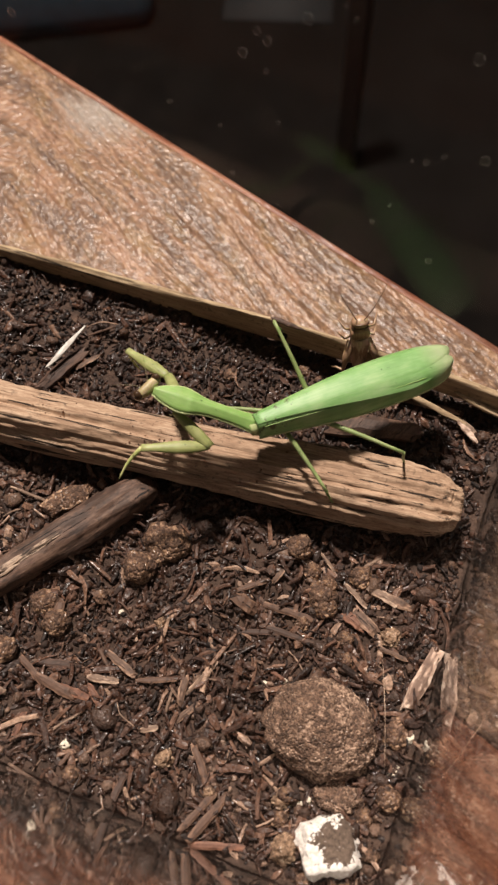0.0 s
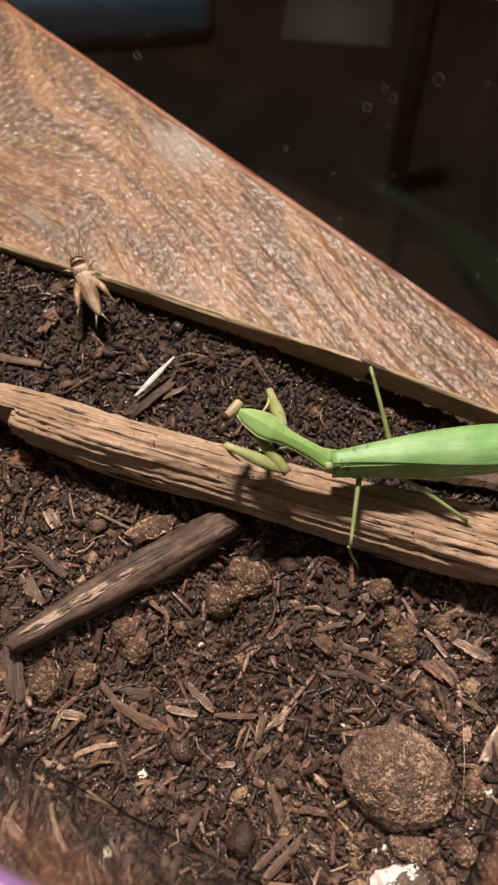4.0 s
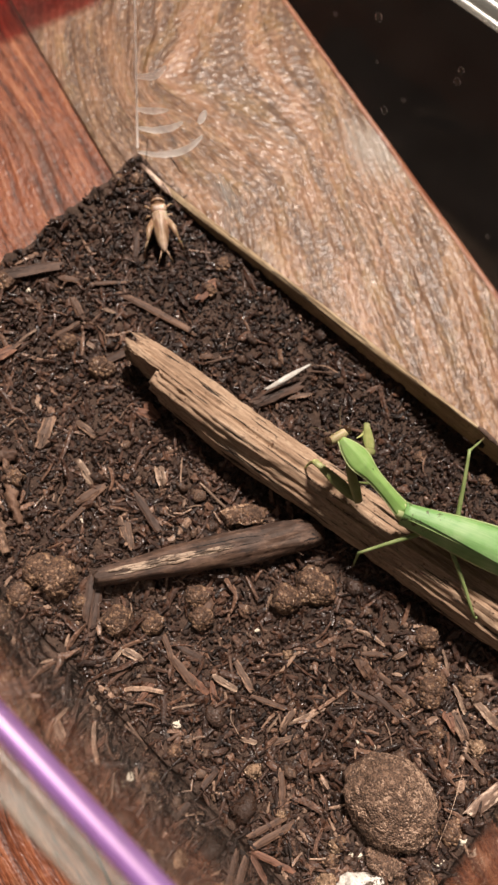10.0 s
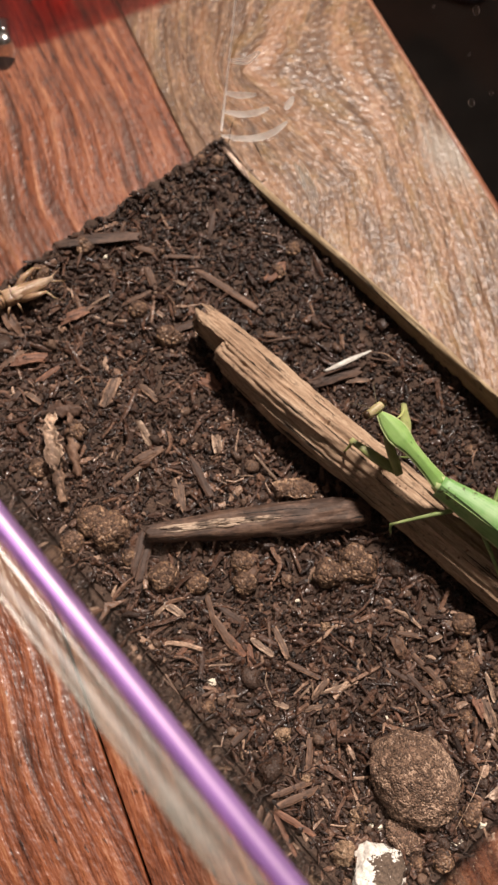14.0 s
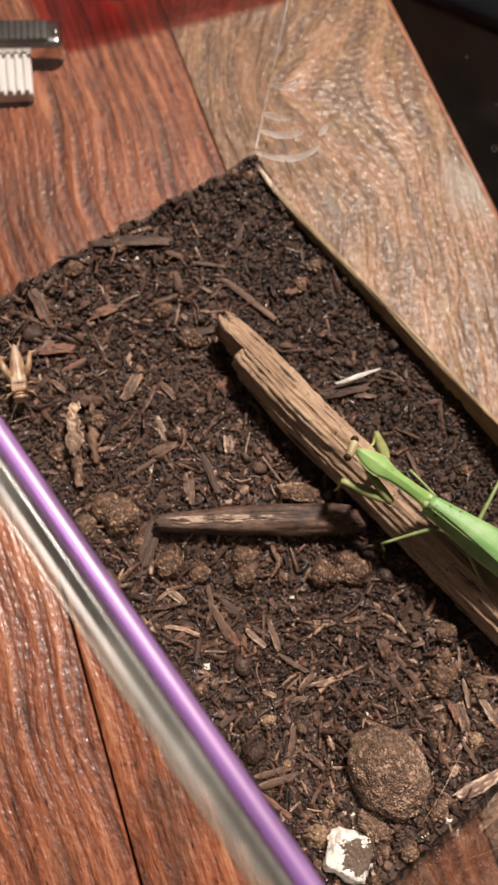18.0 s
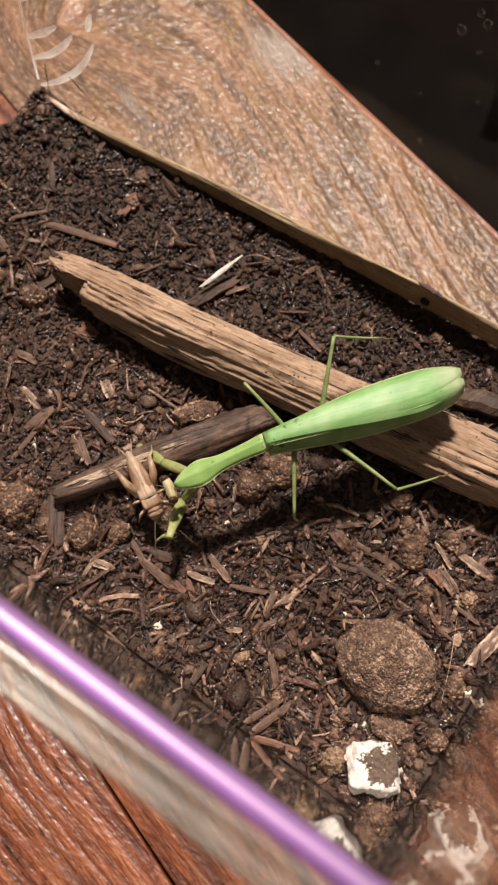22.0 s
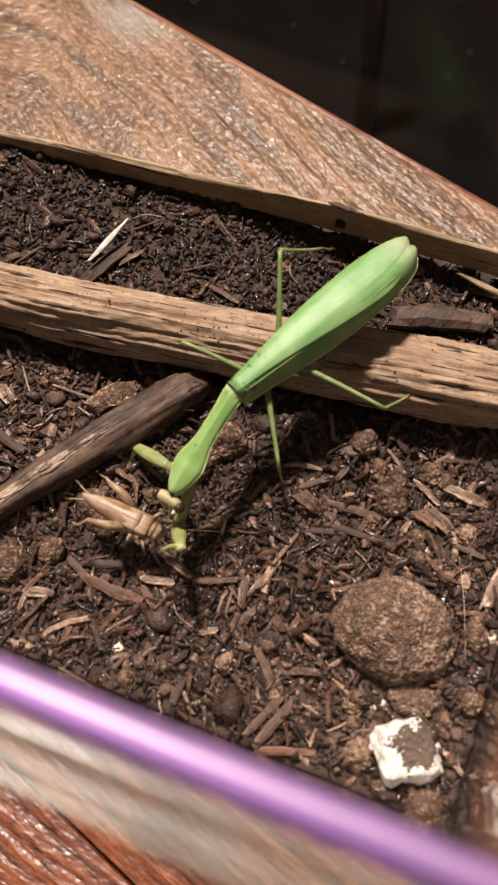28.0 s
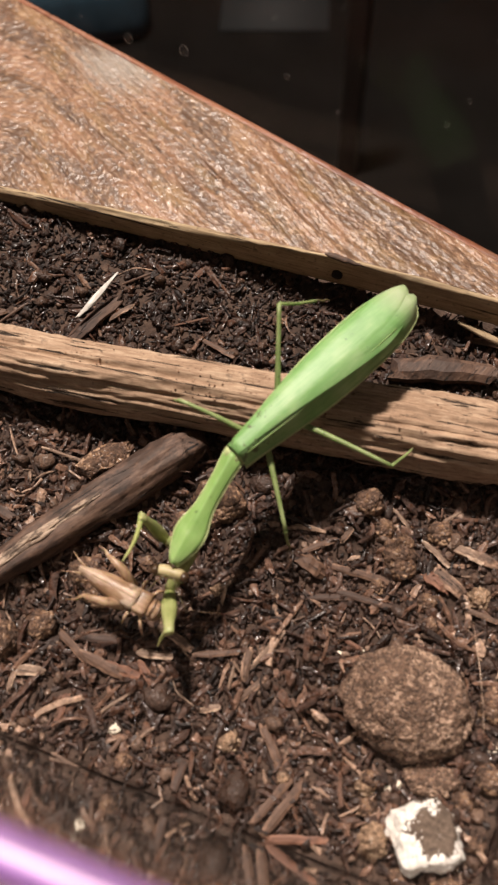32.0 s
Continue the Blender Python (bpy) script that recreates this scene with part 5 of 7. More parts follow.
chip("wood_chip", 0.0203, -0.0234, 0.0077, 0.0015, 0.0007, -46, M_CHIP_BROWN, "short knobbly brown bark twig", "wood chip")
chip("wood_chip", -0.0181, -0.0297, 0.0044, 0.0014, 0.0006, 95, M_CHIP_RED, "reddish bark chip on the soil", "wood chip")
chip("wood_chip", -0.0110, -0.0199, 0.0066, 0.0020, 0.0009, 1, M_CHIP_RED, "pinkish-brown flat bark flake", "wood chip")
chip("wood_chip", -0.0095, -0.0270, 0.0048, 0.0005, 0.0006, 63, M_CHIP_DARK, "dark bark shred half sunk in soil", "wood chip")
stone("soil_clod", -0.0997, 0.0204, 0.0026, (1, 1, 0.85), 299.2, M_CLODS, "brown crumbly soil clod flecked with pale grit", "soil clod", 0.33, 2, 0.20)
stone("soil_clod", -0.0866, 0.0224, 0.0028, (1, 1, 0.85), 300.9, M_CLODS, "brown crumbly soil clod flecked with pale grit", "soil clod", 0.33, 2, 0.20)
stone("soil_clod", -0.0865, 0.0683, 0.0024, (1, 1, 0.85), 302.6, M_CLODS, "brown crumbly soil clod flecked with pale grit", "soil clod", 0.33, 2, 0.20)
stone("soil_clod", -0.1260, 0.0658, 0.0019, (1, 1, 0.85), 304.3, M_CLODS, "brown crumbly soil clod flecked with pale grit", "soil clod", 0.33, 2, 0.20)
stone("soil_clod", -0.1231, 0.0698, 0.0019, (1, 1, 0.85), 306.0, M_CLODS, "brown crumbly soil clod flecked with pale grit", "soil clod", 0.33, 2, 0.20)
stone("soil_clod", -0.0250, -0.0048, 0.0031, (1, 1, 0.85), 307.7, M_CLODS, "brown crumbly soil clod flecked with pale grit", "soil clod", 0.33, 2, 0.20)
stone("soil_clod", -0.0072, 0.0175, 0.0039, (1, 1, 0.85), 309.4, M_CLODS, "brown crumbly soil clod flecked with pale grit", "soil clod", 0.33, 2, 0.20)
stone("soil_clod", 0.0317, 0.0207, 0.0024, (1, 1, 0.85), 311.1, M_CLODS, "brown crumbly soil clod flecked with pale grit", "soil clod", 0.33, 2, 0.20)
stone("soil_clod", 0.0330, 0.0164, 0.0026, (1, 1, 0.85), 312.8, M_CLODS, "brown crumbly soil clod flecked with pale grit", "soil clod", 0.33, 2, 0.20)
stone("soil_clod", 0.0395, 0.0116, 0.0020, (1, 1, 0.85), 316.2, M_CLODS, "brown crumbly soil clod flecked with pale grit", "soil clod", 0.33, 2, 0.20)
stone("soil_clod", -0.0039, -0.0348, 0.0019, (1, 1, 0.85), 319.6, M_CLODS, "brown crumbly soil clod flecked with pale grit", "soil clod", 0.33, 2, 0.20)
stone("soil_clod", -0.1243, 0.0207, 0.0030, (1, 1, 0.85), 321.3, M_CLODS, "brown crumbly soil clod flecked with pale grit", "soil clod", 0.33, 2, 0.20)
stone("soil_clod", -0.1250, 0.0051, 0.0029, (1, 1, 0.85), 323.0, M_CLODS, "brown crumbly soil clod flecked with pale grit", "soil clod", 0.33, 2, 0.20)
stone("perlite_grain", 0.0249, -0.0044, 0.0005, (1, 1, 0.85), 324.7, M_PERLITE, "tiny cream perlite grain", "grain", 0.33, 2)
stone("perlite_grain", -0.1185, 0.0235, 0.0007, (1, 1, 0.85), 328.1, M_PERLITE, "tiny cream perlite grain", "grain", 0.33, 2)
stone("perlite_grain", 0.0581, -0.0031, 0.0009, (0.8, 1.2, 0.85), 411.2, M_PERLITE, "cream perlite grain beside the pebble", "grain", 0.30, 2)
stone("perlite_grain", 0.0569, -0.0112, 0.0008, (1.2, 0.8, 0.8), 410.6, M_PERLITE, "cream perlite grain beside the pebble", "grain", 0.30, 2)
stone("perlite_grain", 0.0415, -0.0228, 0.0006, (1, 1, 0.85), 409.0, M_PERLITE, "tiny cream perlite grain", "grain", 0.30, 2)
stone("small_stone", 0.0377, -0.0234, 0.0017, (1, 1, 0.85), 408.7, M_TANSTONE, "greyish-tan gravel piece by the pebble", "stone", 0.30, 2)
stone("small_stone", 0.0008, 0.0002, 0.0010, (0.8, 1.3, 0.8), 408.3, M_TANSTONE, "small yellowish-tan gravel grain", "stone", 0.30, 2)
stone("soil_clod", 0.0549, -0.0029, 0.0022, (0.8, 1.2, 0.85), 411.1, M_CLODS, "oblong brown soil clod by the pebble", "soil clod", 0.30, 2)
chip("wood_chip", -0.0272, -0.0259, 0.0048, 0.0017, 0.0006, 12, M_PAPERY, "cream papery flake on the soil", "wood chip")
# chips: end


def build_hairs():
    """Root hairs, a curled tendril and a strand of silk on the soil."""
    for name, label, spine, r, material in (
            ("dark_bristle", "thin dark bristle standing in the corner", ((-0.1248, 0.0755, 0.0223), (-0.1245, 0.0770, 0.0338)), 0.00016, M_KNOT),
            ("dark_bristle", "thin dark bristle standing in the corner", ((-0.1104, 0.0766, 0.0305), (-0.1157, 0.0770, 0.0339)), 0.00016, M_KNOT),
            ("tendril", "thin tan tendril curling from a white sliver", HAIRS[0], 0.00022, M_CHIP_TAN),
            ("root_hair", "thin pale curved root hair", HAIRS[1], 0.00014, M_CHIP_PALE),
            ("silk_strand", "fine pale strand stretched over the soil", HAIRS[2], 0.00006, M_CHIP_PALE),
            ("straw_needle", "short pale straw needle by the dark stick", HAIRS[3], 0.00018, M_CHIP_WHITE)):
        pts = [Vector(q) for q in spine]
        path = []
        for i in range(13):
            u = i / 12 * (len(pts) - 1)
            j = min(int(u), len(pts) - 2)
            path.append(pts[j].lerp(pts[j + 1], u - j))
        for _ in range(3):
            path = [path[0]] + [(path[i - 1] + path[i] * 2 + path[i + 1]) / 4 for i in range(1, 12)] + [path[-1]]
        bm = bmesh.new()
        tube(bm, path, [r * (0.35 + 0.65 * math.sin(math.pi * (0.08 + 0.84 * i / 12))) * (1 + 0.3 * noise.noise(path[i] * 900)) for i in range(13)], 7, 0.55)
        tagged(part(name, bm, material, None), label, name.split("_")[-1])
    a, b = Vector((-0.0501, 0.0470, 0.0234)), Vector((-0.0463, 0.0609, 0.0238))
    bm = rough_bar([a.lerp(b, i / 5) for i in range(6)], [0.0003, 0.0006, 0.0008, 0.0007, 0.0005, 0.0002], [0.0002] * 6, 6.6, sides=16, steps=36, grooves=0.35, jag=0.003)
    tagged(part("white_sliver", bm, M_PAPERY, None), "white papery bark sliver on dark bark", "sliver")


HAIRS = [((-0.0463, 0.0609, 0.0232), (-0.0432, 0.0636, 0.0236), (-0.0394, 0.0649, 0.0224)),
         ((-0.0006, -0.0185, 0.0216), (0.0010, -0.0205, 0.0224), (0.0048, -0.0215, 0.0216)),
         ((0.0480, 0.0095, 0.0225), (0.0515, -0.0005, 0.0245), (0.0550, -0.0110, 0.0220)),
         ((-0.0168, 0.0195, 0.0222), (-0.0148, 0.0202, 0.0226), (-0.0127, 0.0208, 0.0222))]


def build_husk():
    """A dry curled scrap of woody husk near the wall, with a brown clump under it."""
    husk = thing("dry_husk", "dry curled pale woody husk half buried in the soil", "husk")
    for spine, w, curl, material, label in (
            ([(-0.0880, -0.0176, 0.0222), (-0.0836, -0.0214, 0.0246), (-0.0786, -0.0236, 0.0252), (-0.0744, -0.0266, 0.0236)], 0.0019, -0.0016, M_CHIP_PALE, "pale curled flake"),
            ([(-0.0772, -0.0236, 0.0238), (-0.0722, -0.0274, 0.0240), (-0.0668, -0.0300, 0.0222)], 0.0015, 0.0012, M_CHIP_TAN, "tan broken flake"),
            ([(-0.0862, -0.0138, 0.0215), (-0.0806, -0.0172, 0.0226), (-0.0748, -0.0206, 0.0222), (-0.0702, -0.0226, 0.0210)], 0.0014, 0.0009, M_CHIP_BROWN, "brown lower flake"),
            ([(-0.0908, -0.0198, 0.0212), (-0.0880, -0.0150, 0.0226), (-0.0850, -0.0104, 0.0212)], 0.0017, 0.0010, M_CHIP_DARK, "crumbly dark end")):
        bm = bmesh.new()
        pts = [Vector(q) for q in spine]
        steps, rings = 26, []
        for i in range(steps + 1):
            u = i / steps * (len(pts) - 1)
            j = min(int(u), len(pts) - 2)
            c = pts[j].lerp(pts[j + 1], u - j)
            s = (pts[j + 1] - pts[j]).normalized().cross(Vector((0, 0, 1))).normalized()
            ww = w * (0.35 + 0.65 * math.sin(math.pi * (0.08 + 0.8 * i / steps))) * (1 + 0.9 * noise.noise(c * 520))
            ring = []
            for m in range(11):
                v = m / 5 - 1
                frayed = 1 + 0.6 * noise.noise(Vector((i * 0.9, v * 3, w * 900)))
                q = c + s * (v * ww * frayed)
                ring.append(q + Vector((0, 0, -curl * v * v + 0.0005 * noise.noise(q * 700) + 0.0003 * noise.noise(q * 1900))))
            rings.append(ring + [q + Vector((0, 0, -0.0004)) for q in reversed(ring)])
        loft(bm, rings)
        part("flake", bm, material, husk, label)
    bm = bmesh.new()
    lump(bm, 0.0025, (1.15, 0.9, 0.7), 0.5, 4, 7.7, 1.8)
    part("clump", bm, M_CLODS, husk, "brown soil clump stuck to the husk").location = (-0.0806, -0.0155, 0.0216)


build_hairs()
build_husk()
stone("pebble", 0.0407, -0.0079, 0.0112, (1.04, 0.86, 0.68), 2.0, M_STONE, "large soil-dusted brown pebble half sunk in soil", level=6, rough=0.12, crumbly=0.32)
stone("pale_stone", 0.0492, -0.0281, 0.0059, (1.0, 0.92, 0.66), 5.0, M_CRUSTED, "chalk-white stone with brown soil crust", level=5, rough=0.15, block=0.72, crumbly=0.55, sink=0.40).rotation_euler[2] = radians(30)


# ---- the mantis ----
def mantis_leg(mantis, MP, key, l1, l2, r):
    """A walking leg: femur, and tibia with its foot."""
    bm = bmesh.new()
    n = 8
    tube(bm, [(l1 * i / n, 0, 0.0004 * math.sin(i / n * 3.1)) for i in range(n + 1)], [r * (1.15 - 0.5 * i / n) for i in range(n)] + [r * 0.75], 8)
    MP[key + "_femur"] = part("femur", bm, M_WALK, mantis)
    bm = bmesh.new()
    tube(bm, [(l2 * 0.72 * i / n, 0, -0.0003 * math.sin(i / n * 3.1)) for i in range(n + 1)], [r * 0.72] + [r * (0.6 - 0.2 * i / n) for i in range(n)], 8)
    MP[key + "_tibia"] = part("tibia", bm, M_WALK, mantis)
    bm = bmesh.new()
    tube(bm, [(l2 * (0.715 + 0.285 * i / 5), 0.0002 * math.sin(i * 2), -0.0002 * i / 5) for i in range(6)], [r * 0.42, r * 0.3, r * 0.36, r * 0.28, r * 0.3, r * 0.12], 6)
    part("tarsus", bm, M_LEGDARK, MP[key + "_tibia"], "thin dusky foot")


def foreleg(mantis, MP, side, s):
    """A grasping leg: coxa, spined femur, hooked tibia."""
    bm = bmesh.new()
    n = 8
    tube(bm, [(0.0108 * i / n, 0, 0) for i in range(n + 1)], [0.00085 + 0.00045 * math.sin(i / n * 2.6) for i in range(n + 1)], 10, 0.8)
    MP["coxa_" + side] = part("coxa", bm, M_LEG, mantis)
    bm = bmesh.new()
    tube(bm, [(0.0142 * i / n, 0, 0) for i in range(n + 1)], [0.00065 + 0.00095 * math.sin(min(1, i / n * 1.25) * math.pi * 0.92) ** 0.8 * (1 - 0.3 * i / n) for i in range(n + 1)], 12, 0.62)
    fem = MP["femur_" + side] = part("femur", bm, M_LEG, mantis, "thick grasping femur")
    bm = bmesh.new()
    for i in range(9):
        x = 0.004 + 0.0088 * i / 8
        bmesh.ops.create_cone(bm, segments=5, radius1=0.00022, radius2=0.00002, depth=0.0012 if i % 2 else 0.0008, cap_ends=True,
                              matrix=Matrix.Translation((x, s * 0.0013, -0.0004)) @ Matrix.Rotation(radians(-90 * s), 4, "X"))
    part("spine_row", bm, M_LEGDARK, fem, "small dark spines")
    bm = bmesh.new()
    tube(bm, [(0.0086 * i / n, s * 0.0006 * math.sin(i / n * 3.1), 0) for i in range(n + 1)], [0.00058 - 0.0004 * i / n for i in range(n)] + [0.00012], 8, 0.8)
    MP["tibia_" + side] = part("tibia", bm, M_LEGPALE, mantis, "pale hooked tibia")


def forewing(mantis, s, lift):
    """One folded wing case: a thin bowed leaf that overlaps the other at the middle."""
    L, n = 0.0460 if s > 0 else 0.0457, 30
    m = 15
    rings = []
    for i in range(n + 1):
        u = i / n
        w = 0.0026 + 0.0030 * math.sin(min(1.0, u / 0.62) * math.pi / 2) ** 1.3
        if u > 0.66:
            w *= max(0.03, 1 - ((u - 0.66) / 0.342) ** 2.6) ** 0.5
        hgt = 0.0021 + 0.0015 * math.sin(u * math.pi) - 0.0010 * u
        top, low = [], []
        inner = 0.46 + 0.46 * min(1.0, u / 0.75) if s > 0 else 0.50
        cols = [-inner, 0.015 - inner, 0.03 - inner, -0.40] + [-0.28 + 1.28 * j / 11 for j in range(12)]
        for j, v in enumerate(cols):
            thin = 0.00003 if j == 0 else 0.00009
            z = hgt * (1 - abs(v) ** 3.2) - (0.0019 if v > 0.9 else 0.0019 * max(0, v) ** 6)
            z += 0.00005 * math.sin(v * 26 + u * 3) * max(0.0, min(1.0, (v - 0.55) * 8))
            z -= 0.00022 * math.exp(-((v - 0.72) / 0.06) ** 2) * max(0.0, 1 - u * 1.1)
            p = Vector((u * L, s * (v * w + 0.0013 * u ** 9), z + lift))
            top.append(p)
            low.append(p - Vector((0, 0, thin)))
        rings.append((top + low[::-1]) if s > 0 else (top + low[::-1])[::-1])
    bm = bmesh.new()
    loft(bm, rings)
    ob = part("forewing", bm, M_GREEN, mantis, "leaf-like green folded forewing")
    bm = bmesh.new()
    edge = [(r[m if s > 0 else m + 1][0], r[m if s > 0 else m + 1][1], r[m if s > 0 else m + 1][2]) for r in rings]
    tube(bm, edge, [0.00024] * len(edge), 6)
    part("wing_margin", bm, M_MARGIN, ob, "pale yellow-green wing edge")
    bm = bmesh.new()
    crease = []
    for i, r in enumerate(rings[1:-5]):
        a, b = (r[12], r[13]) if s > 0 else (r[2 * m + 1 - 12], r[2 * m + 1 - 13])
        crease.append(a.lerp(b, 0.35) + Vector((0, 0, 0.00006)))
    tube(bm, crease, [0.00010] * len(crease), 5)
    part("wing_vein", bm, M_PRONOTUM, ob, "dark green lengthwise vein")


def build_mantis():
    mantis = thing("mantis", "bright green praying mantis standing on the branch", "insect")
    MP = {}
    forewing(mantis, 1, 0.00012)
    forewing(mantis, -1, 0.0)
    bm = bmesh.new()
    n = 16
    tube(bm, [(0.002 + 0.036 * i / n, 0, -0.0014 - 0.0008 * math.sin(i / n * 3.1)) for i in range(n + 1)],
         [0.0018 + 0.0026 * math.sin(min(1, i / n * 1.05) * math.pi) ** 0.7 for i in range(n)] + [0.0006], 16, 0.72)
    part("abdomen", bm, M_BELLY, mantis, "plump pale green abdomen")
    bm = bmesh.new()
    tube(bm, [(-0.0012 + 0.012 * i / 8, 0, -0.0012) for i in range(9)], [0.0016, 0.0022, 0.0026, 0.0027, 0.0027, 0.0026, 0.0025, 0.0022, 0.0015], 14, 0.8)
    part("thorax", bm, M_LEG, mantis)
    # the neck shield, towards -x, wide near its front
    bm = bmesh.new()
    rings, left, right = [], [], []
    n = 26
    for i in range(n + 1):
        u = i / n
        w = 0.00165 + 0.0012 * math.exp(-((u - 0.72) / 0.16) ** 2) + 0.00035 * math.exp(-((u - 0.0) / 0.15) ** 2)
        if u > 0.86:
            w *= max(0.35, 1 - ((u - 0.86) / 0.16) ** 2 * 0.75)
        x = -0.0222 * u
        z0 = 0.0006 * math.sin(u * 2.6)
        ring = []
        for j in range(18):
            a = 2 * math.pi * j / 18
            ca, sa = math.cos(a), math.sin(a)
            keel = 0.00042 * math.exp(-(ca / 0.20) ** 2) - 0.00020 * math.exp(-((abs(ca) - 0.5) / 0.2) ** 2) if sa > 0 else 0
            ring.append((x, ca * w, z0 + sa * 0.00125 + keel - (0.00018 if u > 0.66 and u < 0.70 and sa > 0 else 0)))
        rings.append(ring)
        left.append((x, w * 1.01, z0 - 0.0001))
        right.append((x, -w * 1.01, z0 - 0.0001))
    loft(bm, rings)
    pro = MP["pronotum"] = part("pronotum", bm, M_PRONOTUM, mantis, "slender green neck shield")
    for e in (left, right):
        bm = bmesh.new()
        tube(bm, e, [0.00021] * len(e), 6)
        part("shield_margin", bm, M_MARGIN, pro, "pale shield edge")
    bm = bmesh.new()
    tube(bm, [(0.0008, 0, 0), (-0.0002, 0, 0.0001), (-0.0012, 0, 0)], [0.0021, 0.0021, 0.0019], 14, 0.60)
    part("collar", bm, M_MARGIN, pro, "creamy collar at the wing base")
    # the head: a wide wedge, x ahead
    bm = bmesh.new()
    g = bmesh.ops.create_uvsphere(bm, u_segments=18, v_segments=12, radius=1.0)
    for v in g["verts"]:
        q = v.co
        wide = 1 - 0.45 * max(0, -q.z)
        v.co = Vector((q.x * (0.0011 + 0.0004 * abs(q.y)) + 0.0012, q.y * 0.0030 * wide, q.z * (0.0019 - 0.0006 * (1 - abs(q.y))) - 0.0002))
    hd = MP["head"] = part("head", bm, M_HEAD, mantis, "tan-green wedge-shaped head")
    for s in (1, -1):
        bm = bmesh.new()
        g = bmesh.ops.create_uvsphere(bm, u_segments=14, v_segments=10, radius=1.0)
        for v in g["verts"]:
            v.co = Vector((v.co.x * 0.0011 + 0.0014, v.co.y * 0.0009 + s * 0.0027, v.co.z * 0.0014 + 0.0001))
        part("eye", bm, M_EYE, hd, "dark glossy compound eye")
        bm = bmesh.new()
        tube(bm, [(0.0015 + 0.0007 * i, s * (0.0006 + 0.0005 * i), 0.0008 + 0.0002 * i - 0.00003 * i * i) for i in range(9)], [0.00009 - 0.000008 * i for i in range(9)], 5)
        part("antenna", bm, M_LEGDARK, hd, "thread-like antenna")
    foreleg(mantis, MP, "l", -1)
    foreleg(mantis, MP, "r", 1)
    mantis_leg(mantis, MP, "mid_l", 0.0150, 0.0110, 0.00054)
    mantis_leg(mantis, MP, "hind_l", 0.0185, 0.0150, 0.00056)
    mantis_leg(mantis, MP, "mid_r", 0.0140, 0.0110, 0.00054)
    mantis_leg(mantis, MP, "hind_r", 0.0185, 0.0150, 0.00056)
    return mantis, MP


MANTIS, MP = build_mantis()


# ---- the cricket ----
def build_cricket():
    """x ahead; about 17 mm from brow to wing tips."""
    cr = thing("cricket", "straw-brown house cricket with long hind legs", "insect")
    bm = bmesh.new()
    n = 12
    tube(bm, [(-0.0085 + 0.0105 * i / n, 0, 0) for i in range(n + 1)], [0.0006] + [0.0012 + 0.0011 * math.sin(i / n * 2.2) for i in range(1, n + 1)], 12, 0.85)
    part("abdomen", bm, M_STRAW, cr, "ringed straw-brown abdomen")
    bm = bmesh.new()
    box(bm, 0.0018, 0.0046, -0.0022, 0.0022, -0.0016, 0.0017, 0.0009)
    part("thorax", bm, M_STRAW, cr, "mottled saddle")
    bm = bmesh.new()
    lump(bm, 0.0020, (0.8, 1.02, 0.95), 0.04, 3)
    bmesh.ops.translate(bm, verts=bm.verts, vec=(0.0058, 0, -0.0002))
    hd = part("head", bm, M_STRAW, cr, "round banded head")
    for x in (0.0053, 0.0064):
        bm = bmesh.new()
        tube(bm, [(x + 0.0003 * (1 - abs(a) / 60), 0.00205 * math.sin(radians(a)), 0.0019 * math.cos(radians(a)) - 0.0002) for a in range(-60, 61, 15)], [0.00024] * 9, 6)
        part("head_band", bm, M_CRDARK, hd, "dark brown band")
    for s in (1, -1):
        bm = bmesh.new()
        rings = []
        for i in range(13):
            u = i / 12
            w = 0.0021 * (1 - u ** 2.5 * 0.75)
            top = [Vector((0.0022 - 0.0122 * u, s * v * w, 0.0021 - 0.0011 * abs(v) ** 2 - 0.0006 * u)) for v in (-0.15, 0.2, 0.5, 0.8, 1.0)]
            ring = top + [p - Vector((0, 0, 0.0002)) for p in reversed(top)]
            rings.append(ring if s > 0 else ring[::-1])
        loft(bm, rings)
        part("wing", bm, M_CRWING, cr, "veined straw-coloured wing")
        bm = bmesh.new()
        tube(bm, [(0.0002, s * 0.0018, -0.0004), (-0.0030, s * 0.0034, 0.0014), (-0.0065, s * 0.0042, 0.0022)], [0.0011, 0.0009, 0.0004], 10, 0.9)
        leg = part("hind_femur", bm, M_STRAW, cr, "stout jumping thigh")
        bm = bmesh.new()
        tube(bm, [(-0.0065, s * 0.0042, 0.0021), (-0.0078, s * 0.0052, -0.0004), (-0.0098, s * 0.0058, -0.0026)], [0.00036, 0.00028, 0.00016], 6)
        part("hind_shin", bm, M_STRAW, leg)
        for x, dx in ((0.0036, 0.0022), (0.0018, -0.0004)):
            bm = bmesh.new()
            tube(bm, [(x, s * 0.0016, -0.0008), (x + dx * 0.5, s * 0.0034, -0.0001), (x + dx, s * 0.0046, -0.0027)], [0.0004, 0.00032, 0.00014], 6)
            part("walking_leg", bm, M_STRAW, cr)
        bm = bmesh.new()
        tube(bm, [(0.0068 + 0.0016 * i, s * (0.0007 + 0.0007 * i), 0.0004 + 0.0005 * i - 0.00006 * i * i) for i in range(8)], [0.00012 - 0.00001 * i for i in range(8)], 5)
        part("antenna", bm, M_CRDARK, hd, "long thread antenna")
        bm = bmesh.new()
        tube(bm, [(-0.0083, s * 0.0004, 0.0), (-0.0105, s * 0.0011, 0.0003), (-0.0128, s * 0.0021, 0.0002)], [0.00028, 0.0002, 0.00006], 6)
        part("tail_bristle", bm, M_STRAW, cr)
    return cr


CRICKET = build_cricket()


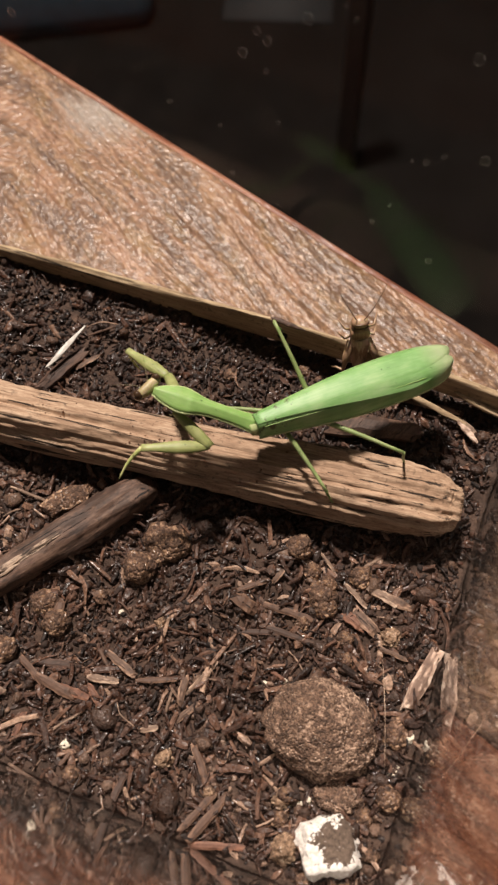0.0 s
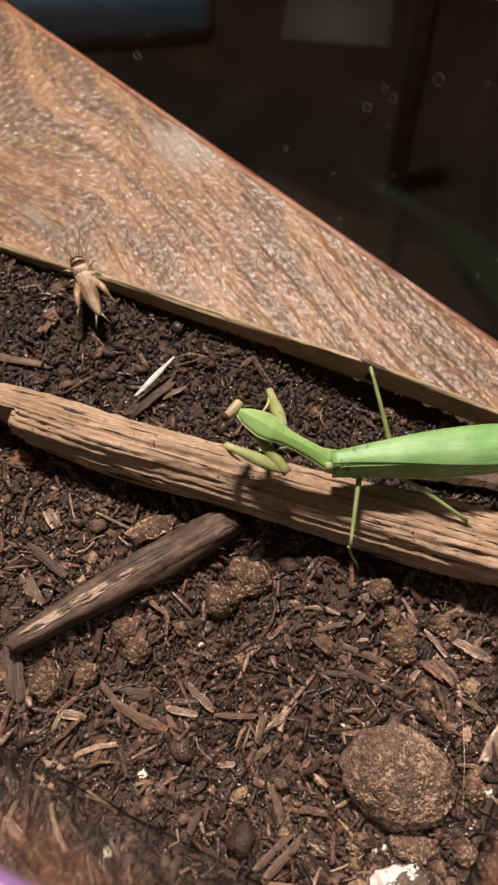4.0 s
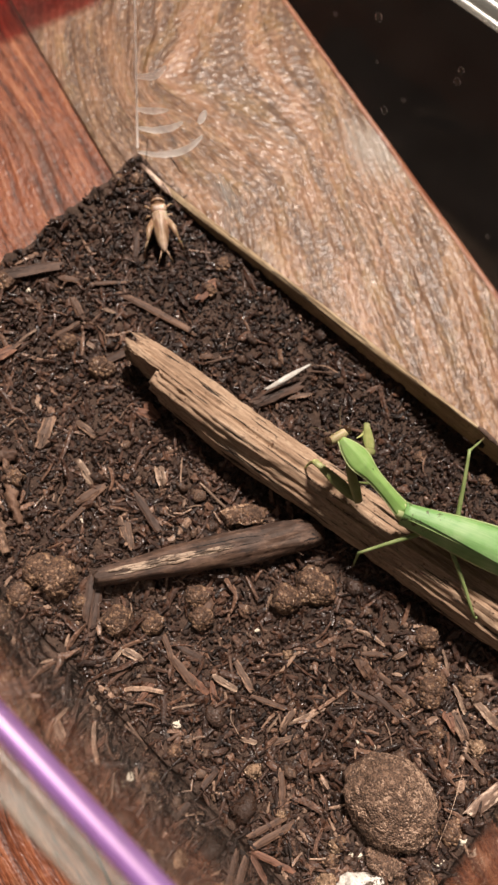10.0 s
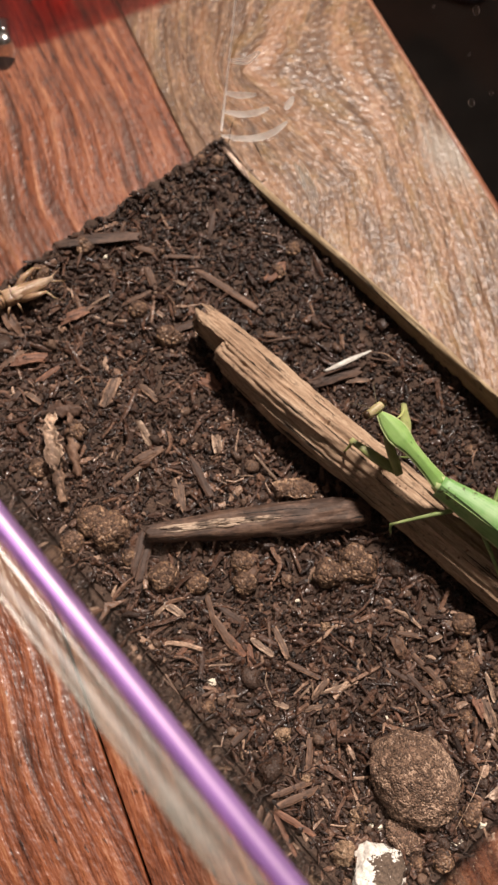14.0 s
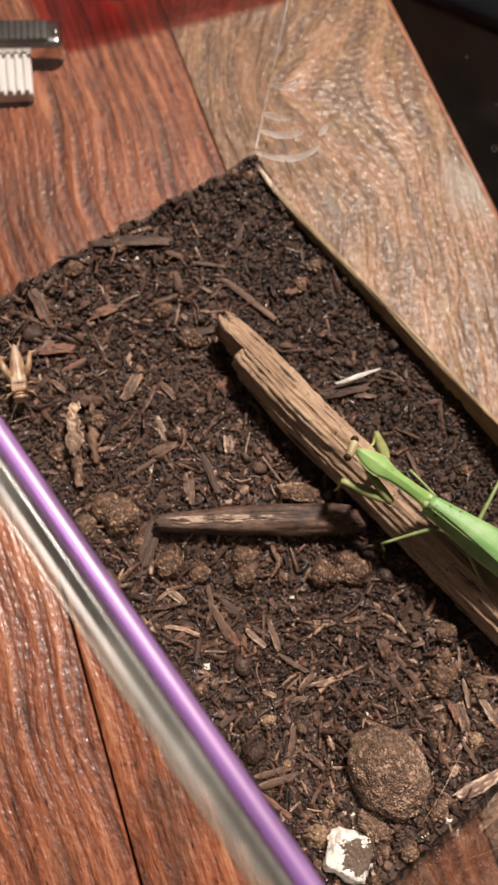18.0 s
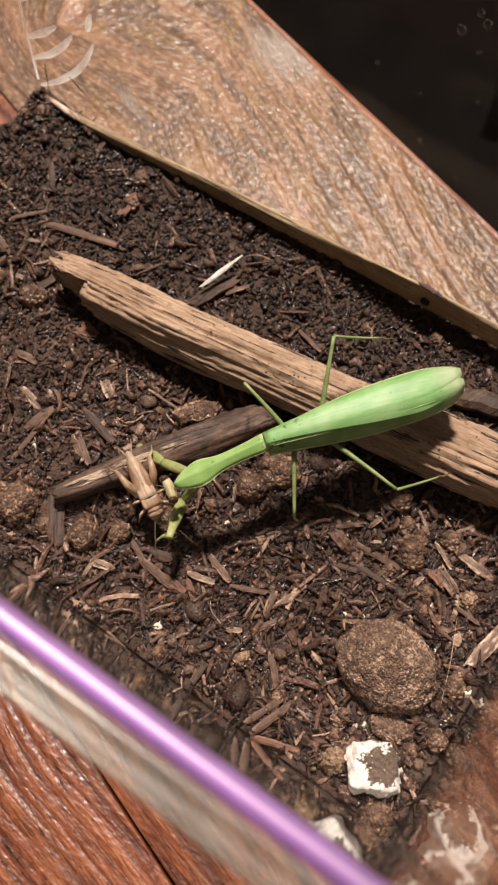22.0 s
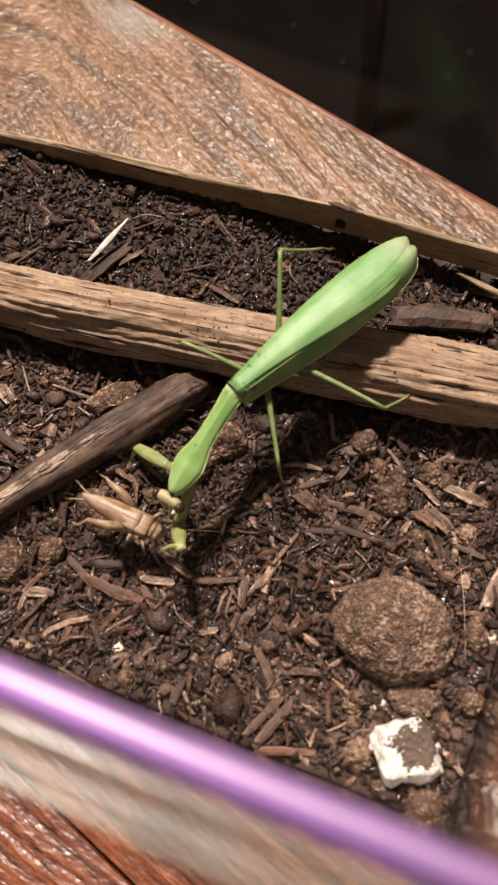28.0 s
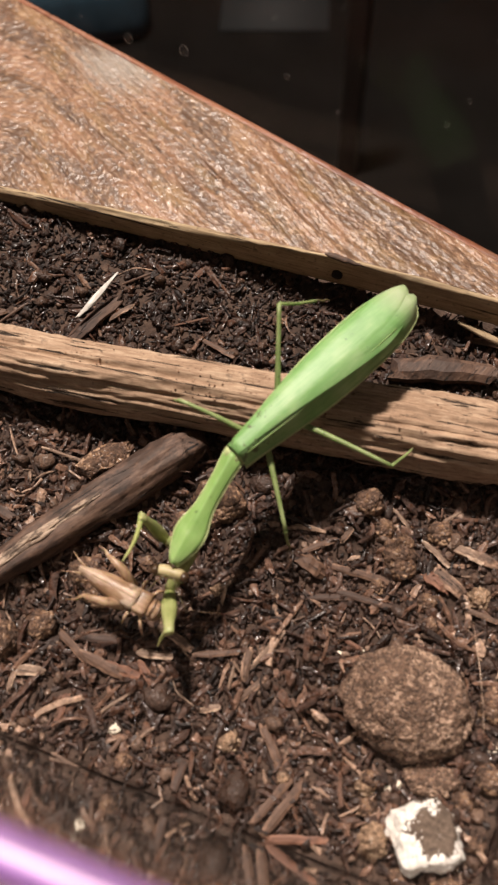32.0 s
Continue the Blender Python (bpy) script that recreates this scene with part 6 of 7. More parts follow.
# ---- things on the table, outside the tub ----
def build_red_box():
    ob = thing("red_box", "translucent red plastic food box on the table", "box", pose(-0.2265, 0.076, 0, 0, 0, -14.6))
    bm = bmesh.new()
    def ring(z, o):
        r, x0, x1, y0, y1 = 0.010, -0.11 - o, o, -o, 0.15 + o
        out = []
        for cx, cy, a0 in ((x1 - r, y1 - r, 0), (x0 + r, y1 - r, 90), (x0 + r, y0 + r, 180), (x1 - r, y0 + r, 270)):
            out += [(cx + r * math.cos(radians(a0 + 15 * k)), cy + r * math.sin(radians(a0 + 15 * k)), z) for k in range(7)]
        return out
    loft(bm, [ring(0.0005, -0.004), ring(0.004, -0.0006), ring(0.040, 0.002)], caps=False)
    loft(bm, [ring(0.040, 0.0006), ring(0.005, -0.002), ring(0.0022, -0.005)], caps=False)
    part("side_wall", bm, M_REDCLEAR, ob)
    bm = bmesh.new()
    loft(bm, [ring(0.0004, -0.0045), ring(0.0020, -0.0045)])
    part("base", bm, M_REDCLEAR, ob)
    bm = bmesh.new()
    loft(bm, [ring(0.0398, 0.0022), ring(0.0398, 0.0045), ring(0.0420, 0.0045), ring(0.0420, 0.0022), ring(0.0398, 0.0022)], caps=False)
    part("rim", bm, M_REDCLEAR, ob)


def build_tool():
    """A black knurled grip in a bright metal frame."""
    ob = thing("pocket_tool", "black knurled pocket tool with a chrome frame", "tool", pose(-0.2225, 0.0500, 0, 0, 0, 60))
    bm = bmesh.new()
    box(bm, -0.030, 0.0095, -0.0062, 0.0062, 0.001, 0.0100, 0.0028)
    part("frame", bm, M_CHROME, ob, "bright chrome frame")
    bm = bmesh.new()
    box(bm, -0.028, 0.0045, -0.0050, 0.0042, 0.0088, 0.0112, 0.0010)
    grip = part("grip", bm, M_BLACK, ob, "black rubber grip")
    for i in range(14):
        for j in range(5):
            bm = bmesh.new()
            bmesh.ops.create_cone(bm, segments=4, radius1=0.0008, radius2=0.0003, depth=0.0006, cap_ends=True, matrix=Matrix.Translation((-0.0265 + i * 0.0022, -0.0040 + j * 0.0018, 0.01145)))
            part("knurl", bm, M_BLACK, grip, smooth=False)
    bm = bmesh.new()
    bmesh.ops.create_cone(bm, segments=18, radius1=0.0016, radius2=0.0012, depth=0.0012, cap_ends=True, matrix=Matrix.Translation((0.0070, -0.0010, 0.0104)))
    part("rivet", bm, M_CHROME, ob, "round chrome rivet")
    ob = thing("ridged_clip", "silvery white ridged plastic clip on the table", "clip", pose(-0.2095, 0.0325, 0, 0, 0, -28))
    bm = bmesh.new()
    box(bm, -0.020, 0.0035, -0.0085, 0.0065, 0.0006, 0.0050, 0.0012)
    part("body", bm, M_SILVER, ob)
    for j in range(5):
        bm = bmesh.new()
        box(bm, -0.0195, 0.0032, -0.0078 + j * 0.0029, -0.0062 + j * 0.0029, 0.0046, 0.0064, 0.0005)
        part("ridge", bm, M_SILVER, ob)


def build_far_things():
    """Things past the table's edge; their dimness is put into the colours."""
    ob = thing("cushion", "dark blue cloth cushion on the ground, shade put into its colour", "cushion", pose(-0.62, 1.02, -0.66, 0, 0, 28))
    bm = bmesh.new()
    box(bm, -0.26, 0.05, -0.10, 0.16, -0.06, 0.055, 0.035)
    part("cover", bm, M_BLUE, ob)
    ob = thing("paper_sheet", "grey paper sheet on the dark ground, dimmed near black in colour", "paper", pose(-0.385, 1.115, -0.7185, 0, 0, 17))
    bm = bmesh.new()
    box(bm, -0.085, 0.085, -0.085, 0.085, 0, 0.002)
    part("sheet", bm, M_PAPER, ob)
    # Slim upright built for a faint streak, its dimness held in the colour.
    ob = thing("wooden_post", "slim brown upright post, the dark put into its colour", "post", pose(-0.17, 0.80, -0.72))
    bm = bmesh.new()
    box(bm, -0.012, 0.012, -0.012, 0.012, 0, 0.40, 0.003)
    part("shaft", bm, M_POST_SHADED, ob)


build_red_box()
build_tool()
build_far_things()


def build_spots():
    """Dried water spots on the inside of the back wall."""
    rng = random.Random(4)
    bm = bmesh.new()
    for n in range(60):
        x, z = rng.uniform(X0 + 0.015, X1 - 0.01), rng.uniform(0.055, 0.110)
        r = rng.uniform(0.0003, 0.0010)
        y = Y1 + DRAFT * (z - SOIL) - 0.00015
        g = bmesh.ops.create_uvsphere(bm, u_segments=10, v_segments=6, radius=1.0)
        for v in g["verts"]:
            v.co = Vector((x + v.co.x * r, y + v.co.y * 0.00012, z + v.co.z * r * 1.25))
    ob = tagged(part("water_spots", bm, M_SPOT, None), "dried pale water spots on the clear wall", "water spot", kind="stuff")
    ob.visible_shadow = False


build_spots()


def motions():
    # rows: begin
    wings = [
        (0, 0.0073, 0.0416, 0.0440, 0.0405, 0.0732, 0.0418),
        (3, 0.0055, 0.0414, 0.0440, 0.0422, 0.0692, 0.0418),
        (5.5, 0.0017, 0.0415, 0.0440, 0.0408, 0.0616, 0.0428),
        (6, 0.0018, 0.0400, 0.0440, 0.0392, 0.0621, 0.0425),
        (12, -0.0039, 0.0393, 0.0440, 0.0382, 0.0528, 0.0421),
        (15.5, -0.0057, 0.0386, 0.0440, 0.0383, 0.0508, 0.0419),
        (17.5, -0.0053, 0.0369, 0.0440, 0.0369, 0.0529, 0.0423),
        (18.5, -0.0066, 0.0375, 0.0440, 0.0361, 0.0515, 0.0417),
        (19.5, -0.0062, 0.0335, 0.0440, 0.0309, 0.0585, 0.0423),
        (20.3, -0.0053, 0.0338, 0.0440, 0.0315, 0.0596, 0.0413),
        (21, -0.0072, 0.0316, 0.0440, 0.0293, 0.0579, 0.0420),
        (21.2, -0.0059, 0.0302, 0.0440, 0.0298, 0.0575, 0.0421),
        (21.3, -0.0116, 0.0202, 0.0430, 0.0173, 0.0549, 0.0442),
        (21.4, -0.0138, 0.0106, 0.0420, 0.0091, 0.0496, 0.0449),
        (22, -0.0075, 0.0146, 0.0420, 0.0204, 0.0501, 0.0451),
        (23, -0.0038, 0.0173, 0.0420, 0.0207, 0.0553, 0.0451),
        (24.5, -0.0035, 0.0162, 0.0420, 0.0184, 0.0555, 0.0450),
        (26, -0.0021, 0.0174, 0.0420, 0.0190, 0.0563, 0.0451),
        (28.5, -0.0015, 0.0190, 0.0420, 0.0190, 0.0581, 0.0450),
        (30, -0.0027, 0.0181, 0.0420, 0.0180, 0.0574, 0.0449),
        (31, -0.0016, 0.0172, 0.0420, 0.0181, 0.0569, 0.0449),
        (32, -0.0013, 0.0192, 0.0420, 0.0183, 0.0587, 0.0450),
    ]
    pronotum = [
        (0, 0.0073, 0.0416, 0.0440, -0.0135, 0.0386, 0.0498),
        (3, 0.0055, 0.0414, 0.0440, -0.0156, 0.0405, 0.0498),
        (5.5, 0.0017, 0.0415, 0.0440, -0.0190, 0.0416, 0.0497),
        (6, 0.0018, 0.0400, 0.0440, -0.0188, 0.0405, 0.0498),
        (12, -0.0039, 0.0393, 0.0440, -0.0247, 0.0397, 0.0496),
        (15.5, -0.0057, 0.0386, 0.0440, -0.0269, 0.0357, 0.0491),
        (17.5, -0.0053, 0.0369, 0.0440, -0.0257, 0.0296, 0.0469),
        (18.5, -0.0066, 0.0375, 0.0440, -0.0268, 0.0299, 0.0460),
        (19.5, -0.0062, 0.0335, 0.0440, -0.0226, 0.0192, 0.0440),
        (20.3, -0.0053, 0.0338, 0.0440, -0.0205, 0.0181, 0.0430),
        (21, -0.0072, 0.0316, 0.0440, -0.0205, 0.0143, 0.0420),
        (21.2, -0.0059, 0.0302, 0.0440, -0.0198, 0.0135, 0.0409),
        (21.3, -0.0116, 0.0202, 0.0430, -0.0179, -0.0004, 0.0382),
        (21.4, -0.0138, 0.0106, 0.0420, -0.0193, -0.0102, 0.0368),
        (22, -0.0075, 0.0146, 0.0420, -0.0193, -0.0034, 0.0368),
        (23, -0.0038, 0.0173, 0.0420, -0.0117, -0.0025, 0.0369),
        (24.5, -0.0035, 0.0162, 0.0420, -0.0104, -0.0037, 0.0359),
        (26, -0.0021, 0.0174, 0.0420, -0.0046, -0.0035, 0.0361),
        (28.5, -0.0015, 0.0190, 0.0420, -0.0061, -0.0014, 0.0360),
        (30, -0.0027, 0.0181, 0.0420, -0.0065, -0.0026, 0.0359),
        (31, -0.0016, 0.0172, 0.0420, -0.0060, -0.0036, 0.0357),
        (32, -0.0013, 0.0192, 0.0420, -0.0053, -0.0015, 0.0359),
    ]
    head = [
        (0, -0.0141, 0.0385, 0.0500, -0.0173, 0.0397, 0.0499),
        (3, -0.0161, 0.0405, 0.0499, -0.0195, 0.0411, 0.0498),
        (5.5, -0.0196, 0.0416, 0.0499, -0.0229, 0.0427, 0.0498),
        (6, -0.0194, 0.0405, 0.0499, -0.0226, 0.0417, 0.0498),
        (12, -0.0252, 0.0397, 0.0498, -0.0287, 0.0402, 0.0496),
        (15.5, -0.0275, 0.0356, 0.0492, -0.0309, 0.0352, 0.0490),
        (17.5, -0.0263, 0.0294, 0.0470, -0.0293, 0.0278, 0.0466),
        (18.5, -0.0274, 0.0298, 0.0461, -0.0303, 0.0281, 0.0456),
        (19.5, -0.0230, 0.0188, 0.0440, -0.0258, 0.0168, 0.0434),
        (20.3, -0.0209, 0.0176, 0.0429, -0.0233, 0.0153, 0.0421),
        (21, -0.0209, 0.0138, 0.0419, -0.0234, 0.0117, 0.0410),
        (21.2, -0.0202, 0.0130, 0.0408, -0.0225, 0.0105, 0.0397),
        (21.3, -0.0181, -0.0010, 0.0381, -0.0187, -0.0043, 0.0375),
        (21.4, -0.0195, -0.0108, 0.0367, -0.0205, -0.0138, 0.0352),
        (22, -0.0196, -0.0039, 0.0366, -0.0213, -0.0066, 0.0355),
        (23, -0.0119, -0.0031, 0.0367, -0.0131, -0.0060, 0.0355),
        (24.5, -0.0106, -0.0043, 0.0357, -0.0120, -0.0072, 0.0343),
        (26, -0.0047, -0.0041, 0.0360, -0.0054, -0.0072, 0.0349),
        (28.5, -0.0063, -0.0019, 0.0358, -0.0071, -0.0051, 0.0347),
        (30, -0.0066, -0.0032, 0.0357, -0.0074, -0.0063, 0.0344),
        (31, -0.0060, -0.0040, 0.0355, -0.0064, -0.0072, 0.0340),
        (32, -0.0055, -0.0021, 0.0357, -0.0053, -0.0053, 0.0344),
    ]
    coxa_l = [
        (0, -0.0091, 0.0376, 0.0464, 0.0001, 0.0340, 0.0428),
        (3, -0.0113, 0.0392, 0.0464, -0.0018, 0.0359, 0.0432),
        (5.5, -0.0149, 0.0399, 0.0464, -0.0069, 0.0356, 0.0414),
        (6, -0.0148, 0.0388, 0.0464, -0.0069, 0.0352, 0.0405),
        (12, -0.0206, 0.0380, 0.0463, -0.0134, 0.0358, 0.0391),
        (15.5, -0.0224, 0.0347, 0.0458, -0.0136, 0.0340, 0.0400),
        (17.5, -0.0211, 0.0294, 0.0442, -0.0114, 0.0306, 0.0403),
        (18.5, -0.0222, 0.0299, 0.0434, -0.0123, 0.0308, 0.0402),
        (19.5, -0.0183, 0.0208, 0.0418, -0.0097, 0.0266, 0.0405),
        (20.3, -0.0163, 0.0200, 0.0410, -0.0068, 0.0247, 0.0416),
        (21, -0.0166, 0.0167, 0.0402, -0.0070, 0.0213, 0.0404),
        (21.2, -0.0159, 0.0157, 0.0393, -0.0070, 0.0205, 0.0365),
        (21.3, -0.0151, 0.0032, 0.0370, -0.0177, -0.0046, 0.0299),
        (21.4, -0.0167, -0.0066, 0.0357, -0.0172, -0.0077, 0.0252),
        (22, -0.0156, -0.0007, 0.0356, -0.0193, -0.0026, 0.0259),
        (23, -0.0086, 0.0009, 0.0357, -0.0123, -0.0017, 0.0261),
        (24.5, -0.0076, -0.0002, 0.0349, -0.0091, -0.0015, 0.0245),
        (26, -0.0026, 0.0004, 0.0351, -0.0030, -0.0045, 0.0257),
        (28.5, -0.0037, 0.0023, 0.0350, -0.0056, -0.0046, 0.0271),
        (30, -0.0042, 0.0012, 0.0349, -0.0064, -0.0032, 0.0254),
        (31, -0.0036, 0.0002, 0.0347, -0.0041, -0.0021, 0.0244),
        (32, -0.0030, 0.0022, 0.0349, -0.0064, -0.0043, 0.0270),
    ]
    femur_l = [
        (0, 0.0001, 0.0340, 0.0428, -0.0123, 0.0278, 0.0452),
        (3, -0.0018, 0.0359, 0.0432, -0.0153, 0.0335, 0.0466),
        (5.5, -0.0069, 0.0356, 0.0414, -0.0205, 0.0363, 0.0443),
        (6, -0.0069, 0.0352, 0.0405, -0.0207, 0.0360, 0.0425),
        (12, -0.0134, 0.0358, 0.0391, -0.0272, 0.0344, 0.0401),
        (15.5, -0.0136, 0.0340, 0.0400, -0.0269, 0.0293, 0.0403),
        (17.5, -0.0114, 0.0306, 0.0403, -0.0237, 0.0238, 0.0395),
        (18.5, -0.0123, 0.0308, 0.0402, -0.0247, 0.0244, 0.0389),
        (19.5, -0.0097, 0.0266, 0.0405, -0.0186, 0.0160, 0.0379),
        (20.3, -0.0068, 0.0247, 0.0416, -0.0156, 0.0139, 0.0395),
        (21, -0.0070, 0.0213, 0.0404, -0.0163, 0.0108, 0.0390),
        (21.2, -0.0070, 0.0205, 0.0365, -0.0158, 0.0095, 0.0350),
        (21.3, -0.0177, -0.0046, 0.0299, -0.0092, -0.0149, 0.0340),
        (21.4, -0.0172, -0.0077, 0.0252, -0.0093, -0.0180, 0.0302),
        (22, -0.0193, -0.0026, 0.0259, -0.0146, -0.0132, 0.0333),
        (23, -0.0123, -0.0017, 0.0261, -0.0077, -0.0147, 0.0232),
        (24.5, -0.0091, -0.0015, 0.0245, -0.0051, -0.0148, 0.0217),
        (26, -0.0030, -0.0045, 0.0257, 0.0035, -0.0114, 0.0359),
        (28.5, -0.0056, -0.0046, 0.0271, -0.0005, -0.0115, 0.0380),
        (30, -0.0064, -0.0032, 0.0254, 0.0002, -0.0096, 0.0360),
        (31, -0.0041, -0.0021, 0.0244, 0.0017, -0.0081, 0.0356),
        (32, -0.0064, -0.0043, 0.0270, -0.0015, -0.0132, 0.0365),
    ]
    tibia_l = [
        (0, -0.0123, 0.0278, 0.0452, -0.0153, 0.0215, 0.0403),
        (3, -0.0153, 0.0335, 0.0466, -0.0111, 0.0299, 0.0400),
        (5.5, -0.0205, 0.0363, 0.0443, -0.0213, 0.0369, 0.0359),
        (6, -0.0207, 0.0360, 0.0425, -0.0193, 0.0366, 0.0343),
        (12, -0.0272, 0.0344, 0.0401, -0.0282, 0.0315, 0.0320),
        (15.5, -0.0269, 0.0293, 0.0403, -0.0264, 0.0286, 0.0318),
        (17.5, -0.0237, 0.0238, 0.0395, -0.0238, 0.0235, 0.0310),
        (18.5, -0.0247, 0.0244, 0.0389, -0.0240, 0.0244, 0.0305),
        (19.5, -0.0186, 0.0160, 0.0379, -0.0168, 0.0189, 0.0303),
        (20.3, -0.0156, 0.0139, 0.0395, -0.0139, 0.0172, 0.0320),
        (21, -0.0163, 0.0108, 0.0390, -0.0148, 0.0132, 0.0312),
        (21.2, -0.0158, 0.0095, 0.0350, -0.0143, 0.0121, 0.0272),
        (21.3, -0.0092, -0.0149, 0.0340, -0.0139, -0.0110, 0.0281),
        (21.4, -0.0093, -0.0180, 0.0302, -0.0143, -0.0191, 0.0233),
        (22, -0.0146, -0.0132, 0.0333, -0.0184, -0.0150, 0.0258),
        (23, -0.0077, -0.0147, 0.0232, -0.0077, -0.0121, 0.0313),
        (24.5, -0.0051, -0.0148, 0.0217, -0.0067, -0.0128, 0.0299),
        (26, 0.0035, -0.0114, 0.0359, -0.0009, -0.0122, 0.0285),
        (28.5, -0.0005, -0.0115, 0.0380, -0.0056, -0.0118, 0.0310),
        (30, 0.0002, -0.0096, 0.0360, -0.0054, -0.0108, 0.0295),
        (31, 0.0017, -0.0081, 0.0356, -0.0040, -0.0101, 0.0292),
        (32, -0.0015, -0.0132, 0.0365, -0.0041, -0.0149, 0.0284),
    ]
    coxa_r = [
        (0, -0.0095, 0.0407, 0.0464, -0.0152, 0.0471, 0.0406),
        (3, -0.0114, 0.0423, 0.0464, -0.0074, 0.0464, 0.0375),
        (5.5, -0.0150, 0.0429, 0.0464, -0.0131, 0.0484, 0.0382),
        (6, -0.0148, 0.0417, 0.0464, -0.0130, 0.0468, 0.0381),
        (12, -0.0206, 0.0410, 0.0463, -0.0193, 0.0473, 0.0388),
        (15.5, -0.0228, 0.0377, 0.0458, -0.0199, 0.0416, 0.0368),
        (17.5, -0.0222, 0.0323, 0.0442, -0.0211, 0.0390, 0.0366),
        (18.5, -0.0234, 0.0328, 0.0434, -0.0219, 0.0385, 0.0353),
        (19.5, -0.0204, 0.0231, 0.0418, -0.0191, 0.0301, 0.0346),
        (20.3, -0.0186, 0.0222, 0.0410, -0.0159, 0.0309, 0.0363),
        (21, -0.0192, 0.0186, 0.0402, -0.0157, 0.0278, 0.0372),
        (21.2, -0.0183, 0.0177, 0.0393, -0.0155, 0.0267, 0.0354),
        (21.3, -0.0181, 0.0041, 0.0370, -0.0213, -0.0017, 0.0284),
        (21.4, -0.0197, -0.0058, 0.0357, -0.0236, -0.0068, 0.0259),
        (22, -0.0182, 0.0010, 0.0356, -0.0271, 0.0008, 0.0298),
        (23, -0.0116, 0.0020, 0.0357, -0.0194, 0.0025, 0.0287),
        (24.5, -0.0106, 0.0007, 0.0349, -0.0141, -0.0033, 0.0257),
        (26, -0.0057, 0.0008, 0.0351, -0.0114, -0.0004, 0.0262),
        (28.5, -0.0068, 0.0029, 0.0350, -0.0115, 0.0063, 0.0262),
        (30, -0.0074, 0.0017, 0.0349, -0.0127, 0.0043, 0.0262),
        (31, -0.0066, 0.0009, 0.0347, -0.0112, 0.0040, 0.0258),
        (32, -0.0062, 0.0028, 0.0349, -0.0103, 0.0047, 0.0254),
    ]
    femur_r = [
        (0, -0.0152, 0.0471, 0.0406, -0.0277, 0.0517, 0.0370),
        (3, -0.0074, 0.0464, 0.0375, -0.0165, 0.0563, 0.0344),
        (5.5, -0.0131, 0.0484, 0.0382, -0.0202, 0.0575, 0.0310),
        (6, -0.0130, 0.0468, 0.0381, -0.0191, 0.0567, 0.0313),
        (12, -0.0193, 0.0473, 0.0388, -0.0257, 0.0550, 0.0297),
        (15.5, -0.0199, 0.0416, 0.0368, -0.0285, 0.0508, 0.0313),
        (17.5, -0.0211, 0.0390, 0.0366, -0.0304, 0.0446, 0.0281),
        (18.5, -0.0219, 0.0385, 0.0353, -0.0307, 0.0453, 0.0271),
        (19.5, -0.0191, 0.0301, 0.0346, -0.0298, 0.0328, 0.0260),
        (20.3, -0.0159, 0.0309, 0.0363, -0.0285, 0.0321, 0.0302),
        (21, -0.0157, 0.0278, 0.0372, -0.0286, 0.0260, 0.0317),
        (21.2, -0.0155, 0.0267, 0.0354, -0.0285, 0.0241, 0.0304),
        (21.3, -0.0213, -0.0017, 0.0284, -0.0238, -0.0111, 0.0380),
        (21.4, -0.0236, -0.0068, 0.0259, -0.0290, -0.0156, 0.0352),
        (22, -0.0271, 0.0008, 0.0298, -0.0377, 0.0028, 0.0208),
        (23, -0.0194, 0.0025, 0.0287, -0.0310, 0.0020, 0.0207),
        (24.5, -0.0141, -0.0033, 0.0257, -0.0187, -0.0127, 0.0348),
        (26, -0.0114, -0.0004, 0.0262, -0.0131, -0.0086, 0.0371),
        (28.5, -0.0115, 0.0063, 0.0262, -0.0228, 0.0121, 0.0201),
        (30, -0.0127, 0.0043, 0.0262, -0.0162, 0.0012, 0.0392),
        (31, -0.0112, 0.0040, 0.0258, -0.0149, 0.0021, 0.0390),
        (32, -0.0103, 0.0047, 0.0254, -0.0134, 0.0037, 0.0389),
    ]
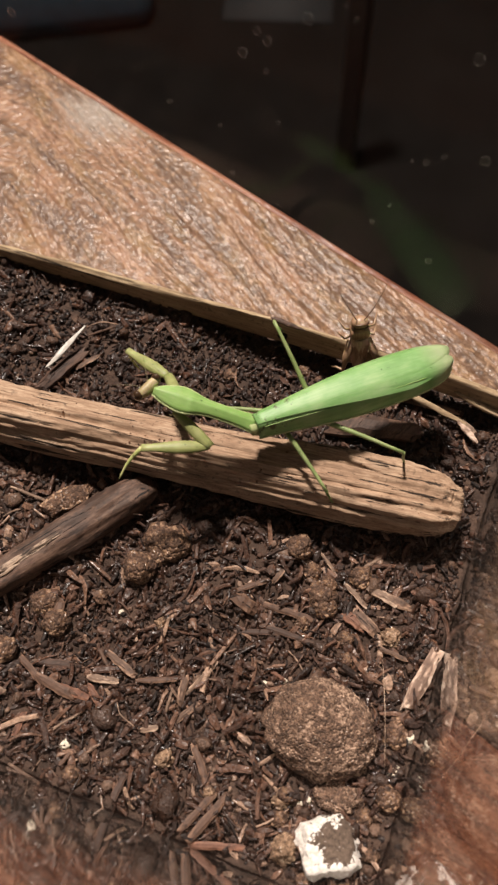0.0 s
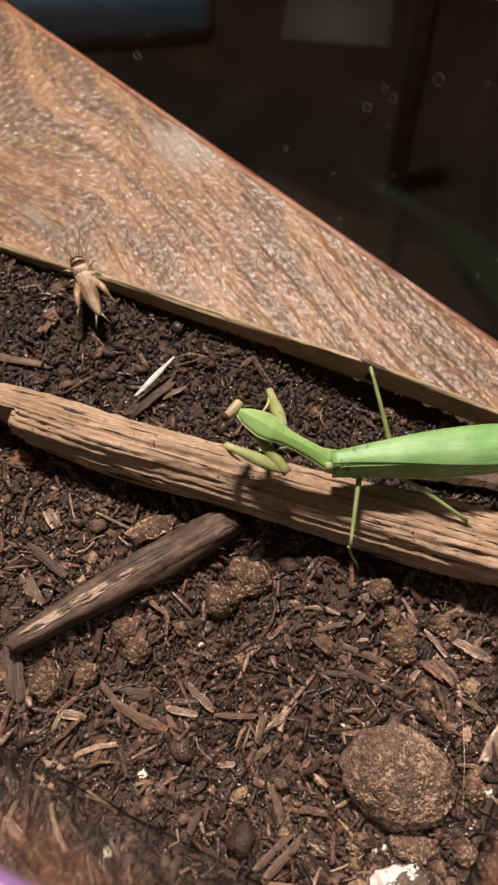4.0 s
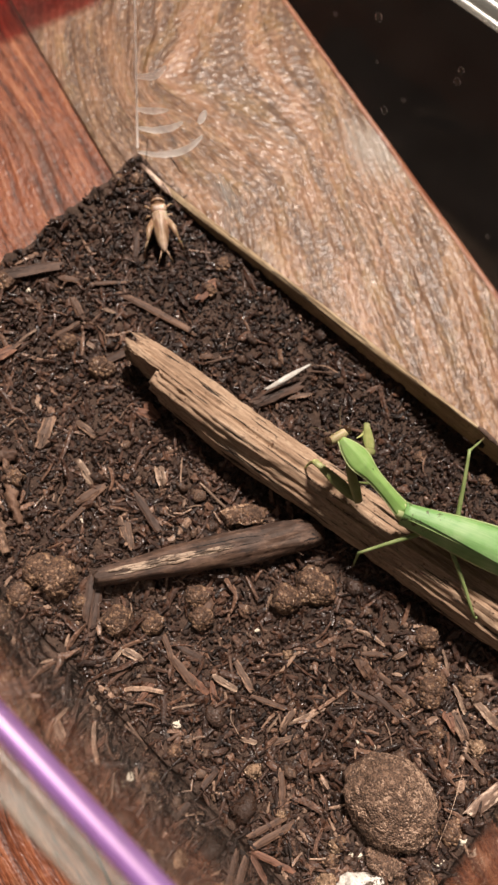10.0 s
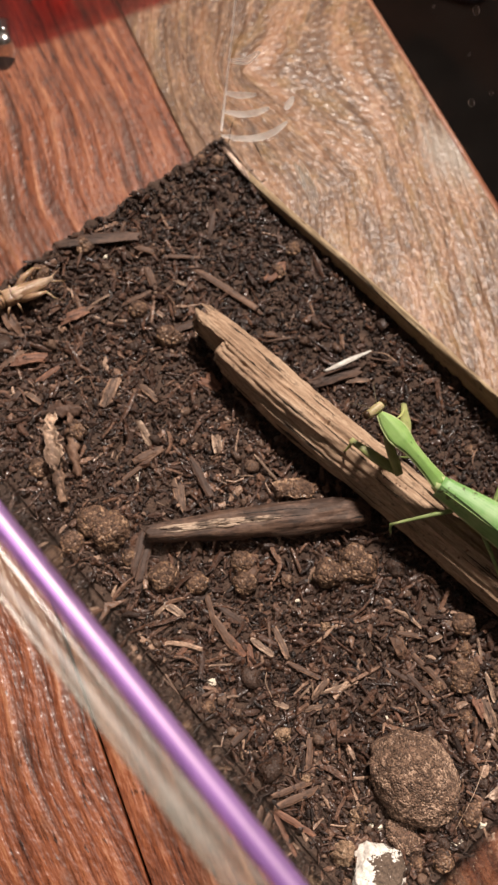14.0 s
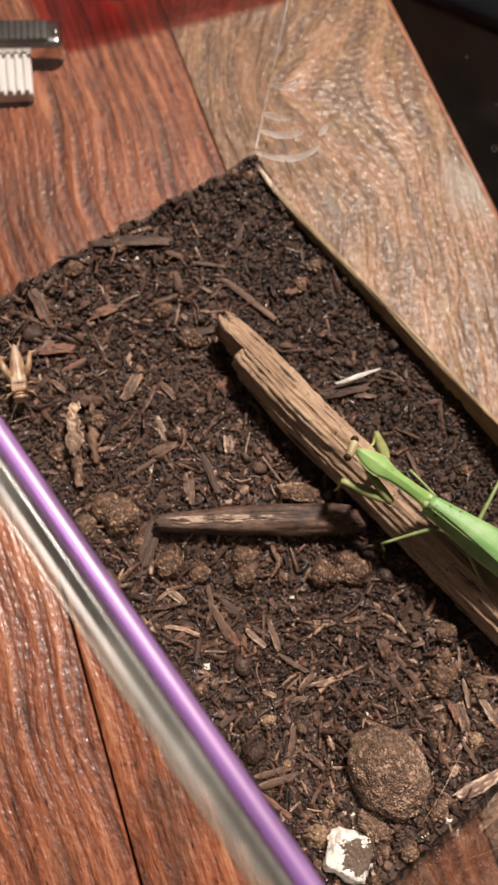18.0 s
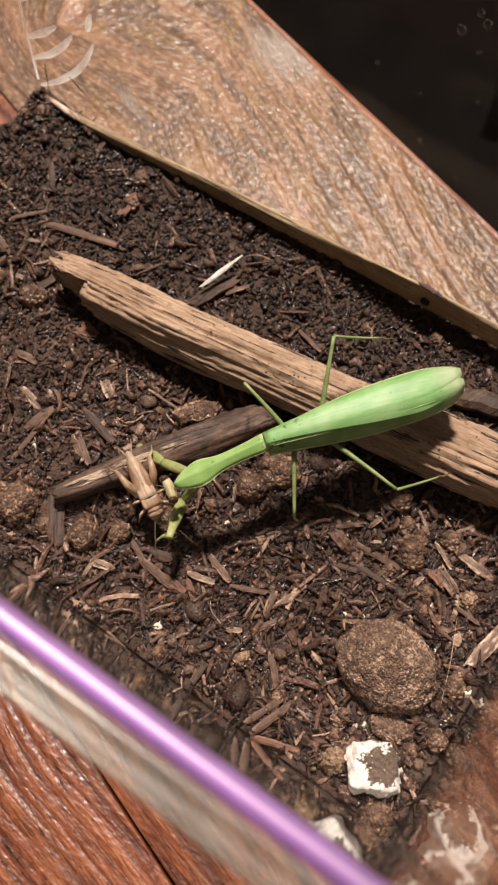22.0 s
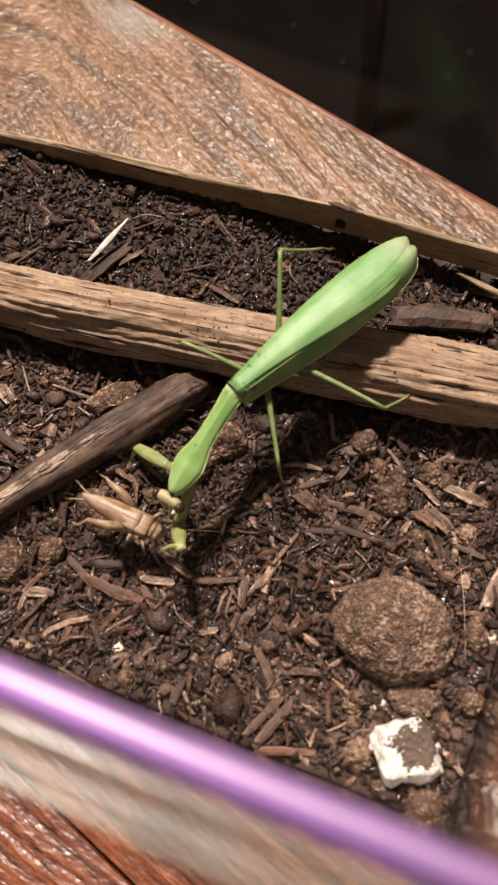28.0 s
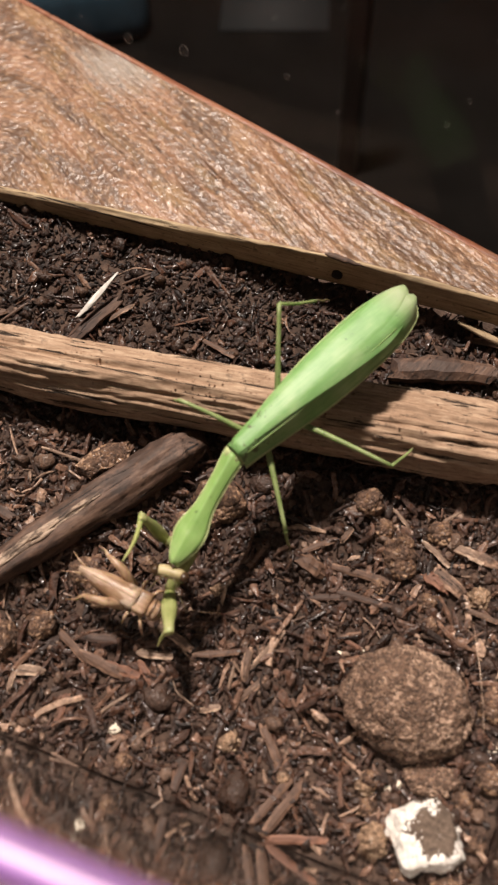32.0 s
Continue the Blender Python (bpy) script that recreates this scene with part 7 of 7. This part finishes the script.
    tibia_r = [
        (0, -0.0277, 0.0517, 0.0370, -0.0264, 0.0521, 0.0286),
        (3, -0.0165, 0.0563, 0.0344, -0.0147, 0.0489, 0.0380),
        (5.5, -0.0202, 0.0575, 0.0310, -0.0189, 0.0511, 0.0358),
        (6, -0.0191, 0.0567, 0.0313, -0.0181, 0.0506, 0.0364),
        (12, -0.0257, 0.0550, 0.0297, -0.0246, 0.0486, 0.0343),
        (15.5, -0.0285, 0.0508, 0.0313, -0.0262, 0.0444, 0.0360),
        (17.5, -0.0304, 0.0446, 0.0281, -0.0274, 0.0381, 0.0320),
        (18.5, -0.0307, 0.0453, 0.0271, -0.0279, 0.0390, 0.0316),
        (19.5, -0.0298, 0.0328, 0.0260, -0.0252, 0.0288, 0.0317),
        (20.3, -0.0285, 0.0321, 0.0302, -0.0241, 0.0278, 0.0358),
        (21, -0.0286, 0.0260, 0.0317, -0.0238, 0.0225, 0.0376),
        (21.2, -0.0285, 0.0241, 0.0304, -0.0232, 0.0207, 0.0359),
        (21.3, -0.0238, -0.0111, 0.0380, -0.0245, -0.0147, 0.0301),
        (21.4, -0.0290, -0.0156, 0.0352, -0.0294, -0.0209, 0.0283),
        (22, -0.0377, 0.0028, 0.0208, -0.0333, -0.0030, 0.0249),
        (23, -0.0310, 0.0020, 0.0207, -0.0266, -0.0042, 0.0242),
        (24.5, -0.0187, -0.0127, 0.0348, -0.0170, -0.0099, 0.0270),
        (26, -0.0131, -0.0086, 0.0371, -0.0142, -0.0105, 0.0288),
        (28.5, -0.0228, 0.0121, 0.0201, -0.0231, 0.0040, 0.0176),
        (30, -0.0162, 0.0012, 0.0392, -0.0154, -0.0042, 0.0323),
        (31, -0.0149, 0.0021, 0.0390, -0.0165, -0.0062, 0.0372),
        (32, -0.0134, 0.0037, 0.0389, -0.0140, -0.0046, 0.0367),
    ]
    mid_l = [
        (0, 0.0135, 0.0439, 0.0402, 0.0255, 0.0358, 0.0362, 0.0289, 0.0364, 0.0257),
        (3, 0.0118, 0.0431, 0.0402, 0.0199, 0.0309, 0.0366, 0.0219, 0.0329, 0.0260),
        (5.5, 0.0080, 0.0418, 0.0403, 0.0034, 0.0281, 0.0385, 0.0042, 0.0233, 0.0284),
        (6, 0.0080, 0.0407, 0.0403, 0.0022, 0.0278, 0.0355, 0.0029, 0.0279, 0.0246),
        (12, 0.0024, 0.0385, 0.0403, -0.0060, 0.0269, 0.0360, -0.0048, 0.0264, 0.0251),
        (15.5, 0.0008, 0.0376, 0.0402, -0.0059, 0.0248, 0.0357, -0.0044, 0.0286, 0.0257),
        (17.5, 0.0012, 0.0365, 0.0403, -0.0047, 0.0234, 0.0355, -0.0027, 0.0255, 0.0251),
        (18.5, -0.0001, 0.0369, 0.0402, -0.0051, 0.0238, 0.0350, -0.0040, 0.0269, 0.0248),
        (19.5, 0.0001, 0.0346, 0.0403, -0.0026, 0.0208, 0.0351, -0.0005, 0.0237, 0.0250),
        (20.3, 0.0010, 0.0350, 0.0402, -0.0008, 0.0210, 0.0350, 0.0018, 0.0236, 0.0248),
        (21, -0.0009, 0.0330, 0.0402, -0.0025, 0.0185, 0.0366, -0.0012, 0.0216, 0.0264),
        (21.2, 0.0003, 0.0317, 0.0402, -0.0002, 0.0174, 0.0353, 0.0016, 0.0198, 0.0249),
        (21.3, -0.0058, 0.0231, 0.0397, 0.0003, 0.0130, 0.0301, 0.0012, 0.0151, 0.0195),
        (21.4, -0.0085, 0.0144, 0.0389, 0.0010, 0.0096, 0.0281, 0.0008, 0.0125, 0.0177),
        (22, -0.0018, 0.0176, 0.0389, 0.0058, 0.0064, 0.0323, 0.0060, 0.0086, 0.0216),
        (23, 0.0015, 0.0209, 0.0389, 0.0089, 0.0087, 0.0343, 0.0093, 0.0096, 0.0234),
        (24.5, 0.0015, 0.0202, 0.0389, 0.0098, 0.0085, 0.0343, 0.0103, 0.0091, 0.0234),
        (26, 0.0028, 0.0213, 0.0389, 0.0102, 0.0095, 0.0334, 0.0114, 0.0096, 0.0225),
        (28.5, 0.0035, 0.0230, 0.0389, 0.0103, 0.0110, 0.0333, 0.0114, 0.0110, 0.0224),
        (30, 0.0023, 0.0220, 0.0389, 0.0104, 0.0106, 0.0336, 0.0114, 0.0113, 0.0227),
        (31, 0.0033, 0.0212, 0.0389, 0.0113, 0.0096, 0.0338, 0.0119, 0.0104, 0.0230),
        (32, 0.0034, 0.0233, 0.0389, 0.0110, 0.0112, 0.0339, 0.0119, 0.0115, 0.0230),
    ]
    hind_l = [
        (0, 0.0195, 0.0493, 0.0398, 0.0381, 0.0485, 0.0393, 0.0395, 0.0520, 0.0247),
        (3, 0.0185, 0.0477, 0.0398, 0.0371, 0.0471, 0.0402, 0.0398, 0.0499, 0.0256),
        (5.5, 0.0150, 0.0451, 0.0401, 0.0253, 0.0436, 0.0253, 0.0288, 0.0383, 0.0387),
        (6, 0.0148, 0.0443, 0.0400, 0.0306, 0.0392, 0.0327, 0.0353, 0.0440, 0.0201),
        (12, 0.0100, 0.0407, 0.0399, 0.0250, 0.0350, 0.0311, 0.0329, 0.0387, 0.0197),
        (15.5, 0.0086, 0.0395, 0.0399, 0.0250, 0.0375, 0.0313, 0.0322, 0.0422, 0.0192),
        (17.5, 0.0087, 0.0391, 0.0400, 0.0238, 0.0391, 0.0294, 0.0290, 0.0328, 0.0416),
        (18.5, 0.0075, 0.0390, 0.0398, 0.0238, 0.0369, 0.0317, 0.0310, 0.0419, 0.0201),
        (19.5, 0.0068, 0.0388, 0.0400, 0.0249, 0.0343, 0.0395, 0.0330, 0.0380, 0.0279),
        (20.3, 0.0077, 0.0393, 0.0397, 0.0229, 0.0402, 0.0292, 0.0274, 0.0340, 0.0418),
        (21, 0.0057, 0.0373, 0.0399, 0.0204, 0.0292, 0.0472, 0.0253, 0.0333, 0.0340),
        (21.2, 0.0068, 0.0363, 0.0399, 0.0230, 0.0285, 0.0439, 0.0277, 0.0331, 0.0307),
        (21.3, -0.0005, 0.0290, 0.0399, 0.0177, 0.0261, 0.0381, 0.0266, 0.0330, 0.0286),
        (21.4, -0.0042, 0.0212, 0.0394, 0.0143, 0.0231, 0.0393, 0.0276, 0.0300, 0.0387),
        (22, 0.0033, 0.0238, 0.0394, 0.0219, 0.0225, 0.0384, 0.0299, 0.0341, 0.0344),
        (23, 0.0061, 0.0275, 0.0394, 0.0237, 0.0258, 0.0337, 0.0292, 0.0373, 0.0264),
        (24.5, 0.0056, 0.0269, 0.0394, 0.0241, 0.0252, 0.0378, 0.0295, 0.0363, 0.0299),
        (26, 0.0068, 0.0281, 0.0395, 0.0250, 0.0258, 0.0377, 0.0293, 0.0371, 0.0296),
        (28.5, 0.0073, 0.0298, 0.0394, 0.0255, 0.0274, 0.0380, 0.0299, 0.0375, 0.0287),
        (30, 0.0061, 0.0290, 0.0394, 0.0246, 0.0273, 0.0382, 0.0289, 0.0375, 0.0290),
        (31, 0.0070, 0.0281, 0.0394, 0.0255, 0.0268, 0.0388, 0.0294, 0.0370, 0.0296),
        (32, 0.0071, 0.0301, 0.0394, 0.0255, 0.0275, 0.0388, 0.0290, 0.0379, 0.0295),
    ]
    hind_r = [
        (0, 0.0156, 0.0533, 0.0398, 0.0033, 0.0635, 0.0491, 0.0033, 0.0698, 0.0355),
        (3, 0.0152, 0.0522, 0.0398, 0.0035, 0.0634, 0.0490, 0.0033, 0.0701, 0.0355),
        (5.5, 0.0124, 0.0499, 0.0401, 0.0032, 0.0632, 0.0487, 0.0040, 0.0685, 0.0352),
        (6, 0.0119, 0.0489, 0.0400, 0.0027, 0.0622, 0.0484, 0.0030, 0.0701, 0.0366),
        (12, 0.0082, 0.0458, 0.0399, -0.0008, 0.0595, 0.0482, 0.0006, 0.0693, 0.0383),
        (15.5, 0.0071, 0.0448, 0.0399, -0.0007, 0.0609, 0.0445, 0.0032, 0.0676, 0.0321),
        (17.5, 0.0067, 0.0442, 0.0400, -0.0000, 0.0586, 0.0494, 0.0022, 0.0674, 0.0382),
        (18.5, 0.0057, 0.0442, 0.0398, -0.0006, 0.0604, 0.0358, 0.0050, 0.0674, 0.0246),
        (19.5, 0.0036, 0.0433, 0.0400, -0.0018, 0.0581, 0.0497, 0.0009, 0.0667, 0.0385),
        (20.3, 0.0044, 0.0438, 0.0397, -0.0019, 0.0606, 0.0382, 0.0019, 0.0678, 0.0261),
        (21, 0.0024, 0.0417, 0.0399, -0.0031, 0.0563, 0.0501, -0.0019, 0.0634, 0.0375),
        (21.2, 0.0033, 0.0406, 0.0399, -0.0013, 0.0554, 0.0500, 0.0011, 0.0631, 0.0380),
        (21.3, -0.0048, 0.0325, 0.0399, -0.0038, 0.0486, 0.0491, 0.0010, 0.0584, 0.0396),
        (21.4, -0.0091, 0.0239, 0.0394, -0.0066, 0.0403, 0.0480, 0.0024, 0.0520, 0.0475),
        (22, -0.0011, 0.0272, 0.0394, -0.0074, 0.0418, 0.0489, 0.0035, 0.0509, 0.0447),
        (23, 0.0013, 0.0305, 0.0394, -0.0000, 0.0464, 0.0490, 0.0069, 0.0593, 0.0467),
        (24.5, 0.0007, 0.0296, 0.0394, -0.0013, 0.0453, 0.0492, 0.0072, 0.0571, 0.0467),
        (26, 0.0020, 0.0307, 0.0395, -0.0025, 0.0446, 0.0508, 0.0061, 0.0546, 0.0448),
        (28.5, 0.0023, 0.0322, 0.0394, -0.0023, 0.0459, 0.0510, 0.0056, 0.0551, 0.0432),
        (30, 0.0011, 0.0316, 0.0394, -0.0026, 0.0457, 0.0506, 0.0053, 0.0554, 0.0434),
        (31, 0.0019, 0.0306, 0.0394, -0.0022, 0.0449, 0.0505, 0.0052, 0.0550, 0.0438),
        (32, 0.0020, 0.0326, 0.0394, -0.0023, 0.0465, 0.0507, 0.0043, 0.0560, 0.0423),
    ]
    mid_r = [
        (0, 0.0100, 0.0475, 0.0402, -0.0036, 0.0445, 0.0388, -0.0132, 0.0410, 0.0350),
        (3, 0.0089, 0.0471, 0.0402, -0.0047, 0.0441, 0.0387, -0.0142, 0.0406, 0.0347),
        (5.5, 0.0056, 0.0461, 0.0403, -0.0080, 0.0434, 0.0385, -0.0172, 0.0397, 0.0334),
        (6, 0.0054, 0.0447, 0.0403, -0.0082, 0.0429, 0.0385, -0.0176, 0.0396, 0.0333),
        (12, 0.0008, 0.0432, 0.0403, -0.0130, 0.0421, 0.0381, -0.0207, 0.0385, 0.0306),
        (15.5, -0.0005, 0.0424, 0.0402, -0.0144, 0.0419, 0.0380, -0.0210, 0.0385, 0.0296),
        (17.5, -0.0007, 0.0411, 0.0403, -0.0146, 0.0398, 0.0415, -0.0184, 0.0404, 0.0312),
        (18.5, -0.0018, 0.0415, 0.0402, -0.0157, 0.0403, 0.0408, -0.0190, 0.0413, 0.0304),
        (19.5, -0.0028, 0.0387, 0.0403, -0.0166, 0.0375, 0.0417, -0.0169, 0.0363, 0.0307),
        (20.3, -0.0019, 0.0390, 0.0402, -0.0157, 0.0378, 0.0423, -0.0161, 0.0383, 0.0313),
        (21, -0.0039, 0.0369, 0.0402, -0.0176, 0.0354, 0.0429, -0.0166, 0.0349, 0.0319),
        (21.2, -0.0028, 0.0356, 0.0402, -0.0165, 0.0342, 0.0429, -0.0155, 0.0348, 0.0321),
        (21.3, -0.0097, 0.0262, 0.0397, -0.0206, 0.0348, 0.0389, -0.0198, 0.0363, 0.0282),
        (21.4, -0.0129, 0.0169, 0.0389, -0.0181, 0.0282, 0.0455, -0.0196, 0.0325, 0.0358),
        (22, -0.0058, 0.0207, 0.0389, -0.0188, 0.0232, 0.0436, -0.0202, 0.0262, 0.0333),
        (23, -0.0027, 0.0236, 0.0389, -0.0160, 0.0251, 0.0435, -0.0199, 0.0279, 0.0338),
        (24.5, -0.0029, 0.0226, 0.0389, -0.0158, 0.0246, 0.0439, -0.0194, 0.0284, 0.0342),
        (26, -0.0016, 0.0235, 0.0389, -0.0146, 0.0245, 0.0437, -0.0182, 0.0287, 0.0343),
        (28.5, -0.0011, 0.0252, 0.0389, -0.0144, 0.0250, 0.0430, -0.0181, 0.0293, 0.0337),
        (30, -0.0023, 0.0243, 0.0389, -0.0155, 0.0252, 0.0436, -0.0187, 0.0294, 0.0341),
        (31, -0.0013, 0.0233, 0.0389, -0.0145, 0.0247, 0.0435, -0.0185, 0.0286, 0.0342),
        (32, -0.0012, 0.0254, 0.0389, -0.0146, 0.0258, 0.0429, -0.0188, 0.0298, 0.0337),
    ]
    prey = [
        (0, 0.0202, 0.0743, 0.0340, 0.0193, 0.0758, 0.0410),
        (0.5, 0.0150, 0.0699, 0.0340, 0.0106, 0.0687, 0.0360),
        (1, 0.0024, 0.0721, 0.0320, -0.0012, 0.0734, 0.0360),
        (1.5, -0.0134, 0.0689, 0.0300, -0.0200, 0.0694, 0.0330),
        (2, -0.0288, 0.0711, 0.0330, -0.0317, 0.0724, 0.0380),
        (2.5, -0.0303, 0.0693, 0.0340, -0.0335, 0.0723, 0.0400),
        (3, -0.0431, 0.0724, 0.0320, -0.0488, 0.0726, 0.0330),
        (3.5, -0.0604, 0.0708, 0.0310, -0.0664, 0.0723, 0.0330),
        (5.5, -0.0976, 0.0648, 0.0240, -0.0958, 0.0686, 0.0250),
        (6, -0.0974, 0.0639, 0.0240, -0.0960, 0.0685, 0.0250),
        (7, -0.1010, 0.0628, 0.0250, -0.1060, 0.0629, 0.0260),
        (8, -0.1111, 0.0645, 0.0260, -0.1170, 0.0651, 0.0280),
        (9, -0.1084, 0.0637, 0.0250, -0.1131, 0.0668, 0.0260),
        (10, -0.1070, 0.0639, 0.0250, -0.1118, 0.0676, 0.0260),
        (10.5, -0.1149, 0.0608, 0.0260, -0.1202, 0.0573, 0.0270),
        (11, -0.1209, 0.0524, 0.0270, -0.1251, 0.0468, 0.0280),
        (12, -0.1252, 0.0346, 0.0290, -0.1260, 0.0266, 0.0290),
        (12.5, -0.1251, 0.0148, 0.0270, -0.1256, 0.0079, 0.0270),
        (13, -0.1211, 0.0018, 0.0260, -0.1217, -0.0065, 0.0260),
        (13.5, -0.1213, -0.0023, 0.0260, -0.1218, -0.0116, 0.0260),
        (15.5, -0.1208, -0.0060, 0.0270, -0.1309, -0.0114, 0.0280),
        (16.5, -0.1086, -0.0234, 0.0260, -0.1041, -0.0292, 0.0260),
        (17.5, -0.1014, -0.0261, 0.0260, -0.0948, -0.0303, 0.0260),
        (18, -0.1019, -0.0271, 0.0260, -0.0948, -0.0304, 0.0260),
        (18.5, -0.0821, -0.0323, 0.0250, -0.0746, -0.0327, 0.0250),
        (18.8, -0.0684, -0.0279, 0.0250, -0.0604, -0.0255, 0.0250),
        (19, -0.0603, -0.0250, 0.0250, -0.0531, -0.0208, 0.0250),
        (19.2, -0.0497, -0.0216, 0.0250, -0.0421, -0.0186, 0.0250),
        (19.5, -0.0486, -0.0223, 0.0250, -0.0419, -0.0205, 0.0250),
        (20, -0.0462, -0.0209, 0.0250, -0.0380, -0.0185, 0.0250),
        (20.6, -0.0432, -0.0205, 0.0250, -0.0357, -0.0165, 0.0250),
        (21, -0.0401, -0.0191, 0.0250, -0.0324, -0.0152, 0.0250),
        (21.2, -0.0291, -0.0151, 0.0260, -0.0207, -0.0112, 0.0260),
        (21.3, -0.0221, -0.0135, 0.0270, -0.0152, -0.0103, 0.0270),
        (21.4, -0.0213, -0.0173, 0.0280, -0.0159, -0.0183, 0.0280),
        (21.6, -0.0291, -0.0105, 0.0290, -0.0232, -0.0116, 0.0280),
        (21.8, -0.0226, -0.0150, 0.0290, -0.0162, -0.0151, 0.0280),
        (22, -0.0268, -0.0068, 0.0290, -0.0209, -0.0101, 0.0280),
        (22.5, -0.0184, -0.0083, 0.0290, -0.0123, -0.0108, 0.0280),
        (23, -0.0147, -0.0099, 0.0290, -0.0076, -0.0128, 0.0280),
        (23.5, -0.0101, -0.0097, 0.0290, -0.0040, -0.0131, 0.0280),
        (24, -0.0132, -0.0086, 0.0290, -0.0055, -0.0106, 0.0280),
        (24.5, -0.0135, -0.0099, 0.0290, -0.0065, -0.0110, 0.0280),
        (25, -0.0152, -0.0106, 0.0290, -0.0075, -0.0114, 0.0280),
        (25.5, -0.0149, -0.0096, 0.0290, -0.0089, -0.0101, 0.0280),
        (26, -0.0113, -0.0095, 0.0290, -0.0054, -0.0090, 0.0280),
        (26.5, -0.0137, -0.0082, 0.0290, -0.0072, -0.0084, 0.0280),
        (28.5, -0.0137, -0.0070, 0.0290, -0.0067, -0.0075, 0.0280),
        (29.2, -0.0120, -0.0046, 0.0290, -0.0056, -0.0050, 0.0280),
        (30, -0.0154, -0.0090, 0.0290, -0.0078, -0.0072, 0.0280),
        (30.6, -0.0175, -0.0080, 0.0290, -0.0099, -0.0067, 0.0280),
        (31, -0.0161, -0.0085, 0.0290, -0.0077, -0.0065, 0.0280),
        (31.5, -0.0146, -0.0082, 0.0290, -0.0072, -0.0076, 0.0280),
        (32, -0.0128, -0.0082, 0.0290, -0.0057, -0.0092, 0.0280),
    ]
    # rows: end
    body = {t: aim(r[:3], r[3:]) for t, *r in wings}
    walk(MANTIS, list(body.items()))

    def carry(ob, rows, flip=0, up=(0, 0, 1)):
        walk(ob, [(t, body[t].inverted() @ aim(r[:3], r[3:6], up) @ pose(0, 0, 0, 0, 0, flip)) for t, *r in rows])

    carry(MP["pronotum"], pronotum, 180)
    carry(MP["head"], head)
    for name, rows in (("coxa_l", coxa_l), ("femur_l", femur_l), ("tibia_l", tibia_l), ("coxa_r", coxa_r), ("femur_r", femur_r), ("tibia_r", tibia_r)):
        carry(MP[name], rows)
    for name, rows in (("mid_l", mid_l), ("hind_l", hind_l), ("mid_r", mid_r), ("hind_r", hind_r)):
        carry(MP[name + "_femur"], rows)
        carry(MP[name + "_tibia"], [(t, *r[3:]) for t, *r in rows])
    walk(CRICKET, [(t, aim(r[:3], r[3:])) for t, *r in prey])


motions()
